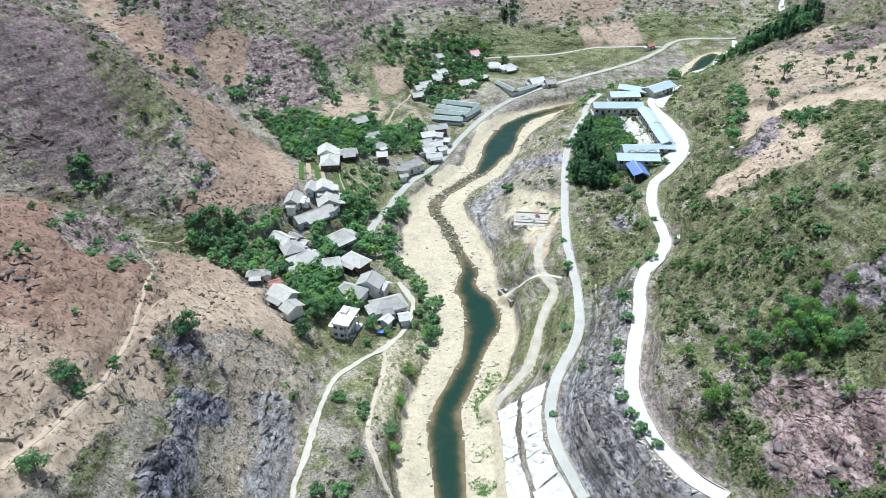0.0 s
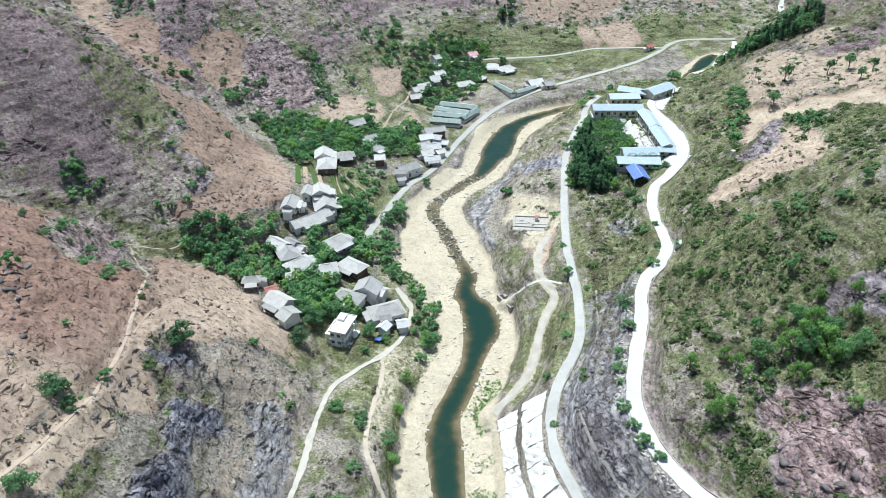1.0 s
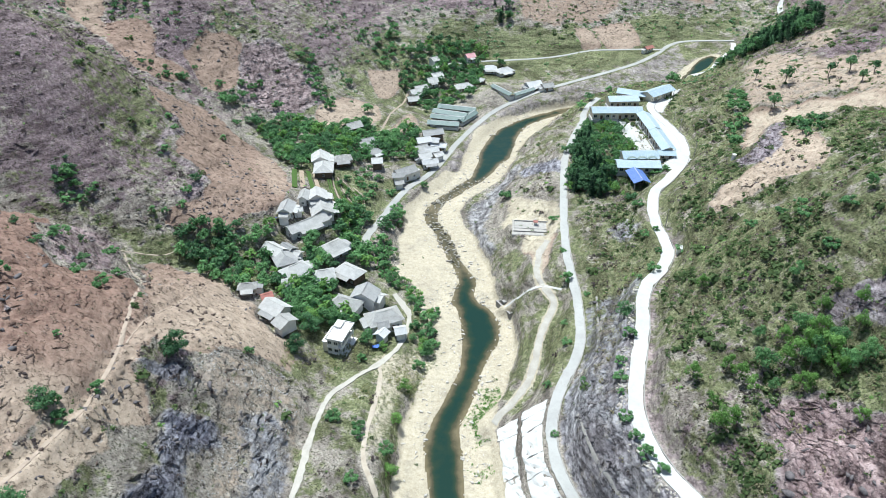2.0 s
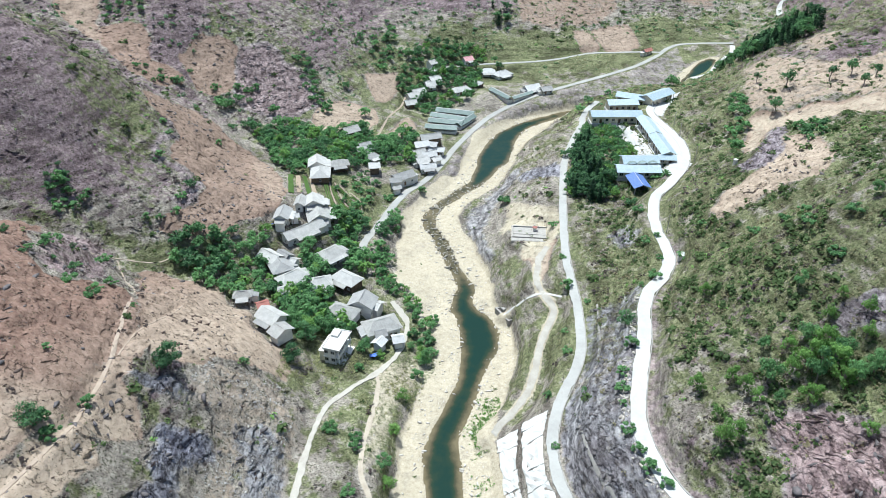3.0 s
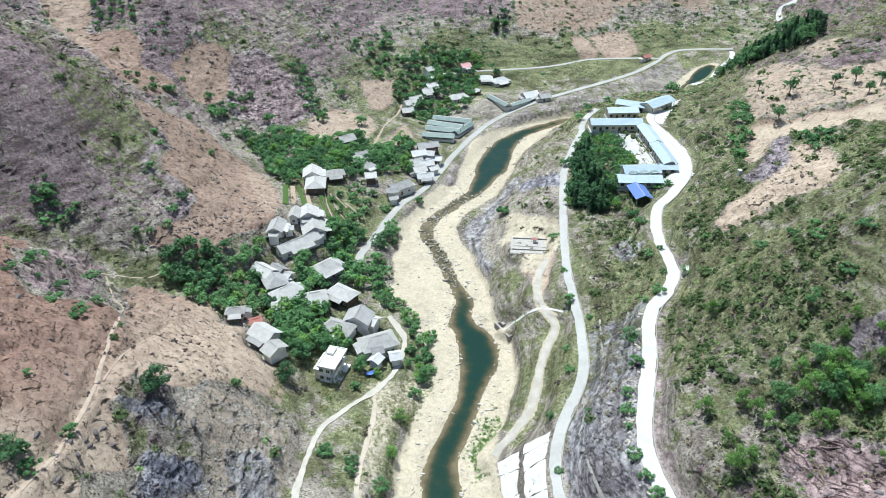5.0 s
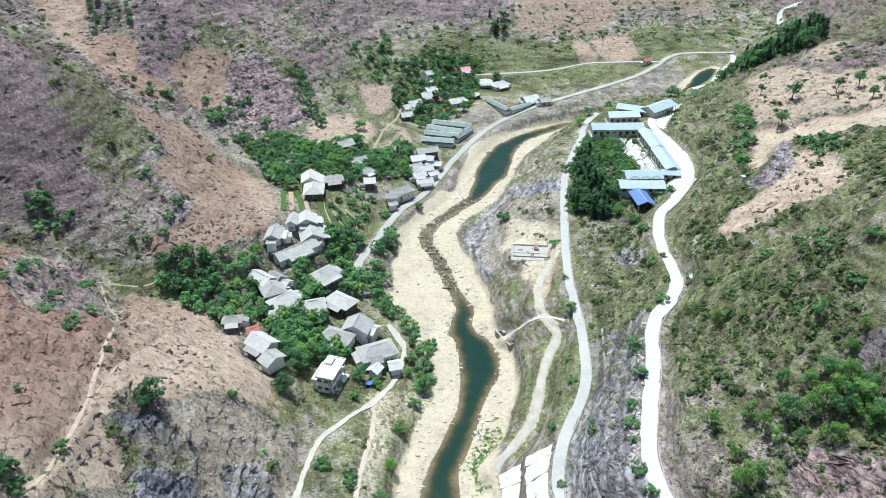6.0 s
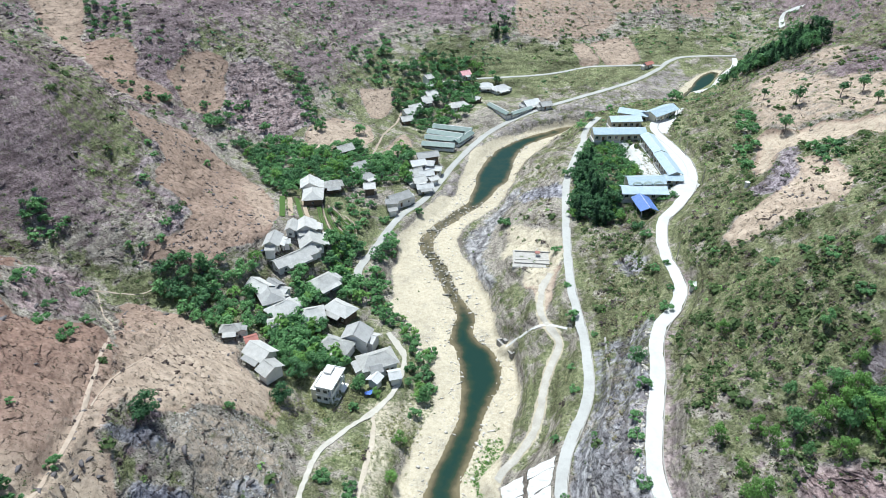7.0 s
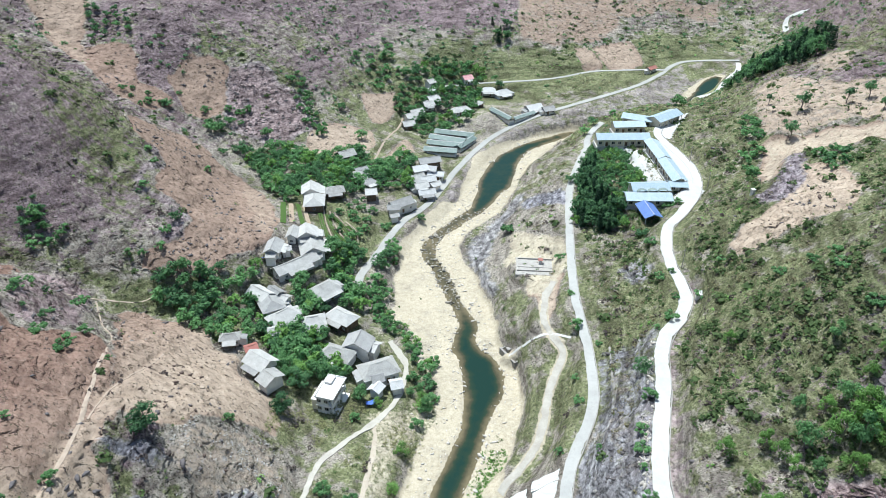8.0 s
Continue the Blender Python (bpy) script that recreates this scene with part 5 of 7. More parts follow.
def white_house(x, y, turn):
    """Two storeys, flat roof, open galleries on its long side."""
    root = new("apartment_house")
    root.matrix_world = pose(x, y, 7.0, 0, 0, turn)
    L, W, F, N = 9.2, 5.2, 2.9, 2
    bm = bmesh.new()
    box(bm, -L / 2, L / 2, -W / 2 + 1.5, W / 2, -2.5, N * F)
    part("wall", bm, PLASTER, root, "white plastered wall")
    for k in range(N):
        bm = bmesh.new()
        box(bm, -L / 2 - 0.25, L / 2 + 0.25, -W / 2 - (1.2 if k == 0 else 0.1), W / 2 + 0.2, k * F - 0.25, k * F + 0.02, 0.02)
        part("floor_slab", bm, PLASTER, root)
        if k:
            bm = bmesh.new()
            box(bm, -L / 2, L / 2, -W / 2, -W / 2 + 0.14, k * F + 0.02, k * F + 0.95)
            part("balustrade", bm, PLASTER, root)
        for i in range(5):
            px = -L / 2 + 0.15 + (L - 0.3) * i / 4
            bm = bmesh.new()
            box(bm, px - 0.13, px + 0.13, -W / 2 + 0.15, -W / 2 + 0.41, k * F + 0.02, (k + 1) * F - 0.25)
            part("column", bm, PLASTER, root)
        for i in range(4):
            px = -L / 2 + L * (i + 0.5) / 4
            if i % 2:
                bm = bmesh.new()
                box(bm, px - 0.5, px + 0.5, -W / 2 + 1.44, -W / 2 + 1.5, k * F + 0.02, k * F + 2.1)
                part("door", bm, DOOR, root)
            else:
                window_unit(root, px, -W / 2 + 1.5, k * F + 1.5, 1.4, 1.3, "y-")
            window_unit(root, px, W / 2, k * F + 1.6, 1.1, 1.2, "y+")
        for py in (-0.4, 1.8):
            window_unit(root, -L / 2, py, k * F + 1.6, 1.3, 1.3, "x-")
    bm = bmesh.new()
    box(bm, -L / 2 - 0.4, L / 2 + 0.4, -W / 2 - 0.4, W / 2 + 0.4, N * F, N * F + 0.22, 0.02)
    part("roof", bm, SLAB, root, "flat pale concrete roof")
    for x0, x1, y0, y1 in ((-L / 2 - 0.4, L / 2 + 0.4, -W / 2 - 0.4, -W / 2 - 0.25), (-L / 2 - 0.4, L / 2 + 0.4, W / 2 + 0.25, W / 2 + 0.4), (-L / 2 - 0.4, -L / 2 - 0.25, -W / 2 - 0.25, W / 2 + 0.25), (L / 2 + 0.25, L / 2 + 0.4, -W / 2 - 0.25, W / 2 + 0.25)):
        bm = bmesh.new()
        box(bm, x0, x1, y0, y1, N * F + 0.22, N * F + 0.55)
        part("parapet", bm, PLASTER, root)
    bm = bmesh.new()
    box(bm, L / 2 - 3.6, L / 2 - 0.4, 0.2, W / 2 - 0.2, N * F + 0.22, N * F + 1.0, 0.03)
    part("stair_head", bm, PLASTER, root)
    # a lower wing on the hill side
    bm = bmesh.new()
    box(bm, -L / 2 + 0.5, L / 2 - 1.0, W / 2, W / 2 + 1.9, -2.5, 1.35 * F)
    part("wing", bm, CREAM, root, "cream lower wing")
    bm = bmesh.new()
    box(bm, -L / 2 + 0.3, L / 2 - 0.8, W / 2 + 0.01, W / 2 + 2.1, 1.35 * F, 1.35 * F + 0.2)
    part("wing_roof", bm, SLAB, root)
    return tagged(root, "white two-storey house with flat roof and open galleries", "house")


white_house(*WHITE_HOUSE)


# ---------------------------------------------------------------- revetment, walls and small things
def slab_revetment():
    """Pale slabs in two tiers on the bank below the river road."""
    root = new("revetment")
    ys = [p[1] for p in RIVER_ROAD[:8]]
    xs = [p[0] for p in RIVER_ROAD[:8]]

    def on_bank(t, y):
        e = float(np.interp(y, ys, xs)) - 2.1
        return Vector((e - t * (e - 16.0), y, 15.6 - 13.2 * t + 0.28))

    for t0, t1, skip in ((0.03, 0.50, 2), (0.57, 0.97, 1)):
        y, k, lean = 99.0, 0, 0.0
        while y < 143.5:
            step = rng.uniform(5.0, 10.0)
            y1 = min(y + step, 145.5)
            lean1 = rng.uniform(-1.6, 1.6)
            a, b = t0 + rng.uniform(-0.01, 0.04), t1 + rng.uniform(-0.06, 0.02)
            gap, tip = rng.uniform(0.15, 0.5), rng.uniform(-0.15, 0.25)
            bm = bmesh.new()
            n = 5
            grid = [[on_bank(a + (b - a) * i / n, y + gap / 2 + lean * (i / n - 0.5) + (y1 - y - gap + (lean1 - lean) * (i / n - 0.5)) * j / n) + Vector((rng.uniform(-0.25, 0.25), rng.uniform(-0.25, 0.25), rng.uniform(-0.12, 0.12) + tip * j / n)) for i in range(n + 1)] for j in range(n + 1)]
            top = [[bm.verts.new(p) for p in row] for row in grid]
            for j in range(n):
                for i in range(n):
                    bm.faces.new((top[j][i], top[j][i + 1], top[j + 1][i + 1], top[j + 1][i]))
            rim = top[0] + [r[-1] for r in top[1:]] + top[-1][-2::-1] + [r[0] for r in top[-2:0:-1]]
            low = [bm.verts.new(v.co - Vector((0, 0, 0.5))) for v in rim]
            for i in range(len(rim)):
                bm.faces.new((rim[i], low[i], low[(i + 1) % len(rim)], rim[(i + 1) % len(rim)]))
            part("slab", bm, SLAB, root)
            y, k, lean = y1, k + 1, lean1
    return tagged(root, "cracked white concrete slabs facing the bank in two tiers", "revetment")


slab_revetment()


def foundation():
    root = new("ruin")
    root.matrix_world = pose(37.0, 241.0, 14.0, 0, 0, -6)
    bm = bmesh.new()
    box(bm, -8.0, 7.6, -6.6, 5.2, -2.2, 0.12, 0.3)
    part("platform", bm, GREYPALE, root, "pale rubble-strewn platform")
    for x0, x1, y0, y1, h in ((-7.4, 6.6, -4.2, -3.9, 0.6), (-7.4, -7.1, -3.9, 3.9, 0.7), (-7.4, 6.6, 3.9, 4.2, 0.65), (6.3, 6.6, -3.9, 3.9, 0.5), (-7.1, 6.3, -1.6, -1.4, 0.35), (-0.2, 0.0, -6.4, -4.2, 0.4)):
        bm = bmesh.new()
        box(bm, x0, x1, y0, y1, 0.12, h, 0.03)
        part("wall", bm, GREYPALE, root)
    bm = bmesh.new()
    gable_roof(bm, 1.5, 1.4, 1.7, 2.1, 0.2, sag=0.0)
    bmesh.ops.translate(bm, verts=bm.verts, vec=(1.4, 1.8, 0))
    part("roof", bm, ROOF_RED, root, "small red roof over a shrine")
    bm = bmesh.new()
    box(bm, 0.8, 2.0, 1.3, 2.3, 0.12, 1.72)
    part("shrine", bm, PLASTER, root)
    return tagged(root, "roofless pale foundation walls on a rubble platform", "ruin")


foundation()


def weir_wall():
    root = new("weir")
    root.matrix_world = pose(23.0, 203.0, 2.2, 0, 0, -62)
    for x0, x1, y0, y1, z1 in ((-4.5, 4.5, -0.4, 0.4, 1.1), (-4.5, -4.0, 0.4, 4.0, 0.9), (4.0, 4.5, 0.4, 4.0, 1.3), (-3.2, -1.6, 1.2, 2.8, 1.5), (-0.6, -0.2, 0.4, 3.6, 0.8)):
        bm = bmesh.new()
        box(bm, x0, x1, y0, y1, -3.0, z1, 0.05)
        part("wall", bm, GREYWALL, root)
    return tagged(root, "small grey concrete intake walls at the river's edge", "weir")


weir_wall()


def on_ground(points, step=0.8):
    line = curve_through([(x, y, 0) for x, y in points], step)
    return line


DRAINS = [
    [(35.9, 133.9), (35.9, 124.4), (37.3, 116.1), (40.1, 108.5), (42.9, 103.4), (45.8, 102.8), (48.0, 103.9)],
    [(42.9, 103.4), (44.6, 99.6), (46.5, 94.0)],
    [(51.7, 187.7), (50.0, 176.7), (48.4, 168.0)],
]
for d in DRAINS:
    ribbon("drain", on_ground(d), 0.5, GREYWALL, "narrow pale concrete drain down the cut slope", follow=True, ragged=0.15, category="drain")
# thin raised dark strip down the slope, not a known pipe
ribbon("pipe", on_ground([(69.9, 156.5), (67.7, 149.8), (63.5, 137.7)]), 0.3, TIMBER, "dark water pipe down the grassy slope", lift=0.12, follow=True, category="pipe")
ribbon("road", on_ground([(241.0, 499.0), (245.0, 511.0), (249.0, 517.0), (253.5, 514.0), (256.0, 507.0)], 1.2), 3.0, CONCRETE, "pale hairpin bend of a far mountain road", lift=0.35, thick=0.8, follow=True)

CROP = leaf_material("young_crop_leaves", (0.07, 0.13, 0.03), (0.17, 0.29, 0.08))
BED_SOIL = soft("tilled_bed", (0.28, 0.215, 0.155), (0.40, 0.32, 0.24), 1.0, 0.95, 0.6, 0.06)
for k, (pts, w) in enumerate((([(-66.2, 289.0), (-61.7, 266.2)], 2.2), ([(-62.9, 288.1), (-58.8, 269.1)], 2.0), ([(-60.2, 288.8), (-54.4, 268.9)], 1.8), ([(-57.7, 289.3), (-52.3, 270.7)], 1.6))):
    line = on_ground(pts)
    if k % 2:
        ribbon("crop_bed", line, w, BED_SOIL, "bare tilled strip beside the houses", lift=0.1, follow=True, ragged=0.3, category="field")
    else:
        ribbon("crop_bed", line, w, CROP, "narrow bright green crop strip", lift=0.25, follow=True, ragged=0.3, category="field")
for pts in ([(-48.6, 284.6), (-45.3, 272.5), (-41.8, 263.3), (-38.1, 262.3)], [(-46.0, 284.6), (-42.3, 274.2), (-38.6, 267.1), (-34.8, 266.5)], [(-44.1, 283.6), (-38.3, 276.6), (-34.5, 270.9)], [(-38.6, 279.3), (-33.8, 274.1), (-32.4, 266.2)]):
    ribbon("terrace_edge", on_ground(pts), 0.6, TRAIL, "pale earth edge of a garden terrace", lift=0.1, follow=True, ragged=0.35, category="terrace")
    for way in (1.3, 2.3):
        ribbon("crop_bed", beside(on_ground(pts), way)[3:-2], 0.7, CROP, "thin green crop row on a garden terrace", lift=0.2, follow=True, ragged=0.35, category="field")
ribbon("path", on_ground([(-14.0, 222.0), (-8.5, 215.0), (-6.2, 206.0), (-6.8, 198.0)]), 1.0, DIRT, "trodden path from the gravel to the village", follow=True, ragged=0.3, category="path")


def paved_yard(name, outline, label):
    """A concrete yard over levelled ground."""
    bm = bmesh.new()
    xs, ys = [p[0] for p in outline], [p[1] for p in outline]
    step, cells = 1.0, {}

    def vert(i, j):
        if (i, j) not in cells:
            x, y = min(xs) + i * step, min(ys) + j * step
            cells[i, j] = bm.verts.new((x, y, max(float(ground(x + a, y + b)) for a in (-0.7, 0, 0.7) for b in (-0.7, 0, 0.7)) + 0.05))
        return cells[i, j]

    for i in range(int((max(xs) - min(xs)) / step)):
        for j in range(int((max(ys) - min(ys)) / step)):
            if inside(outline, np.array([min(xs) + (i + 0.5) * step]), np.array([min(ys) + (j + 0.5) * step]))[0]:
                bm.faces.new((vert(i, j), vert(i + 1, j), vert(i + 1, j + 1), vert(i, j + 1)))
    me = bpy.data.meshes.new(name)
    bm.to_mesh(me)
    bm.free()
    me.materials.append(CONCRETE)
    return tagged(new(name, me), label, "pavement", kind="structure")


paved_yard("pavement", [(86, 331), (93, 331), (95, 300), (95, 279), (88.5, 279), (88, 300)], "pale concrete yard beside the school wing")
paved_yard("pavement", [(101, 262), (107, 270), (109, 296), (111, 318), (106, 330), (104, 318), (103.5, 290), (101, 275), (92, 268), (92, 262)], "pale concrete forecourt of the school")
paved_yard("pavement", [(106, 333), (112, 330), (122, 349), (132, 366), (126, 369), (112, 350)], "pale concrete approach to the upper school blocks")


def pole(x, y, h):
    root = new("utility_pole")
    root.matrix_world = pose(x, y, float(ground(x, y)), 0, 0, rng.uniform(0, 90))
    bm = bmesh.new()
    limb(bm, (0, 0, -0.5), (0, 0, h), 0.16, 0.09, 8)
    part("post", bm, GREYWALL, root)
    bm = bmesh.new()
    box(bm, -0.8, 0.8, -0.06, 0.06, h - 0.7, h - 0.56)
    part("crossarm", bm, GREYWALL, root)
    return tagged(root, "slim grey concrete utility pole by the road", "pole", "utility poles")


for x, y in ((112.5, 314.0), (110.8, 300.0), (108.6, 272.0), (80.0, 214.0)):
    pole(x, y, 7.5)


def white_tank():
    root = new("water_tank")
    root.matrix_world = pose(108.8, 236.4, float(ground(108.8, 236.4)), 0, 0, 20)
    bm = bmesh.new()
    box(bm, -0.6, 0.6, -0.6, 0.6, -0.8, 2.0, 0.06)
    part("body", bm, PLASTER, root)
    bm = bmesh.new()
    box(bm, -0.7, 0.7, -0.7, 0.7, 2.0, 2.12, 0.03)
    part("lid", bm, SLAB, root)
    return tagged(root, "small white concrete tank on the grassy slope", "tank")


white_tank()


def kiosk():
    root = new("kiosk")
    root.matrix_world = pose(79.3, 196.2, float(ground(79.3, 196.2)), 0, 0, 72)
    bm = bmesh.new()
    box(bm, -1.2, 1.2, -0.8, 0.8, -0.9, 1.9, 0.03)
    part("wall", bm, PLASTER, root)
    bm = bmesh.new()
    slab_of(bm, [(-1.4, -1.0, 2.15), (1.4, -1.0, 2.15), (1.4, 1.0, 1.95), (-1.4, 1.0, 1.95)], 0.1)
    part("roof", bm, ROOF_WHITE, root)
    door_leaf(root, 0.3, -0.8, 0.8, 1.7, "y-")
    return tagged(root, "small white roadside kiosk with flat sheet roof", "kiosk")


kiosk()


def tarpaulin(x, y, turn, w, d):
    bm = bmesh.new()
    n = 8
    vs = [[bm.verts.new((-w / 2 + w * i / n, -d / 2 + d * j / n, 1.5 + 0.25 * math.sin(i * 1.3) * math.cos(j * 1.7) - 0.12 * j)) for i in range(n + 1)] for j in range(n + 1)]
    for j in range(n):
        for i in range(n):
            bm.faces.new((vs[j][i], vs[j][i + 1], vs[j + 1][i + 1], vs[j + 1][i]))
    root = new("awning")
    root.matrix_world = pose(x, y, float(ground(x, y)), 0, 0, turn)
    ob = part("sheet", bm, BLUE_TARP, root)
    mod = ob.modifiers.new("thickness", "SOLIDIFY")
    mod.thickness = 0.03
    for i in (-1, 1):
        for j in (-1, 1):
            bm = bmesh.new()
            limb(bm, (i * w * 0.47, j * d * 0.47, -0.4), (i * w * 0.47, j * d * 0.47, 1.75 - 0.1 - 0.45 * (j + 1)), 0.04, 0.035, 5)
            part("post", bm, TIMBER, root)
    return tagged(root, "blue tarpaulin awning on wooden posts", "awning", "blue awnings")


tarpaulin(-21.0, 179.6, 20, 3.2, 2.6)
tarpaulin(-53.0, 215.6, 10, 2.4, 2.0)
tarpaulin(-63.0, 238.0, 40, 2.2, 1.8)


# ---------------------------------------------------------------- trees and shrubs
def leaf_cloud(points, normals, size, rs, droop=0.35):
    """Folded leaf sprays at points, each turned about its normal: vertices and quads."""
    n = len(points)
    nrm = normals + droop * rs.normal(size=(n, 3))
    nrm /= np.linalg.norm(nrm, axis=1)[:, None]
    ref = rs.normal(size=(n, 3))
    u = np.cross(nrm, ref)
    u /= np.linalg.norm(u, axis=1)[:, None]
    w = np.cross(nrm, u)
    a = size * rs.uniform(0.6, 1.3, (n, 1))
    b = a * rs.uniform(0.5, 0.95, (n, 1))
    fold = nrm * a * 0.28
    co = np.stack([points - u * a - fold, points - w * b, points + u * a - fold, points + w * b], 1).reshape(-1, 3)
    return co, np.arange(4 * n).reshape(n, 4)


def mesh_from(name, co, faces, material, smooth_faces=False):
    me = bpy.data.meshes.new(name)
    faces = np.asarray(faces, np.int32)
    k = faces.shape[1]
    me.vertices.add(len(co))
    me.vertices.foreach_set("co", np.asarray(co, np.float32).ravel())
    me.loops.add(faces.size)
    me.loops.foreach_set("vertex_index", faces.ravel())
    me.polygons.add(len(faces))
    me.polygons.foreach_set("loop_start", np.arange(0, faces.size, k, dtype=np.int32))
    me.update(calc_edges=True)
    if smooth_faces:
        me.polygons.foreach_set("use_smooth", np.ones(len(faces), bool))
    me.materials.append(material)
    return me


LEAF_DARK = leaf_material("dark_green_leaves", (0.046, 0.112, 0.055), (0.175, 0.34, 0.15))
LEAF_MID = leaf_material("green_leaves", (0.075, 0.175, 0.070), (0.25, 0.46, 0.19))
LEAF_LIGHT = leaf_material("fresh_green_leaves", (0.10, 0.21, 0.05), (0.29, 0.49, 0.15))
LEAF_PINE = leaf_material("conifer_needles", (0.02, 0.05, 0.028), (0.075, 0.15, 0.075))
LEAF_WEED = leaf_material("yellowish_grass_blades", (0.18, 0.20, 0.085), (0.38, 0.38, 0.20))
LEAF_DRY = leaf_material("dry_brush_twigs", (0.06, 0.046, 0.047), (0.24, 0.20, 0.18))
LEAF_SHRUB = leaf_material("shrub_leaves", (0.048, 0.085, 0.030), (0.19, 0.27, 0.105))
LEAF_STRAW = leaf_material("dry_grass_blades", (0.13, 0.122, 0.062), (0.34, 0.31, 0.19))
BARK = soft("grey_bark", (0.12, 0.10, 0.085), (0.30, 0.27, 0.235), 3.0, 0.9, 0.5, 0.02)
ROCKFACE = soft("dark_fractured_rock", (0.055, 0.05, 0.055), (0.20, 0.18, 0.18), 0.8, 0.9, 0.8, 0.15)
COBBLE = soft("pale_river_stone", (0.33, 0.30, 0.26), (0.60, 0.56, 0.50), 1.0, 0.85, 0.5, 0.05)


def broadleaf(name, seed, material, label, spread=0.42, leaves=1150, bare=0.2, size=0.040):
    """A tree one unit high: tapered trunk, limbs to each lobe of the crown, and sprays of leaves with gaps."""
    rs = np.random.RandomState(seed)
    lobes = []
    for k in range(rs.randint(10, 14)):
        t = k * 2.4 + rs.uniform(-0.5, 0.5)
        r = spread * rs.uniform(0.25, 0.85) * (1 if k else 0.1)
        lobes.append((r * math.cos(t), r * math.sin(t), bare + (0.86 - bare) * rs.uniform(0.25, 1.0) * (1 - 0.5 * r / spread), rs.uniform(0.10, 0.19)))
    root = new(name)
    bm = bmesh.new()
    limb(bm, (0, 0, -0.08), (0.02, 0.01, 0.55), 0.032, 0.014)
    for x, y, z, r in lobes:
        limb(bm, (0.01, 0.0, min(0.5, z * 0.6)), (x * 0.9, y * 0.9, z), 0.012, 0.004, 4)
    part("trunk", bm, BARK, root)
    pts, nrm = [], []
    weight = np.array([r * r for *_, r in lobes])
    counts = (leaves * weight / weight.sum()).astype(int)
    for (x, y, z, r), c in zip(lobes, counts):
        d = rs.normal(size=(c, 3))
        d[:, 2] = np.abs(d[:, 2]) * 1.1 - 0.35
        d /= np.linalg.norm(d, axis=1)[:, None]
        rad = r * rs.uniform(0.55, 1.12, (c, 1))
        pts.append(np.array([x, y, z]) + d * rad * np.array([1.15, 1.15, 0.8]))
        nrm.append(d + np.array([0, 0, 0.55]))
    co, faces = leaf_cloud(np.vstack(pts), np.vstack(nrm), size, rs)
    crown = new("crown", mesh_from("crown", co, faces, material))
    crown.parent = root
    return tagged(root, label, "tree")


def conifer(name, seed, label):
    rs = np.random.RandomState(seed)
    root = new(name)
    bm = bmesh.new()
    limb(bm, (0, 0, -0.08), (0, 0, 0.97), 0.022, 0.004)
    part("trunk", bm, BARK, root)
    pts, nrm = [], []
    for k in range(11):
        z = 0.16 + 0.8 * k / 10
        r = 0.21 * (1 - k / 11) ** 0.8 + 0.02
        c = int(14 + 46 * r / 0.2)
        t = rs.uniform(0, math.tau, c)
        rr = r * np.sqrt(rs.uniform(0.08, 1.1, c))
        pts.append(np.stack([rr * np.cos(t), rr * np.sin(t), z - 0.35 * rr + rs.normal(0, 0.012, c)], 1))
        nrm.append(np.stack([np.cos(t) * 0.8, np.sin(t) * 0.8, np.full(c, 0.9)], 1))
    co, faces = leaf_cloud(np.vstack(pts), np.vstack(nrm), 0.036, rs)
    crown = new("crown", mesh_from("crown", co, faces, LEAF_PINE))
    crown.parent = root
    return tagged(root, label, "tree")


def kinds_of(leaves, size):
    """The tree kinds, with that many sprays of that size."""
    return {
        "dark": [broadleaf("tree", s, LEAF_DARK, "dense dark green broadleaf tree with rounded crown", 0.46, leaves, 0.2, size) for s in (1, 2, 3)],
        "mid": [broadleaf("tree", s, LEAF_MID, "green broadleaf tree with uneven open crown", 0.44, leaves, 0.2, size) for s in (4, 5, 6)],
        "light": [broadleaf("tree", s, LEAF_LIGHT, "fresh light green tree with feathery crown", 0.46, int(leaves * 0.85), 0.2, size) for s in (7, 8)],
        "bush": [broadleaf("bush", s, LEAF_MID, "low green bush on dry ground", 0.62, int(leaves * 0.6), 0.06, size * 1.7) for s in (9, 10)],
        "thin": [broadleaf("tree", s, LEAF_DARK, "slender field tree with flat high crown and bare trunk", 0.2, int(leaves * 0.8), 0.42, size * 0.75) for s in (11, 12)],
        "pine": [conifer("conifer", s, "tall dark green conifer on the ridge") for s in (13, 14)],
    }


NEAR_KINDS, FAR_KINDS = kinds_of(1150, 0.034), kinds_of(260, 0.071)
USED = set()


def plant(kind, x, y, height, group="", squash=1.0):
    proto = rng.choice((NEAR_KINDS if y < 190 else FAR_KINDS)[kind])
    z = float(ground(x, y))
    m = pose(x, y, z - 0.1, rng.uniform(-4, 4), rng.uniform(-4, 4), rng.uniform(0, 360)) @ Matrix.Diagonal((height * squash, height * squash, height, 1))
    if proto.name not in USED:
        USED.add(proto.name)
        proto.matrix_basis = m
        return tagged(proto, group=group)
    proto_m = proto.matrix_basis.copy()
    proto.scale = (1, 1, 1)
    ob = copy_thing(proto, m)
    proto.matrix_basis = proto_m
    return tagged(ob, group=group)


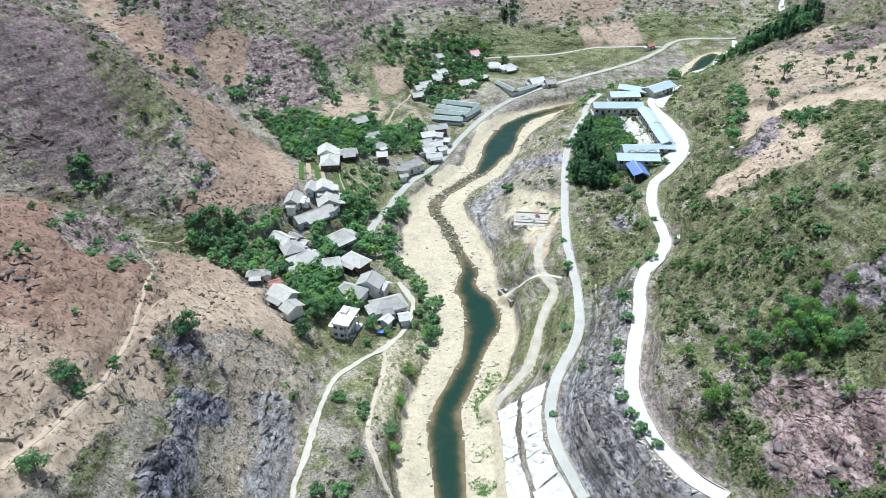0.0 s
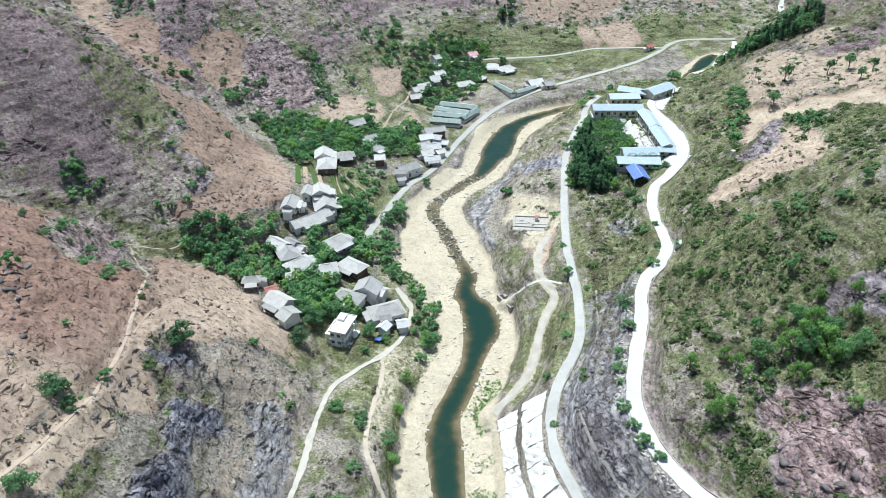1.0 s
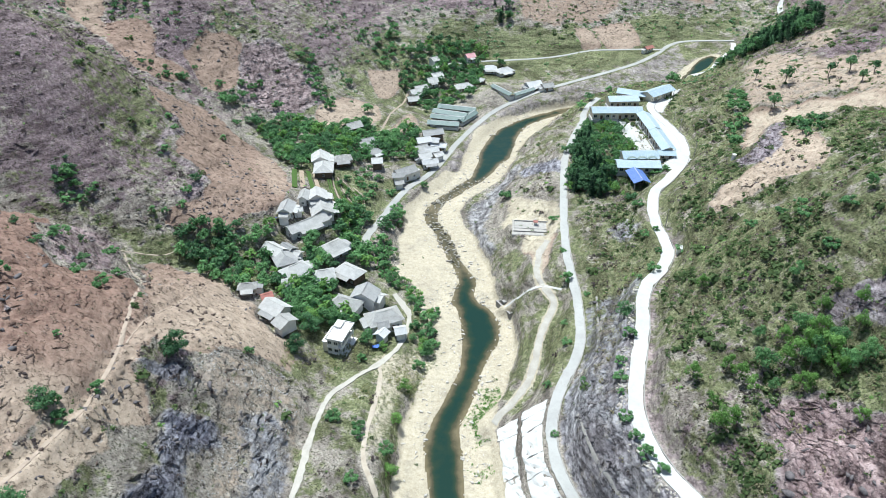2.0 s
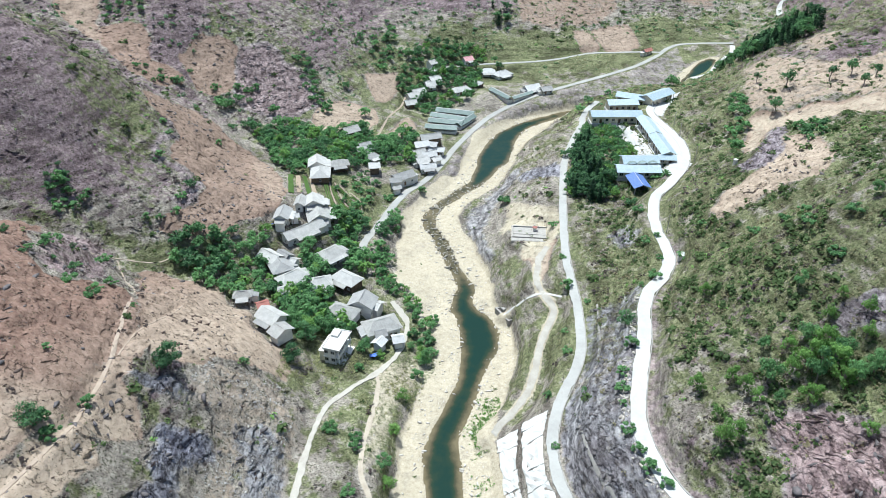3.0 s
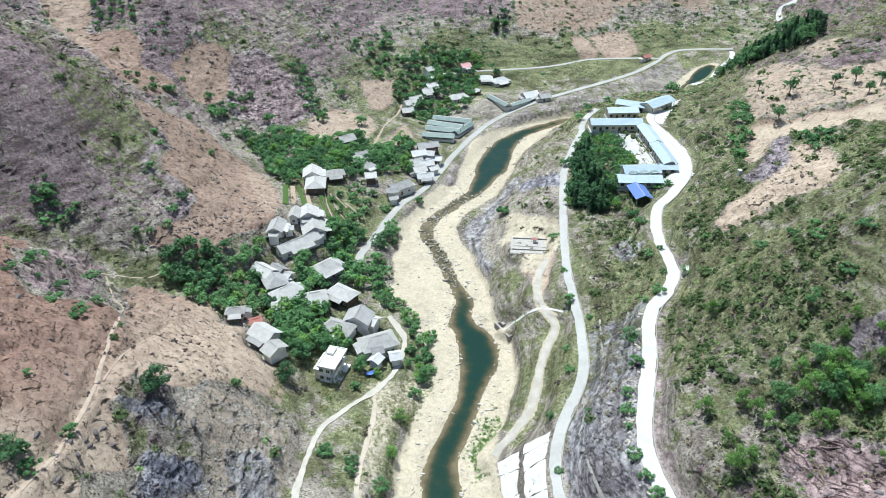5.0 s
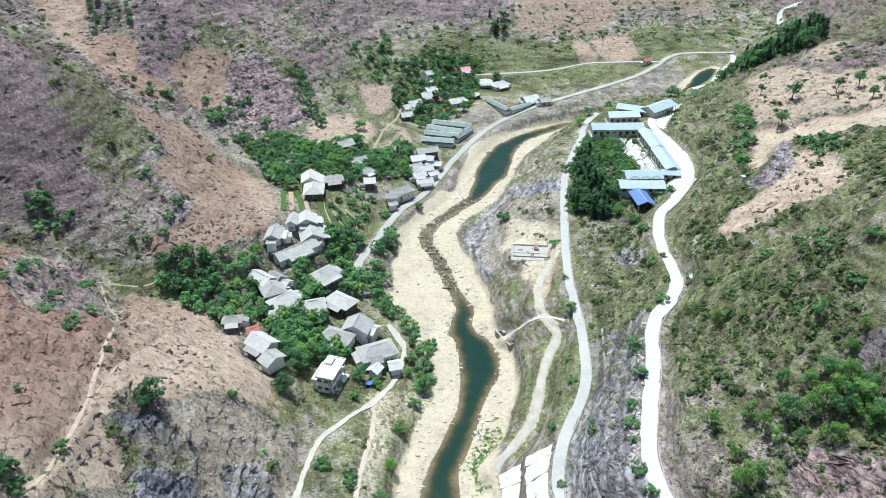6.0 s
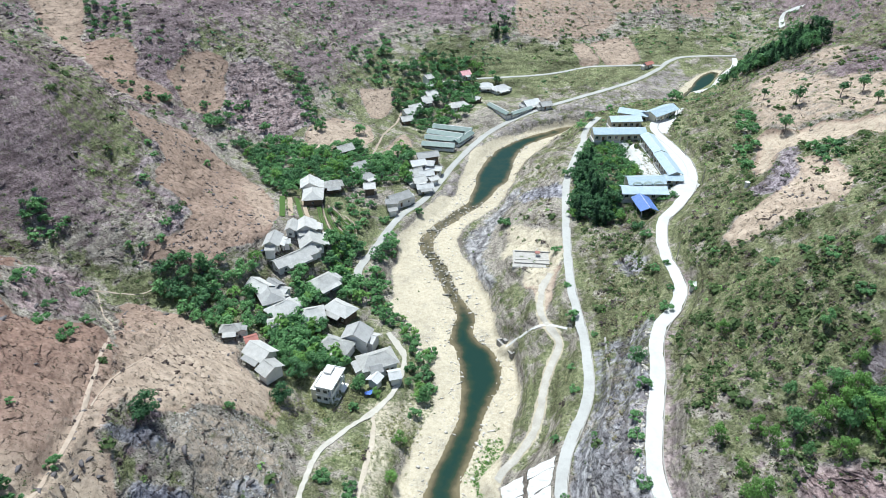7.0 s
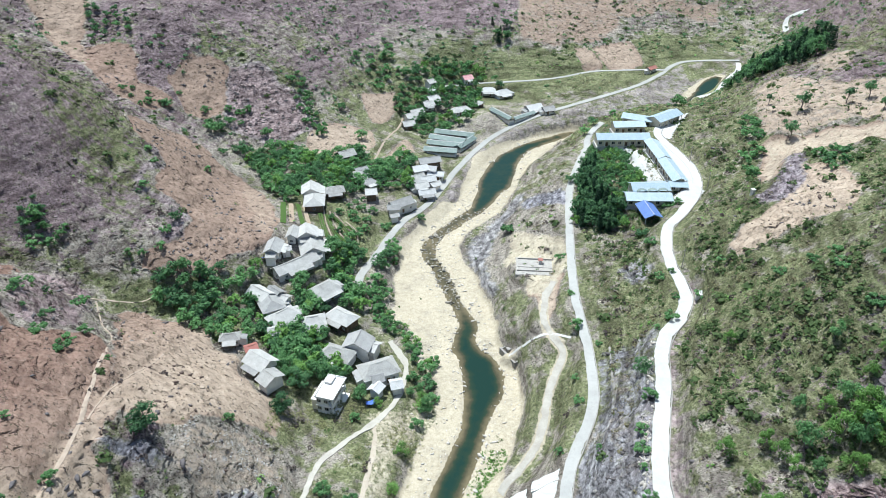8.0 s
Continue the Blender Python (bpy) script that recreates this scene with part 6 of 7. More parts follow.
# single trees and bushes: x, y, height
TREES_WEST = [
    (-66, 137, 9), (-79, 105, 6), (-76, 104, 5), (-75, 116, 4), (-74, 82, 6), (-103, 139, 5), (-113, 180, 5),
    (-93, 162, 4), (-45, 170, 8), (-30, 143, 4.5), (-23, 121, 4), (-13, 148, 6), (-11, 161, 6), (-14, 130, 7),
    (-23, 138, 4), (-4, 180, 7), (-7, 173, 5), (-26, 111, 5), (-23, 141, 4), (-32, 111, 4), (-78, 106, 4),
    (-4, 190, 6), (-2, 201, 5), (-15, 135, 5), (-24, 181, 6), (-43, 183, 9), (-23, 253, 7), (-20, 259, 6),
]
TREES_EAST = [
    (85.5, 133.1, 8), (82.0, 132.3, 7.5), (88.4, 129.5, 9), (86.5, 128.0, 9.5), (89.7, 124.5, 8.5), (77.3, 134.5, 6), (95.6, 130.4, 6.5), (90.8, 135.0, 5.5),
    (72.8, 160.4, 7), (60.9, 128.4, 8), (67.9, 127.1, 6.5), (70.1, 124.4, 8), (76.1, 126.8, 10), (80.7, 126.4, 8.5), (83.4, 127.0, 10.5),
    (84.5, 122.4, 11.5), (87.3, 123.0, 11.5), (81.2, 118.3, 8.5), (87.1, 117.9, 9), (89.2, 117.6, 8.5), (61.0, 110.5, 9), (62.0, 118.2, 5.5),
    (64.5, 113.0, 7.5), (88.7, 146.4, 6.5), (71.3, 121.0, 6), (76.3, 120.9, 5.2), (104.5, 159.1, 5), (108.9, 159.7, 5.5), (97.5, 164.2, 4.5),
    (98.3, 176.9, 4.5), (85.7, 104.5, 6), (98.0, 150.1, 4.5), (92.1, 117.5, 8), (79.7, 195.8, 4.5), (101.2, 173.8, 4.5), (94.3, 138.0, 5.2),
    (92.1, 179.7, 4), (94.1, 125.6, 6),
]
TREES_ROADSIDE = [
    (68.4, 187.2, 4.6), (54.9, 166.8, 6.1), (73.0, 197.3, 2.8), (53.3, 154.9, 4.8), (48.1, 143.2, 4.2), (46.4, 137.2, 4.1), (44.7, 122.9, 3.7),
    (45.7, 116.8, 3.8), (46.6, 111.3, 4.7), (49.2, 107.1, 3.6), (45.4, 131.7, 2.5), (45.2, 217.3, 2.7), (43.9, 199.9, 5.0), (49.2, 190.7, 2.4),
    (38.7, 167.0, 3.4), (39.8, 177.3, 2.9), (30.7, 150.2, 3.1), (39.9, 146.5, 2.3), (45.4, 241.2, 4.3), (63.1, 183.2, 2.7), (74.9, 232.3, 4.7),
    (75.4, 243.7, 5.3), (72.1, 210.3, 3.9), (76.1, 211.6, 2.9), (30.1, 131.4, 2.4), (29.6, 273.0, 5.2), (86.8, 203.0, 3.2), (128.8, 227.7, 3.5),
    (125.2, 236.8, 2.7),
]
TREES_CREST = [
    (-129.0, 220.7, 6.3), (-131.1, 218.8, 4.7), (-126.4, 219.1, 4.8), (-111.7, 274.1, 3.6), (-108.0, 268.2, 3.6), (-106.6, 252.4, 4.0), (-107.8, 249.1, 2.6),
    (-92.7, 240.0, 5.2), (-94.4, 234.2, 4.3), (-94.7, 227.4, 4.3), (-99.7, 224.2, 3.4), (-91.3, 156.2, 4.7), (-98.8, 161.1, 4.7), (-112.2, 175.2, 3.4),
    (-115.5, 188.1, 3.7), (-112.5, 169.8, 2.7), (-109.8, 200.7, 3.3), (-94.0, 171.2, 4.3), (-103.8, 222.3, 3.4), (-81.8, 157.5, 2.1), (-53.8, 152.7, 3.8),
    (-31.0, 143.3, 3.3), (-99.7, 299.5, 4.1), (-100.8, 327.2, 4.4), (-85.6, 125.2, 2.4), (-127.9, 360.3, 3.3),
]
TREES_FAR = [
    (-85, 351, 7), (-109, 341, 8), (-106, 345, 7), (-129, 346, 6), (-52, 390, 6), (29, 275, 6), 
    (139, 399, 9), (139, 404, 7), (48, 489, 8), (42, 490, 7),
    (-31, 455, 7), (-18, 445, 8), (-39, 364, 7), (-22, 284, 5), (-7, 293, 5), (84, 371, 6), (77, 359, 6),
    (98, 387, 5), (58, 277, 6), (60, 302, 6),
]
FIELD_TREES = [
    (150.7, 322.2, 6.2), (153.9, 301.2, 10.0), (142.4, 282.7, 10.0), (143.8, 292.1, 3.8), (171.5, 299.5, 8.3), (179.7, 299.0, 9.3), (173.1, 278.1, 7.0),
    (180.7, 283.4, 6.6), (156.7, 303.4, 3.6), (150.6, 279.6, 3.5), (177.2, 275.2, 3.2), (147.2, 310.7, 3.2), (191.4, 315.5, 3.4),
]
TREES = [(148, 315, 9), (153, 299, 10), (173, 300, 9), (179, 295, 9), (174, 278, 9), (144, 281, 10), (140, 283, 7), (137, 294, 7), (147, 273, 5), (195, 330, 7), (202, 300, 8), (186, 278, 8), (163, 330, 5)]
TREES = TREES_WEST + TREES_CREST + TREES_EAST + TREES_ROADSIDE + TREES_FAR

for x, y, hgt in TREES:
    if hgt <= 5:
        plant("bush", x, y, hgt * 0.85, "bushes on the slopes")
    elif x > 55 and y < 170:
        plant(rng.choice(("mid", "light", "light")), x, y, hgt, "trees on the eastern slope", 0.6)
    elif -25 < x < 0 and y < 180:
        plant("light", x, y, hgt * 0.8, "trees by the river")
    else:
        plant(rng.choice(("dark", "mid")), x, y, hgt, "trees of the valley")

for x, y, hgt in FIELD_TREES:
    plant("thin", x, y, hgt, "trees on the field")

# woods and groves: outlines on the plan, kinds, spacing, heights
VILLAGE_MIX = ("dark", "mid", "mid", "mid", "light")
VILLAGE_GROVES = [
    ([(-43, 256), (-37, 259), (-30, 259), (-31, 248), (-27, 226), (-34, 224), (-37, 237), (-43, 243)], VILLAGE_MIX, 2.8, (5, 8), "trees of the village"),
    ([(-27, 244), (-19, 241), (-19, 230), (-13, 217), (-17, 213), (-24, 224)], ("mid", "light", "bush"), 2.7, (3, 6), "trees of the village"),
    ([(-58, 205), (-50, 212), (-38, 208), (-38, 202), (-28, 196), (-28, 189), (-39, 186), (-43, 188), (-49, 182), (-52, 193)], VILLAGE_MIX, 2.7, (5, 8.5), "trees of the village"),
    ([(-80, 224), (-63, 235), (-66, 225), (-61, 216), (-56, 204), (-62, 195), (-82, 203)], VILLAGE_MIX, 3.5, (4.5, 7.5), "trees of the village"),
]
LANE_GROVES = [
    ([(-95, 219), (-81, 225), (-77, 212), (-89, 205)], ("dark", "dark", "mid"), 3.2, (6, 8.5), "trees of the village"),
    ([(-50, 232), (-44, 232), (-40, 219), (-46, 214), (-51, 221)], VILLAGE_MIX, 2.8, (4.5, 7), "trees of the village"),
    ([(-47, 287), (-33, 303), (-26, 295), (-27, 281), (-33, 262), (-40, 265)], ("mid", "bush", "bush"), 4.6, (2.5, 5), "trees of the garden terraces"),
    ([(-14, 224), (-7, 211), (-2, 201), (-2, 180), (-9, 180), (-12, 201)], ("bush", "mid", "light"), 2.9, (3, 5), "bushes on the river bank"),
    ([(-24, 274), (-17, 270), (-15, 261), (-21, 249)], ("mid", "bush"), 2.9, (3, 5.5), "bushes on the river bank"),
    ([(-20, 180), (-12, 180), (-20, 168), (-27, 172)], ("bush", "light"), 4.0, (2, 4), "bushes on the river bank"),
    ([(55, 263), (74, 342), (88, 326), (86, 284), (75, 268), (72, 253)], ("dark", "mid", "light", "mid", "mid"), 2.8, (3.5, 6), "trees of the school garden"),
    ([(55, 262), (68, 318), (74, 318), (68, 290), (72, 262), (66, 252)], ("pine", "dark"), 2.3, (6, 8.5), "trees of the school garden"),
]
SLOPE_GROVES = [
    ([(-120, 173), (-115, 178), (-109, 201), (-98, 175), (-103, 162), (-112, 163)], ("bush", "dark", "dark"), 5.5, (2, 4.5), "bushes along the gully"),
    ([(141, 318), (137, 297), (128, 276), (117, 252), (122, 271), (134, 310)], ("mid", "bush"), 3.6, (3, 6), "bushes beside the field"),
    ([(137, 254), (143, 249), (134, 230), (128, 230)], ("dark", "bush"), 3.6, (3, 6), "bushes beside the field"),
    ([(-134, 220), (-131, 226), (-121, 222), (-122, 213), (-130, 211)], ("bush", "dark"), 2.8, (2.5, 4.5), "dark bushes in a hollow"),
    ([(87, 271), (95, 266), (94, 260), (86, 264)], ("bush",), 2.2, (2, 3), "hedge beside the school"),
]
UPPER_GROVES = [
    ([(-98, 335), (-87, 337), (-77, 344), (-55, 338), (-37, 355), (-34, 337), (-24, 340), (-13, 350), (-11, 317), (-22, 315), (-37, 308), (-47, 296), (-51, 308), (-60, 313), (-62, 291), (-76, 302), (-84, 319)], ("dark", "dark", "mid", "light", "mid", "bush"), 3.4, (4.5, 8.5), "trees of the upper village"),
    ([(-25, 419), (-8, 464), (25, 470), (32, 445), (19, 403), (5, 391), (-8, 379)], ("dark", "dark", "mid", "light", "mid", "bush"), 4.2, (4, 9), "trees of the upper village"),
    ([(6, 462), (33, 466), (44, 448), (28, 441), (13, 444)], ("mid", "light", "dark"), 5.0, (4, 7), "trees of the upper village"),
]
FAR_GROVES = [
    ([(-80, 395), (-75, 406), (-58, 361), (-61, 354)], ("dark", "mid", "bush"), 4.0, (3, 6), "trees on the far slope"),
    ([(-52, 442), (-32, 473), (-18, 445), (-34, 426)], ("dark", "mid", "bush"), 5.5, (3, 7), "trees on the far slope"),
    ([(39, 501), (53, 505), (50, 484), (40, 485)], ("dark", "pine"), 5.0, (5, 9), "trees on the far slope"),
    ([(-184, 405), (-160, 403), (-156, 384), (-177, 383)], ("dark", "mid"), 4.5, (3, 6), "trees on the far slope"),
    ([(-117, 357), (-98, 370), (-93, 356), (-108, 341)], ("dark", "bush"), 5.0, (3, 6), "trees on the far slope"),
    ([(-150, 345), (-138, 352), (-128, 345), (-135, 335)], ("dark", "bush"), 4.5, (2, 5), "trees on the far slope"),
    ([(165, 408), (207, 472), (216, 440), (213, 400), (201, 378), (191, 386), (178, 386), (172, 388)], ("dark", "mid", "pine"), 4.0, (4, 8), "trees on the far slope"),
    ([(204, 463), (224, 449), (217, 405), (204, 377), (185, 377), (176, 388)], ("pine", "pine", "dark", "mid"), 4.0, (6, 12), "conifers on the ridge"),
]
GROVES = VILLAGE_GROVES + LANE_GROVES + SLOPE_GROVES + UPPER_GROVES + FAR_GROVES


def clear_of_buildings(x, y, gap):
    for h in HOUSES + SCHOOL + SHEDS:
        a = math.radians(h[2])
        u, v = (x - h[0]) * math.cos(a) + (y - h[1]) * math.sin(a), -(x - h[0]) * math.sin(a) + (y - h[1]) * math.cos(a)
        if abs(u) < h[3] / 2 + gap and abs(v) < h[4] / 2 + gap:
            return False
    return math.hypot(x - WHITE_HOUSE[0], y - WHITE_HOUSE[1]) > 7 + gap


def on_road(x, y, gap=1.0):
    for name, line in LINES.items():
        if np.hypot(line[:, 0] - x, line[:, 1] - y).min() < PATHS[name][1] / 2 + gap:
            return True
    return False


def wood(trees, label):
    """Many far trees in one mesh: trunks, limbs and sprays of leaves."""
    stuff, co, faces, slot, base = [], [], [], [], 0
    for kind, m in trees:
        for ob in rng.choice(FAR_KINDS[kind]).children:
            me = ob.data
            v = np.empty(len(me.vertices) * 3, np.float32)
            me.vertices.foreach_get("co", v)
            v = v.reshape(-1, 3) @ np.array(m.to_3x3()).T + np.array(m.translation)
            if me.materials[0] not in stuff:
                stuff.append(me.materials[0])
            for f in me.polygons:
                faces.append([k + base for k in f.vertices])
                slot.append(stuff.index(me.materials[0]))
            co.append(v)
            base += len(v)
    me = bpy.data.meshes.new("trees")
    me.from_pydata(np.vstack(co).tolist(), [], faces)
    for s in stuff:
        me.materials.append(s)
    me.polygons.foreach_set("material_index", slot)
    return tagged(new("trees", me), label, "trees", kind="stuff")


WOOD_LABELS = {"trees of the school garden": "dense garden trees beside the school", "trees of the upper village": "dense green trees round the upper village houses", "trees on the far slope": "loose dark green trees on a far dry slope", "conifers on the ridge": "stand of tall dark conifers on the ridge"}
for outline, kinds, spacing, (lo, hi), group in GROVES:
    xs, ys = [p[0] for p in outline], [p[1] for p in outline]
    taken, joined = [], []
    area = (max(xs) - min(xs)) * (max(ys) - min(ys))
    for _ in range(int(area / spacing ** 2 * 4)):
        x, y = rng.uniform(min(xs), max(xs)), rng.uniform(min(ys), max(ys))
        if not inside(outline, np.array([x]), np.array([y]))[0] or on_road(x, y, 1.2) or not clear_of_buildings(x, y, 0.3):
            continue
        if any((x - a) ** 2 + (y - b) ** 2 < spacing ** 2 for a, b in taken):
            continue
        taken.append((x, y))
        kind, height = rng.choice(kinds), rng.uniform(lo, hi)
        if group in WOOD_LABELS:
            joined.append((kind, pose(x, y, float(ground(x, y)) - 0.1, 0, 0, rng.uniform(0, 360)) @ Matrix.Diagonal((height, height, height, 1))))
        else:
            plant(kind, x, y, height, group)
    if joined:
        wood(joined, WOOD_LABELS[group])


def drop_unused():
    for kinds in (NEAR_KINDS, FAR_KINDS):
        for protos in kinds.values():
            for ob in protos:
                if ob.name not in USED:
                    for o in (*ob.children_recursive, ob):
                        bpy.data.objects.remove(o)


drop_unused()


def scatter(name, material, label, category, count, size, density, leaves, seed, spread=1.0, flatness=0.7, area=(-215, 255, 78, 598)):
    """Many small clumps on the slopes, in one mesh."""
    rs = np.random.RandomState(seed)
    x, y = rs.uniform(*area[:2], count * 6), area[2] + (area[3] - area[2]) * rs.uniform(0, 1, count * 6) ** 1.25
    keep = rs.uniform(size=len(x)) < density(x, y)
    keep &= ground(x, y, FLAT) < 0.35
    x, y = x[keep][:count], y[keep][:count]
    n = len(x)
    z = ground(x, y)
    scale = size * np.exp(np.clip(rs.normal(0, 0.4, n), -0.9, 0.65))
    base = np.stack([x, y, z], 1)
    d = rs.normal(size=(n, leaves, 3))
    d[..., 2] = np.abs(d[..., 2])
    d /= np.linalg.norm(d, axis=2)[..., None]
    pts = base[:, None] + d * scale[:, None, None] * rs.uniform(0.4, 1.0, (n, leaves, 1)) * np.array([spread, spread, flatness])
    nrm = (d + np.array([0, 0, 0.7])).reshape(-1, 3)
    co, faces = leaf_cloud(pts.reshape(-1, 3), nrm, 1.0, rs)
    co = co.reshape(n, leaves, 4, 3)
    mid = pts[:, :, None]
    co = mid + (co - mid) * scale[:, None, None, None] * 0.3
    ob = new(name, mesh_from(name, co.reshape(-1, 3), faces, material))
    return tagged(ob, label, category, kind="stuff")


def at(k, x, y):
    return ground(x, y, COVER[..., k])


def patches(x, y, size, seed, lo=-0.1, hi=0.35):
    return smooth(lo, hi, fbm(x, y, size, 4, seed))


def open_ground(x, y):
    return (1 - at(0, x, y) * 0.93) * (1 - at(3, x, y)) * (1 - 0.8 * at(2, x, y))


def shrub_density(x, y):
    east = smooth(45, 75, x)
    return open_ground(x, y) * (0.25 + 0.75 * patches(x, y, 22, 81)) * (0.2 + 0.8 * east) * smooth(3, 12, ground(x, y) - water_level(y))


def dry_density(x, y):
    return open_ground(x, y) * (0.1 + 0.8 * patches(x, y, 18, 83)) * (0.45 + 0.4 * smooth(-40, -90, x)) * smooth(4, 14, ground(x, y) - water_level(y))


def bank_density(x, y):
    low = smooth(16, 4, ground(x, y) - water_level(y))
    return low * (1 - 0.94 * at(3, x, y)) * (0.08 + 0.7 * patches(x, y, 9, 85))


def soil_density(x, y):
    return at(0, x, y) * 0.25 * patches(x, y, 12, 87)


def hill_density(x, y):
    """Thickets on the eastern hill, with clear grass between."""
    return open_ground(x, y) * smooth(48, 62, x) * smooth(-0.2, 0.08, fbm(x, y, 13, 4, 82)) * smooth(330, 230, y)


scatter("shrubs", LEAF_SHRUB, "scattered green shrubs over the dry slopes", "shrubs", 8600, 0.68, shrub_density, 14, 101)
scatter("shrubs", LEAF_SHRUB, "leafy green thickets on the grassy eastern hill", "shrubs", 7000, 1.15, hill_density, 18, 111)
scatter("shrubs", LEAF_LIGHT, "scattered fresh green shrubs on the slopes", "shrubs", 3000, 0.8, lambda x, y: shrub_density(x, y) * patches(x, y, 30, 91), 15, 102)
scatter("shrubs", LEAF_SHRUB, "larger dark shrubs standing out of the dry slopes", "shrubs", 1500, 1.5, lambda x, y: open_ground(x, y) * (0.15 + 0.85 * patches(x, y, 16, 92)) * (0.3 + 0.7 * smooth(50, 70, x)) * smooth(6, 14, ground(x, y) - water_level(y)), 26, 112)
scatter("grass", LEAF_STRAW, "tall straw-coloured grass tufts over the eastern slopes", "grass", 9000, 0.75, lambda x, y: open_ground(x, y) * (0.3 + 0.7 * patches(x, y, 12, 94)) * smooth(28, 50, x) * smooth(3, 10, ground(x, y) - water_level(y)), 8, 113, area=(28, 255, 78, 460))
scatter("brush", LEAF_DRY, "dry purple-brown brush over the hillsides", "brush", 9000, 0.85, dry_density, 10, 103)
scatter("shrubs", LEAF_SHRUB, "low green growth along the river banks", "shrubs", 3500, 0.6, bank_density, 10, 104)
scatter("brush", LEAF_DRY, "sparse dry tufts on bare soil", "brush", 1000, 0.5, soil_density, 9, 105)
scatter("bushes", LEAF_DARK, "dark scattered bushes on the far slopes", "bushes", 2200, 1.25, lambda x, y: open_ground(x, y) * patches(x, y, 34, 89) * smooth(300, 400, y) * smooth(10, 22, ground(x, y)), 16, 106)
scatter("weeds", LEAF_LIGHT, "light green weeds along the gravel", "weeds", 900, 0.5, lambda x, y: at(3, x, y) * patches(x, y, 11, 99, 0.1, 0.3) * 0.6 * smooth(0.6, 1.2, ground(x, y) - water_level(y)), 12, 107)

scatter("weeds", LEAF_WEED, "yellowish green weeds below the village", "weeds", 1500, 0.4, lambda x, y: (x > -48) * (x < -4) * smooth(150, 160, y) * smooth(186, 178, y) * (1 - at(3, x, y)) * patches(x, y, 7, 98, -0.2, 0.2) * 0.9, 12, 108, area=(-48, -4, 148, 190))

scatter("weeds", LEAF_LIGHT, "yellow-green weeds on the gravel by the pool", "weeds", 420, 0.45, lambda x, y: at(3, x, y) * patches(x, y, 6, 96, -0.1, 0.25) * smooth(0.2, 0.6, ground(x, y) - water_level(y)), 10, 109, area=(5, 19, 118, 172))


def stones(name, material, label, count, size, density, seed, flat=0.6, sink=0.25, area=(-160, 120, 80, 420), made=0.2):
    """Broken stones lying on the ground, in one mesh."""
    rs = np.random.RandomState(seed)
    x, y = rs.uniform(*area[:2], count * 8), rs.uniform(*area[2:], count * 8)
    keep = (rs.uniform(size=len(x)) < density(x, y)) & (ground(x, y, FLAT) < made)
    x, y = x[keep][:count], y[keep][:count]
    n = len(x)
    ico = bmesh.new()
    bmesh.ops.create_icosphere(ico, subdivisions=1, radius=1.0)
    v = np.array([p.co[:] for p in ico.verts])
    f = np.array([[q.index for q in t.verts] for t in ico.faces])
    ico.free()
    s = size * np.exp(np.clip(rs.normal(0, 0.45, n), -1, 0.8))
    shape = v[None] * (1 + 0.42 * np.clip(rs.normal(size=(n, len(v), 1)), -1.4, 1.4)) * np.stack([rs.uniform(0.8, 2.2, n), rs.uniform(0.5, 1.0, n), np.full(n, flat)], 1)[:, None]
    t = rs.uniform(0, math.tau, n)
    c, sn = np.cos(t)[:, None], np.sin(t)[:, None]
    co = np.stack([shape[..., 0] * c - shape[..., 1] * sn, shape[..., 0] * sn + shape[..., 1] * c, shape[..., 2]], -1) * s[:, None, None]
    co += np.stack([x, y, ground(x, y) + s * flat * (0.5 - sink)], 1)[:, None]
    faces = (f[None] + (np.arange(n) * len(v))[:, None, None]).reshape(-1, 3)
    return tagged(new(name, mesh_from(name, co.reshape(-1, 3), faces, material)), label, "stones", kind="stuff")


stones("stones", COBBLE, "pale boulders and cobbles on the gravel bars", 1600, 0.17, lambda x, y: at(3, x, y) * (0.1 + 0.8 * patches(x, y, 10, 93)), 201)
stones("stones", ROCKFACE, "dark broken rock on the bare hillside", 2600, 0.42, lambda x, y: (at(0, x, y) * 0.5 * patches(x, y, 14, 95) + at(2, x, y) * 0.6) * smooth(12, 25, ground(x, y)), 202, 0.5, 0.4)
CLOD = soft("dark_earth_clods", (0.075, 0.055, 0.048), (0.19, 0.14, 0.115), 1.2, 0.95, 0.6, 0.08)
stones("clods", CLOD, "dark clods and broken ledges on bare soil", 1700, 0.28, lambda x, y: at(0, x, y) * (0.08 + 0.9 * patches(x, y, 9, 97)) * smooth(12, 25, ground(x, y)), 203, 0.55, 0.35)



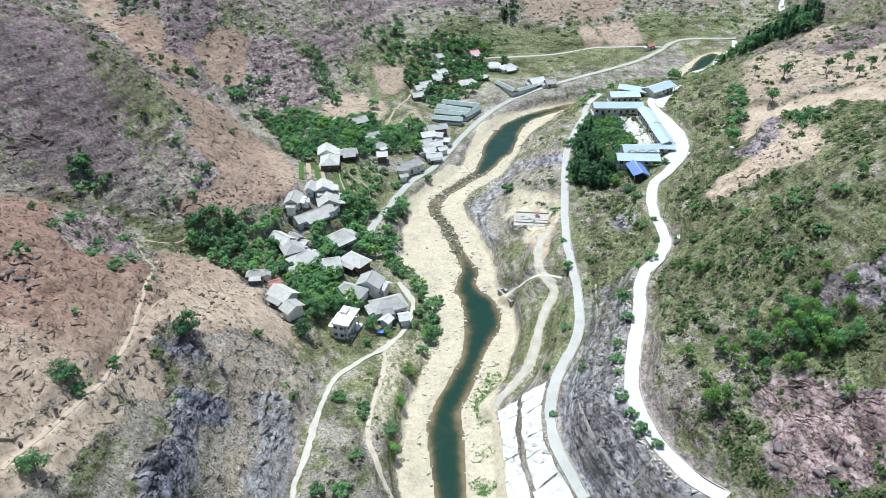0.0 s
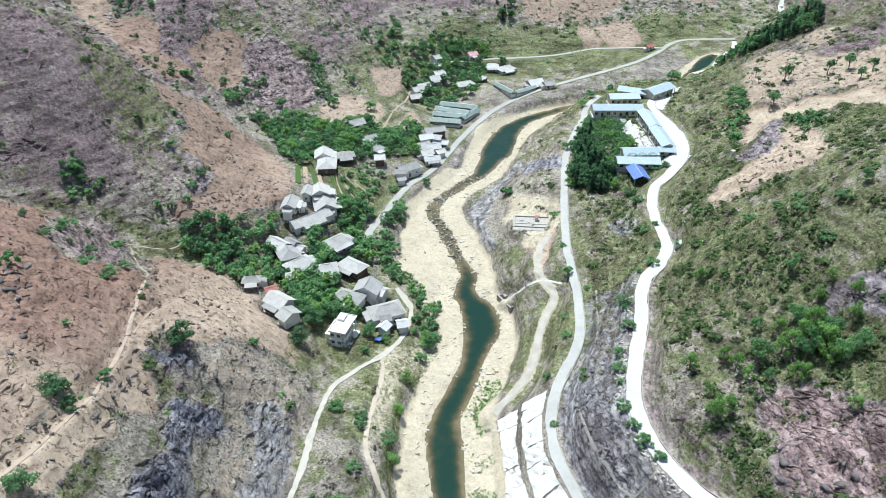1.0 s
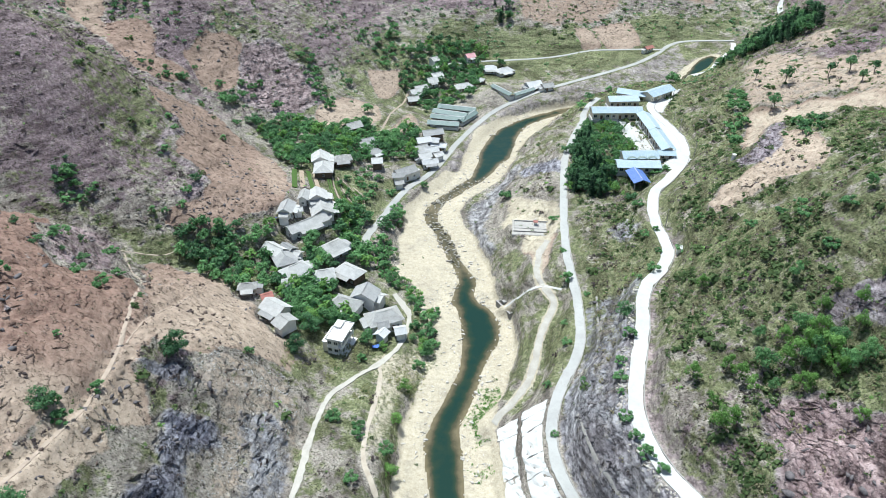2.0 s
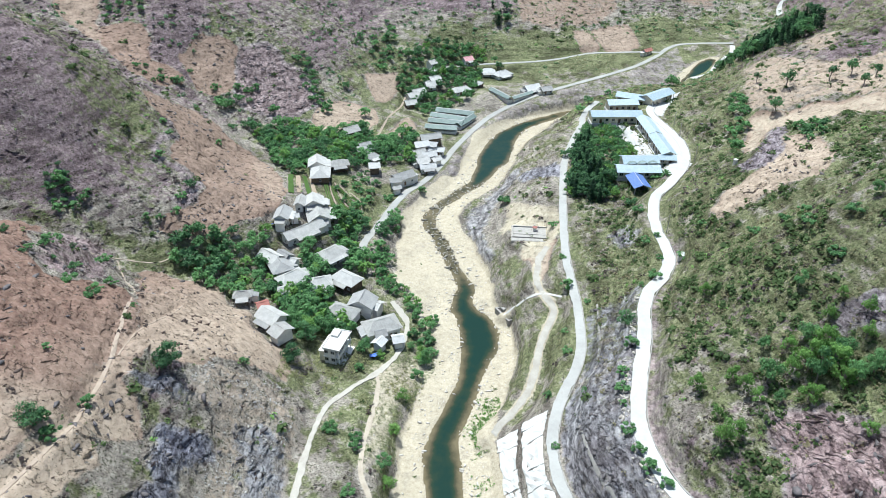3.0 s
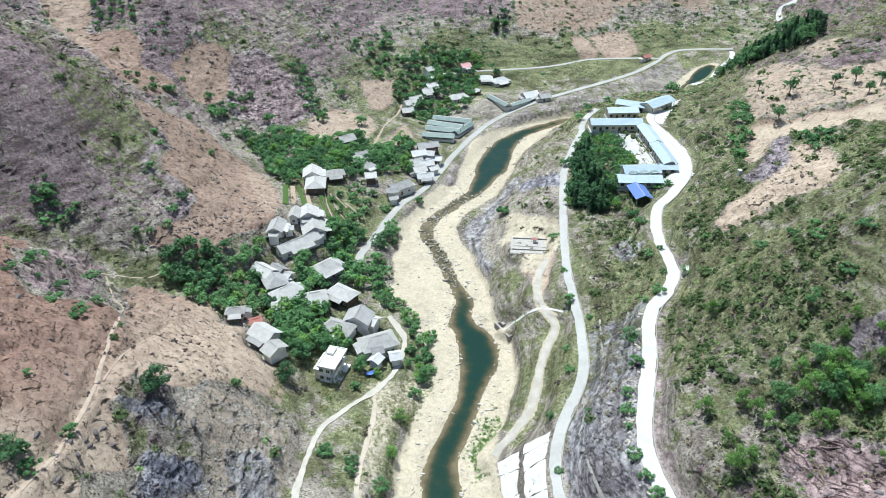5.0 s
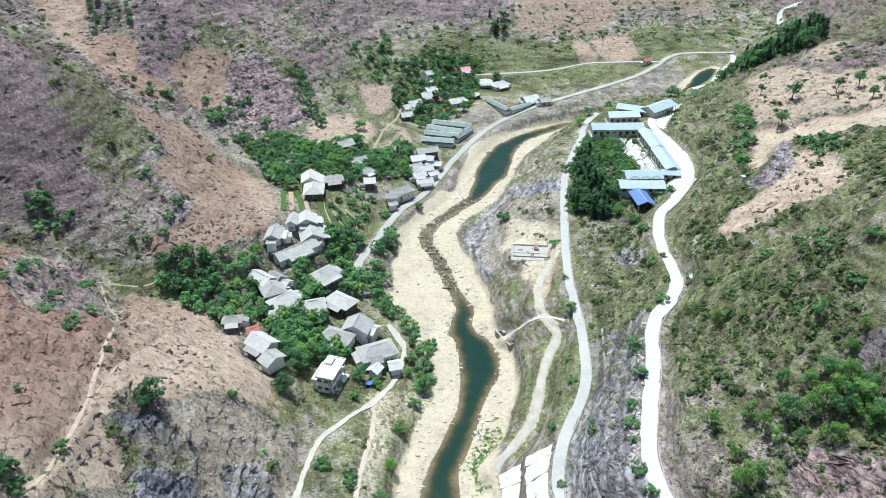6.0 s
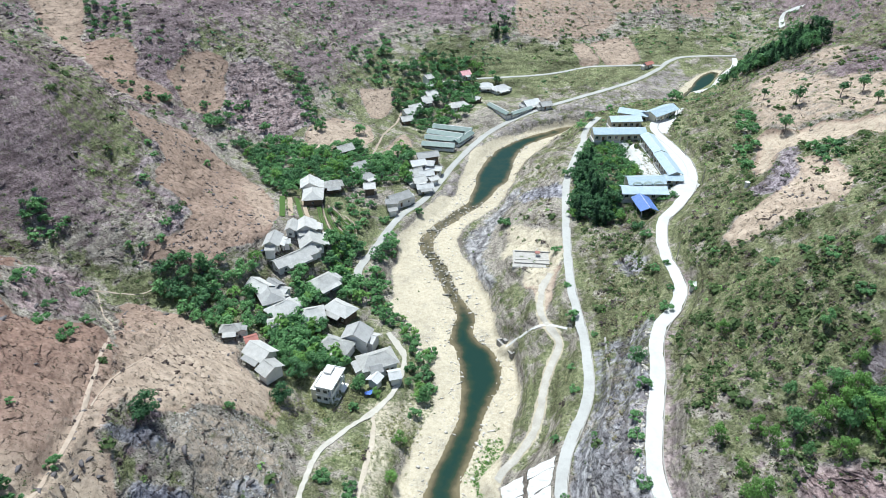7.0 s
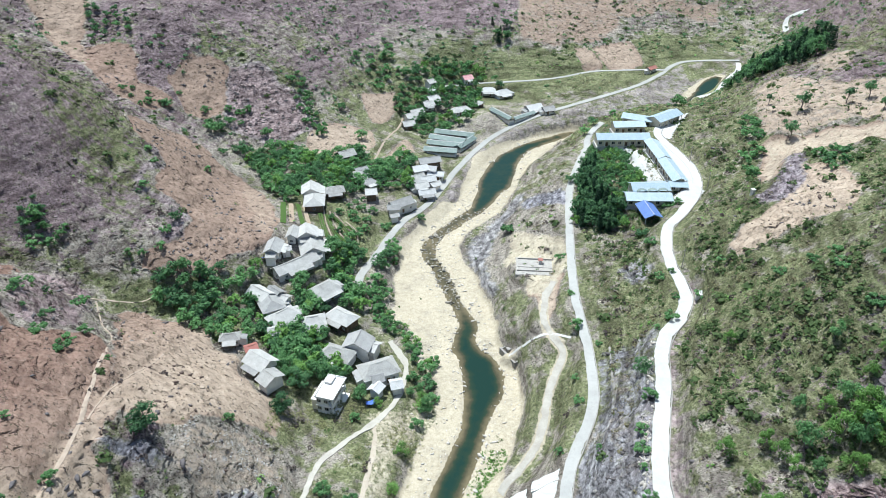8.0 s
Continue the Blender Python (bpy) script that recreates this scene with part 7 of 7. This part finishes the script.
def ledges(label, count, length, height, density, seed, area, along=None):
    """Short broken steps of the ground itself: a lip that stands proud and hangs over a recessed foot."""
    rs = np.random.RandomState(seed)
    x, y = rs.uniform(*area[:2], count * 8), rs.uniform(*area[2:], count * 8)
    dx = (ground(x + 1.5, y) - ground(x - 1.5, y)) / 3
    dy = (ground(x, y + 1.5) - ground(x, y - 1.5)) / 3
    steep = np.hypot(dx, dy)
    keep = (rs.uniform(size=len(x)) < density(x, y)) & (ground(x, y, FLAT) < 0.2) & (steep > 0.12)
    x, y, dx, dy = (v[keep][:count] for v in (x, y, dx, dy))
    n, k = len(x), 6
    fall = np.arctan2(-dy, -dx) + rs.normal(0, 0.35, n)
    if along is not None:
        fall = np.full(n, along) + rs.normal(0, 0.22, n)
    scale = np.exp(np.clip(rs.normal(0, 0.55, n), -1.1, 1.2))
    long, tall = length * scale, height * scale ** 0.7
    f = np.linspace(-1, 1, k)[None]
    off = f * long[:, None] / 2
    bow = (rs.normal(0, 0.25, (n, 1)) * f * f + np.cumsum(rs.normal(0, 0.09, (n, k)), 1)) * long[:, None] * 0.5
    ux, uy = np.cos(fall)[:, None], np.sin(fall)[:, None]
    lip = tall[:, None] * np.clip(1 - f * f, 0, 1) ** 0.7 * rs.uniform(0.6, 1.25, (n, k))

    def row(down, up):
        px, py = x[:, None] - uy * off + ux * (bow + down), y[:, None] + ux * off + uy * (bow + down)
        return np.stack([px, py, ground(px, py) + up], -1)

    back = row(-1.3 * lip - 0.25, -0.06)
    top = row(0.0, lip + 0.02)
    foot = row(-0.3 * lip, -0.15)
    co = np.stack([back, top, foot], 1)
    idx = np.arange(n * 3 * k).reshape(n, 3, k)
    faces = np.stack([idx[:, :-1, :-1], idx[:, 1:, :-1], idx[:, 1:, 1:], idx[:, :-1, 1:]], -1).reshape(-1, 4)
    me = mesh_from("ledges", co.reshape(-1, 3), faces, GROUND)
    flat_co = co.reshape(-1, 3)
    for key, first in (("cover", 0), ("cover_more", 4)):
        values = np.stack([at(first + i, flat_co[:, 0], flat_co[:, 1]) for i in range(4)], 1)
        me.color_attributes.new(key, "FLOAT_COLOR", "POINT").data.foreach_set("color", np.clip(values, 0, 1).ravel().astype(np.float32))
    return tagged(new("ledges", me), label, "ledges", kind="stuff")


def soil_ledge_density(x, y):
    return at(0, x, y) * (0.12 + 0.88 * patches(x, y, 11, 121)) * smooth(10, 18, ground(x, y)) * (1 - 0.7 * smooth(0.3, 0.7, at(6, x, y))) * (1 - 0.75 * smooth(210, 225, y))


ledges("broken dark-edged steps across the bare brown soil", 2400, 2.0, 0.32, soil_ledge_density, 301, (-160, -40, 70, 330))
ledges("small torn steps over the dry brushy slopes", 2600, 1.3, 0.34, lambda x, y: (1 - at(0, x, y)) * (1 - at(3, x, y)) * (0.1 + 0.9 * patches(x, y, 20, 122)) * smooth(12, 24, ground(x, y)), 302, (-230, -60, 180, 430))
ledges("split beds of purple bare rock", 330, 2.0, 0.34, lambda x, y: at(4, x, y) * at(2, x, y), 303, (64, 100, 74, 122), 3.3)
ledges("torn steps of grey rock beside the near gully", 300, 2.2, 0.6, lambda x, y: at(2, x, y) * (0.2 + 0.8 * patches(x, y, 9, 123)), 304, (-74, -34, 78, 160))
ledges("worn steps in the grassy eastern slopes", 900, 2.0, 0.4, lambda x, y: (1 - at(3, x, y)) * patches(x, y, 24, 124), 305, (30, 215, 90, 400))
ledges("furrowed edges on the far slopes", 2200, 1.5, 0.34, lambda x, y: (1 - at(3, x, y)) * (1 - 0.6 * at(0, x, y)) * (0.1 + 0.9 * patches(x, y, 26, 125)) * smooth(14, 26, ground(x, y)), 306, (-230, 220, 330, 590))

RIFFLE = soft("wet_river_stone", (0.16, 0.145, 0.115), (0.42, 0.39, 0.33), 1.0, 0.6, 0.5, 0.05)
stones("stones", RIFFLE, "wet boulders in the river shallows", 420, 0.30, lambda x, y: (np.abs(ground(x, y) - water_level(y) + 0.35) < 0.42) * 0.6, 204, 0.7, -0.7, (-12, 26, 232, 306))
stones("stones", COBBLE, "pale broken stones along the river's edge", 1100, 0.24, lambda x, y: smooth(0.9, 0.1, ground(x, y) - water_level(y)) * (ground(x, y) > water_level(y) - 0.2) * 0.8, 205, 0.6, 0.1, (-8, 60, 85, 385))


def below_valley_road(x, y):
    """The strip of dumped stone along the lower edge of the valley road."""
    line = LINES["valley_road"][:150]
    order = np.argsort(line[:, 1])
    off = np.interp(y, line[order, 1], line[order, 0]) - x
    return smooth(2.3, 2.8, off) * smooth(5.5, 3.2, off) * (0.15 + 0.85 * patches(x, y, 8, 126))


stones("stones", COBBLE, "white rubble dumped along the roadside", 700, 0.26, below_valley_road, 206, 0.6, 0.1, (38, 62, 92, 184), 1.1)
ledges("broken grey ledges of the cut slope between the roads", 420, 1.5, 0.32, lambda x, y: at(2, x, y), 307, (30, 58, 92, 188))
SCREE_STONE = soft("grey_scree_stone", (0.26, 0.25, 0.235), (0.50, 0.485, 0.46), 1.0, 0.9, 0.5, 0.05)
stones("stones", SCREE_STONE, "pale grey scree fallen below the rock", 1300, 0.13, lambda x, y: inside(SCREE, x, y) * (0.08 + 0.92 * patches(x, y, 8, 127)), 207, 0.55, 0.2, (-66, -34, 90, 158))
stones("stones", COBBLE, "pale boulders standing in the river pool", 14, 0.22, lambda x, y: (ground(x, y) < water_level(y) - 0.3) * 0.9, 208, 0.9, -1.2, (-4, 20, 120, 205), 2.0)
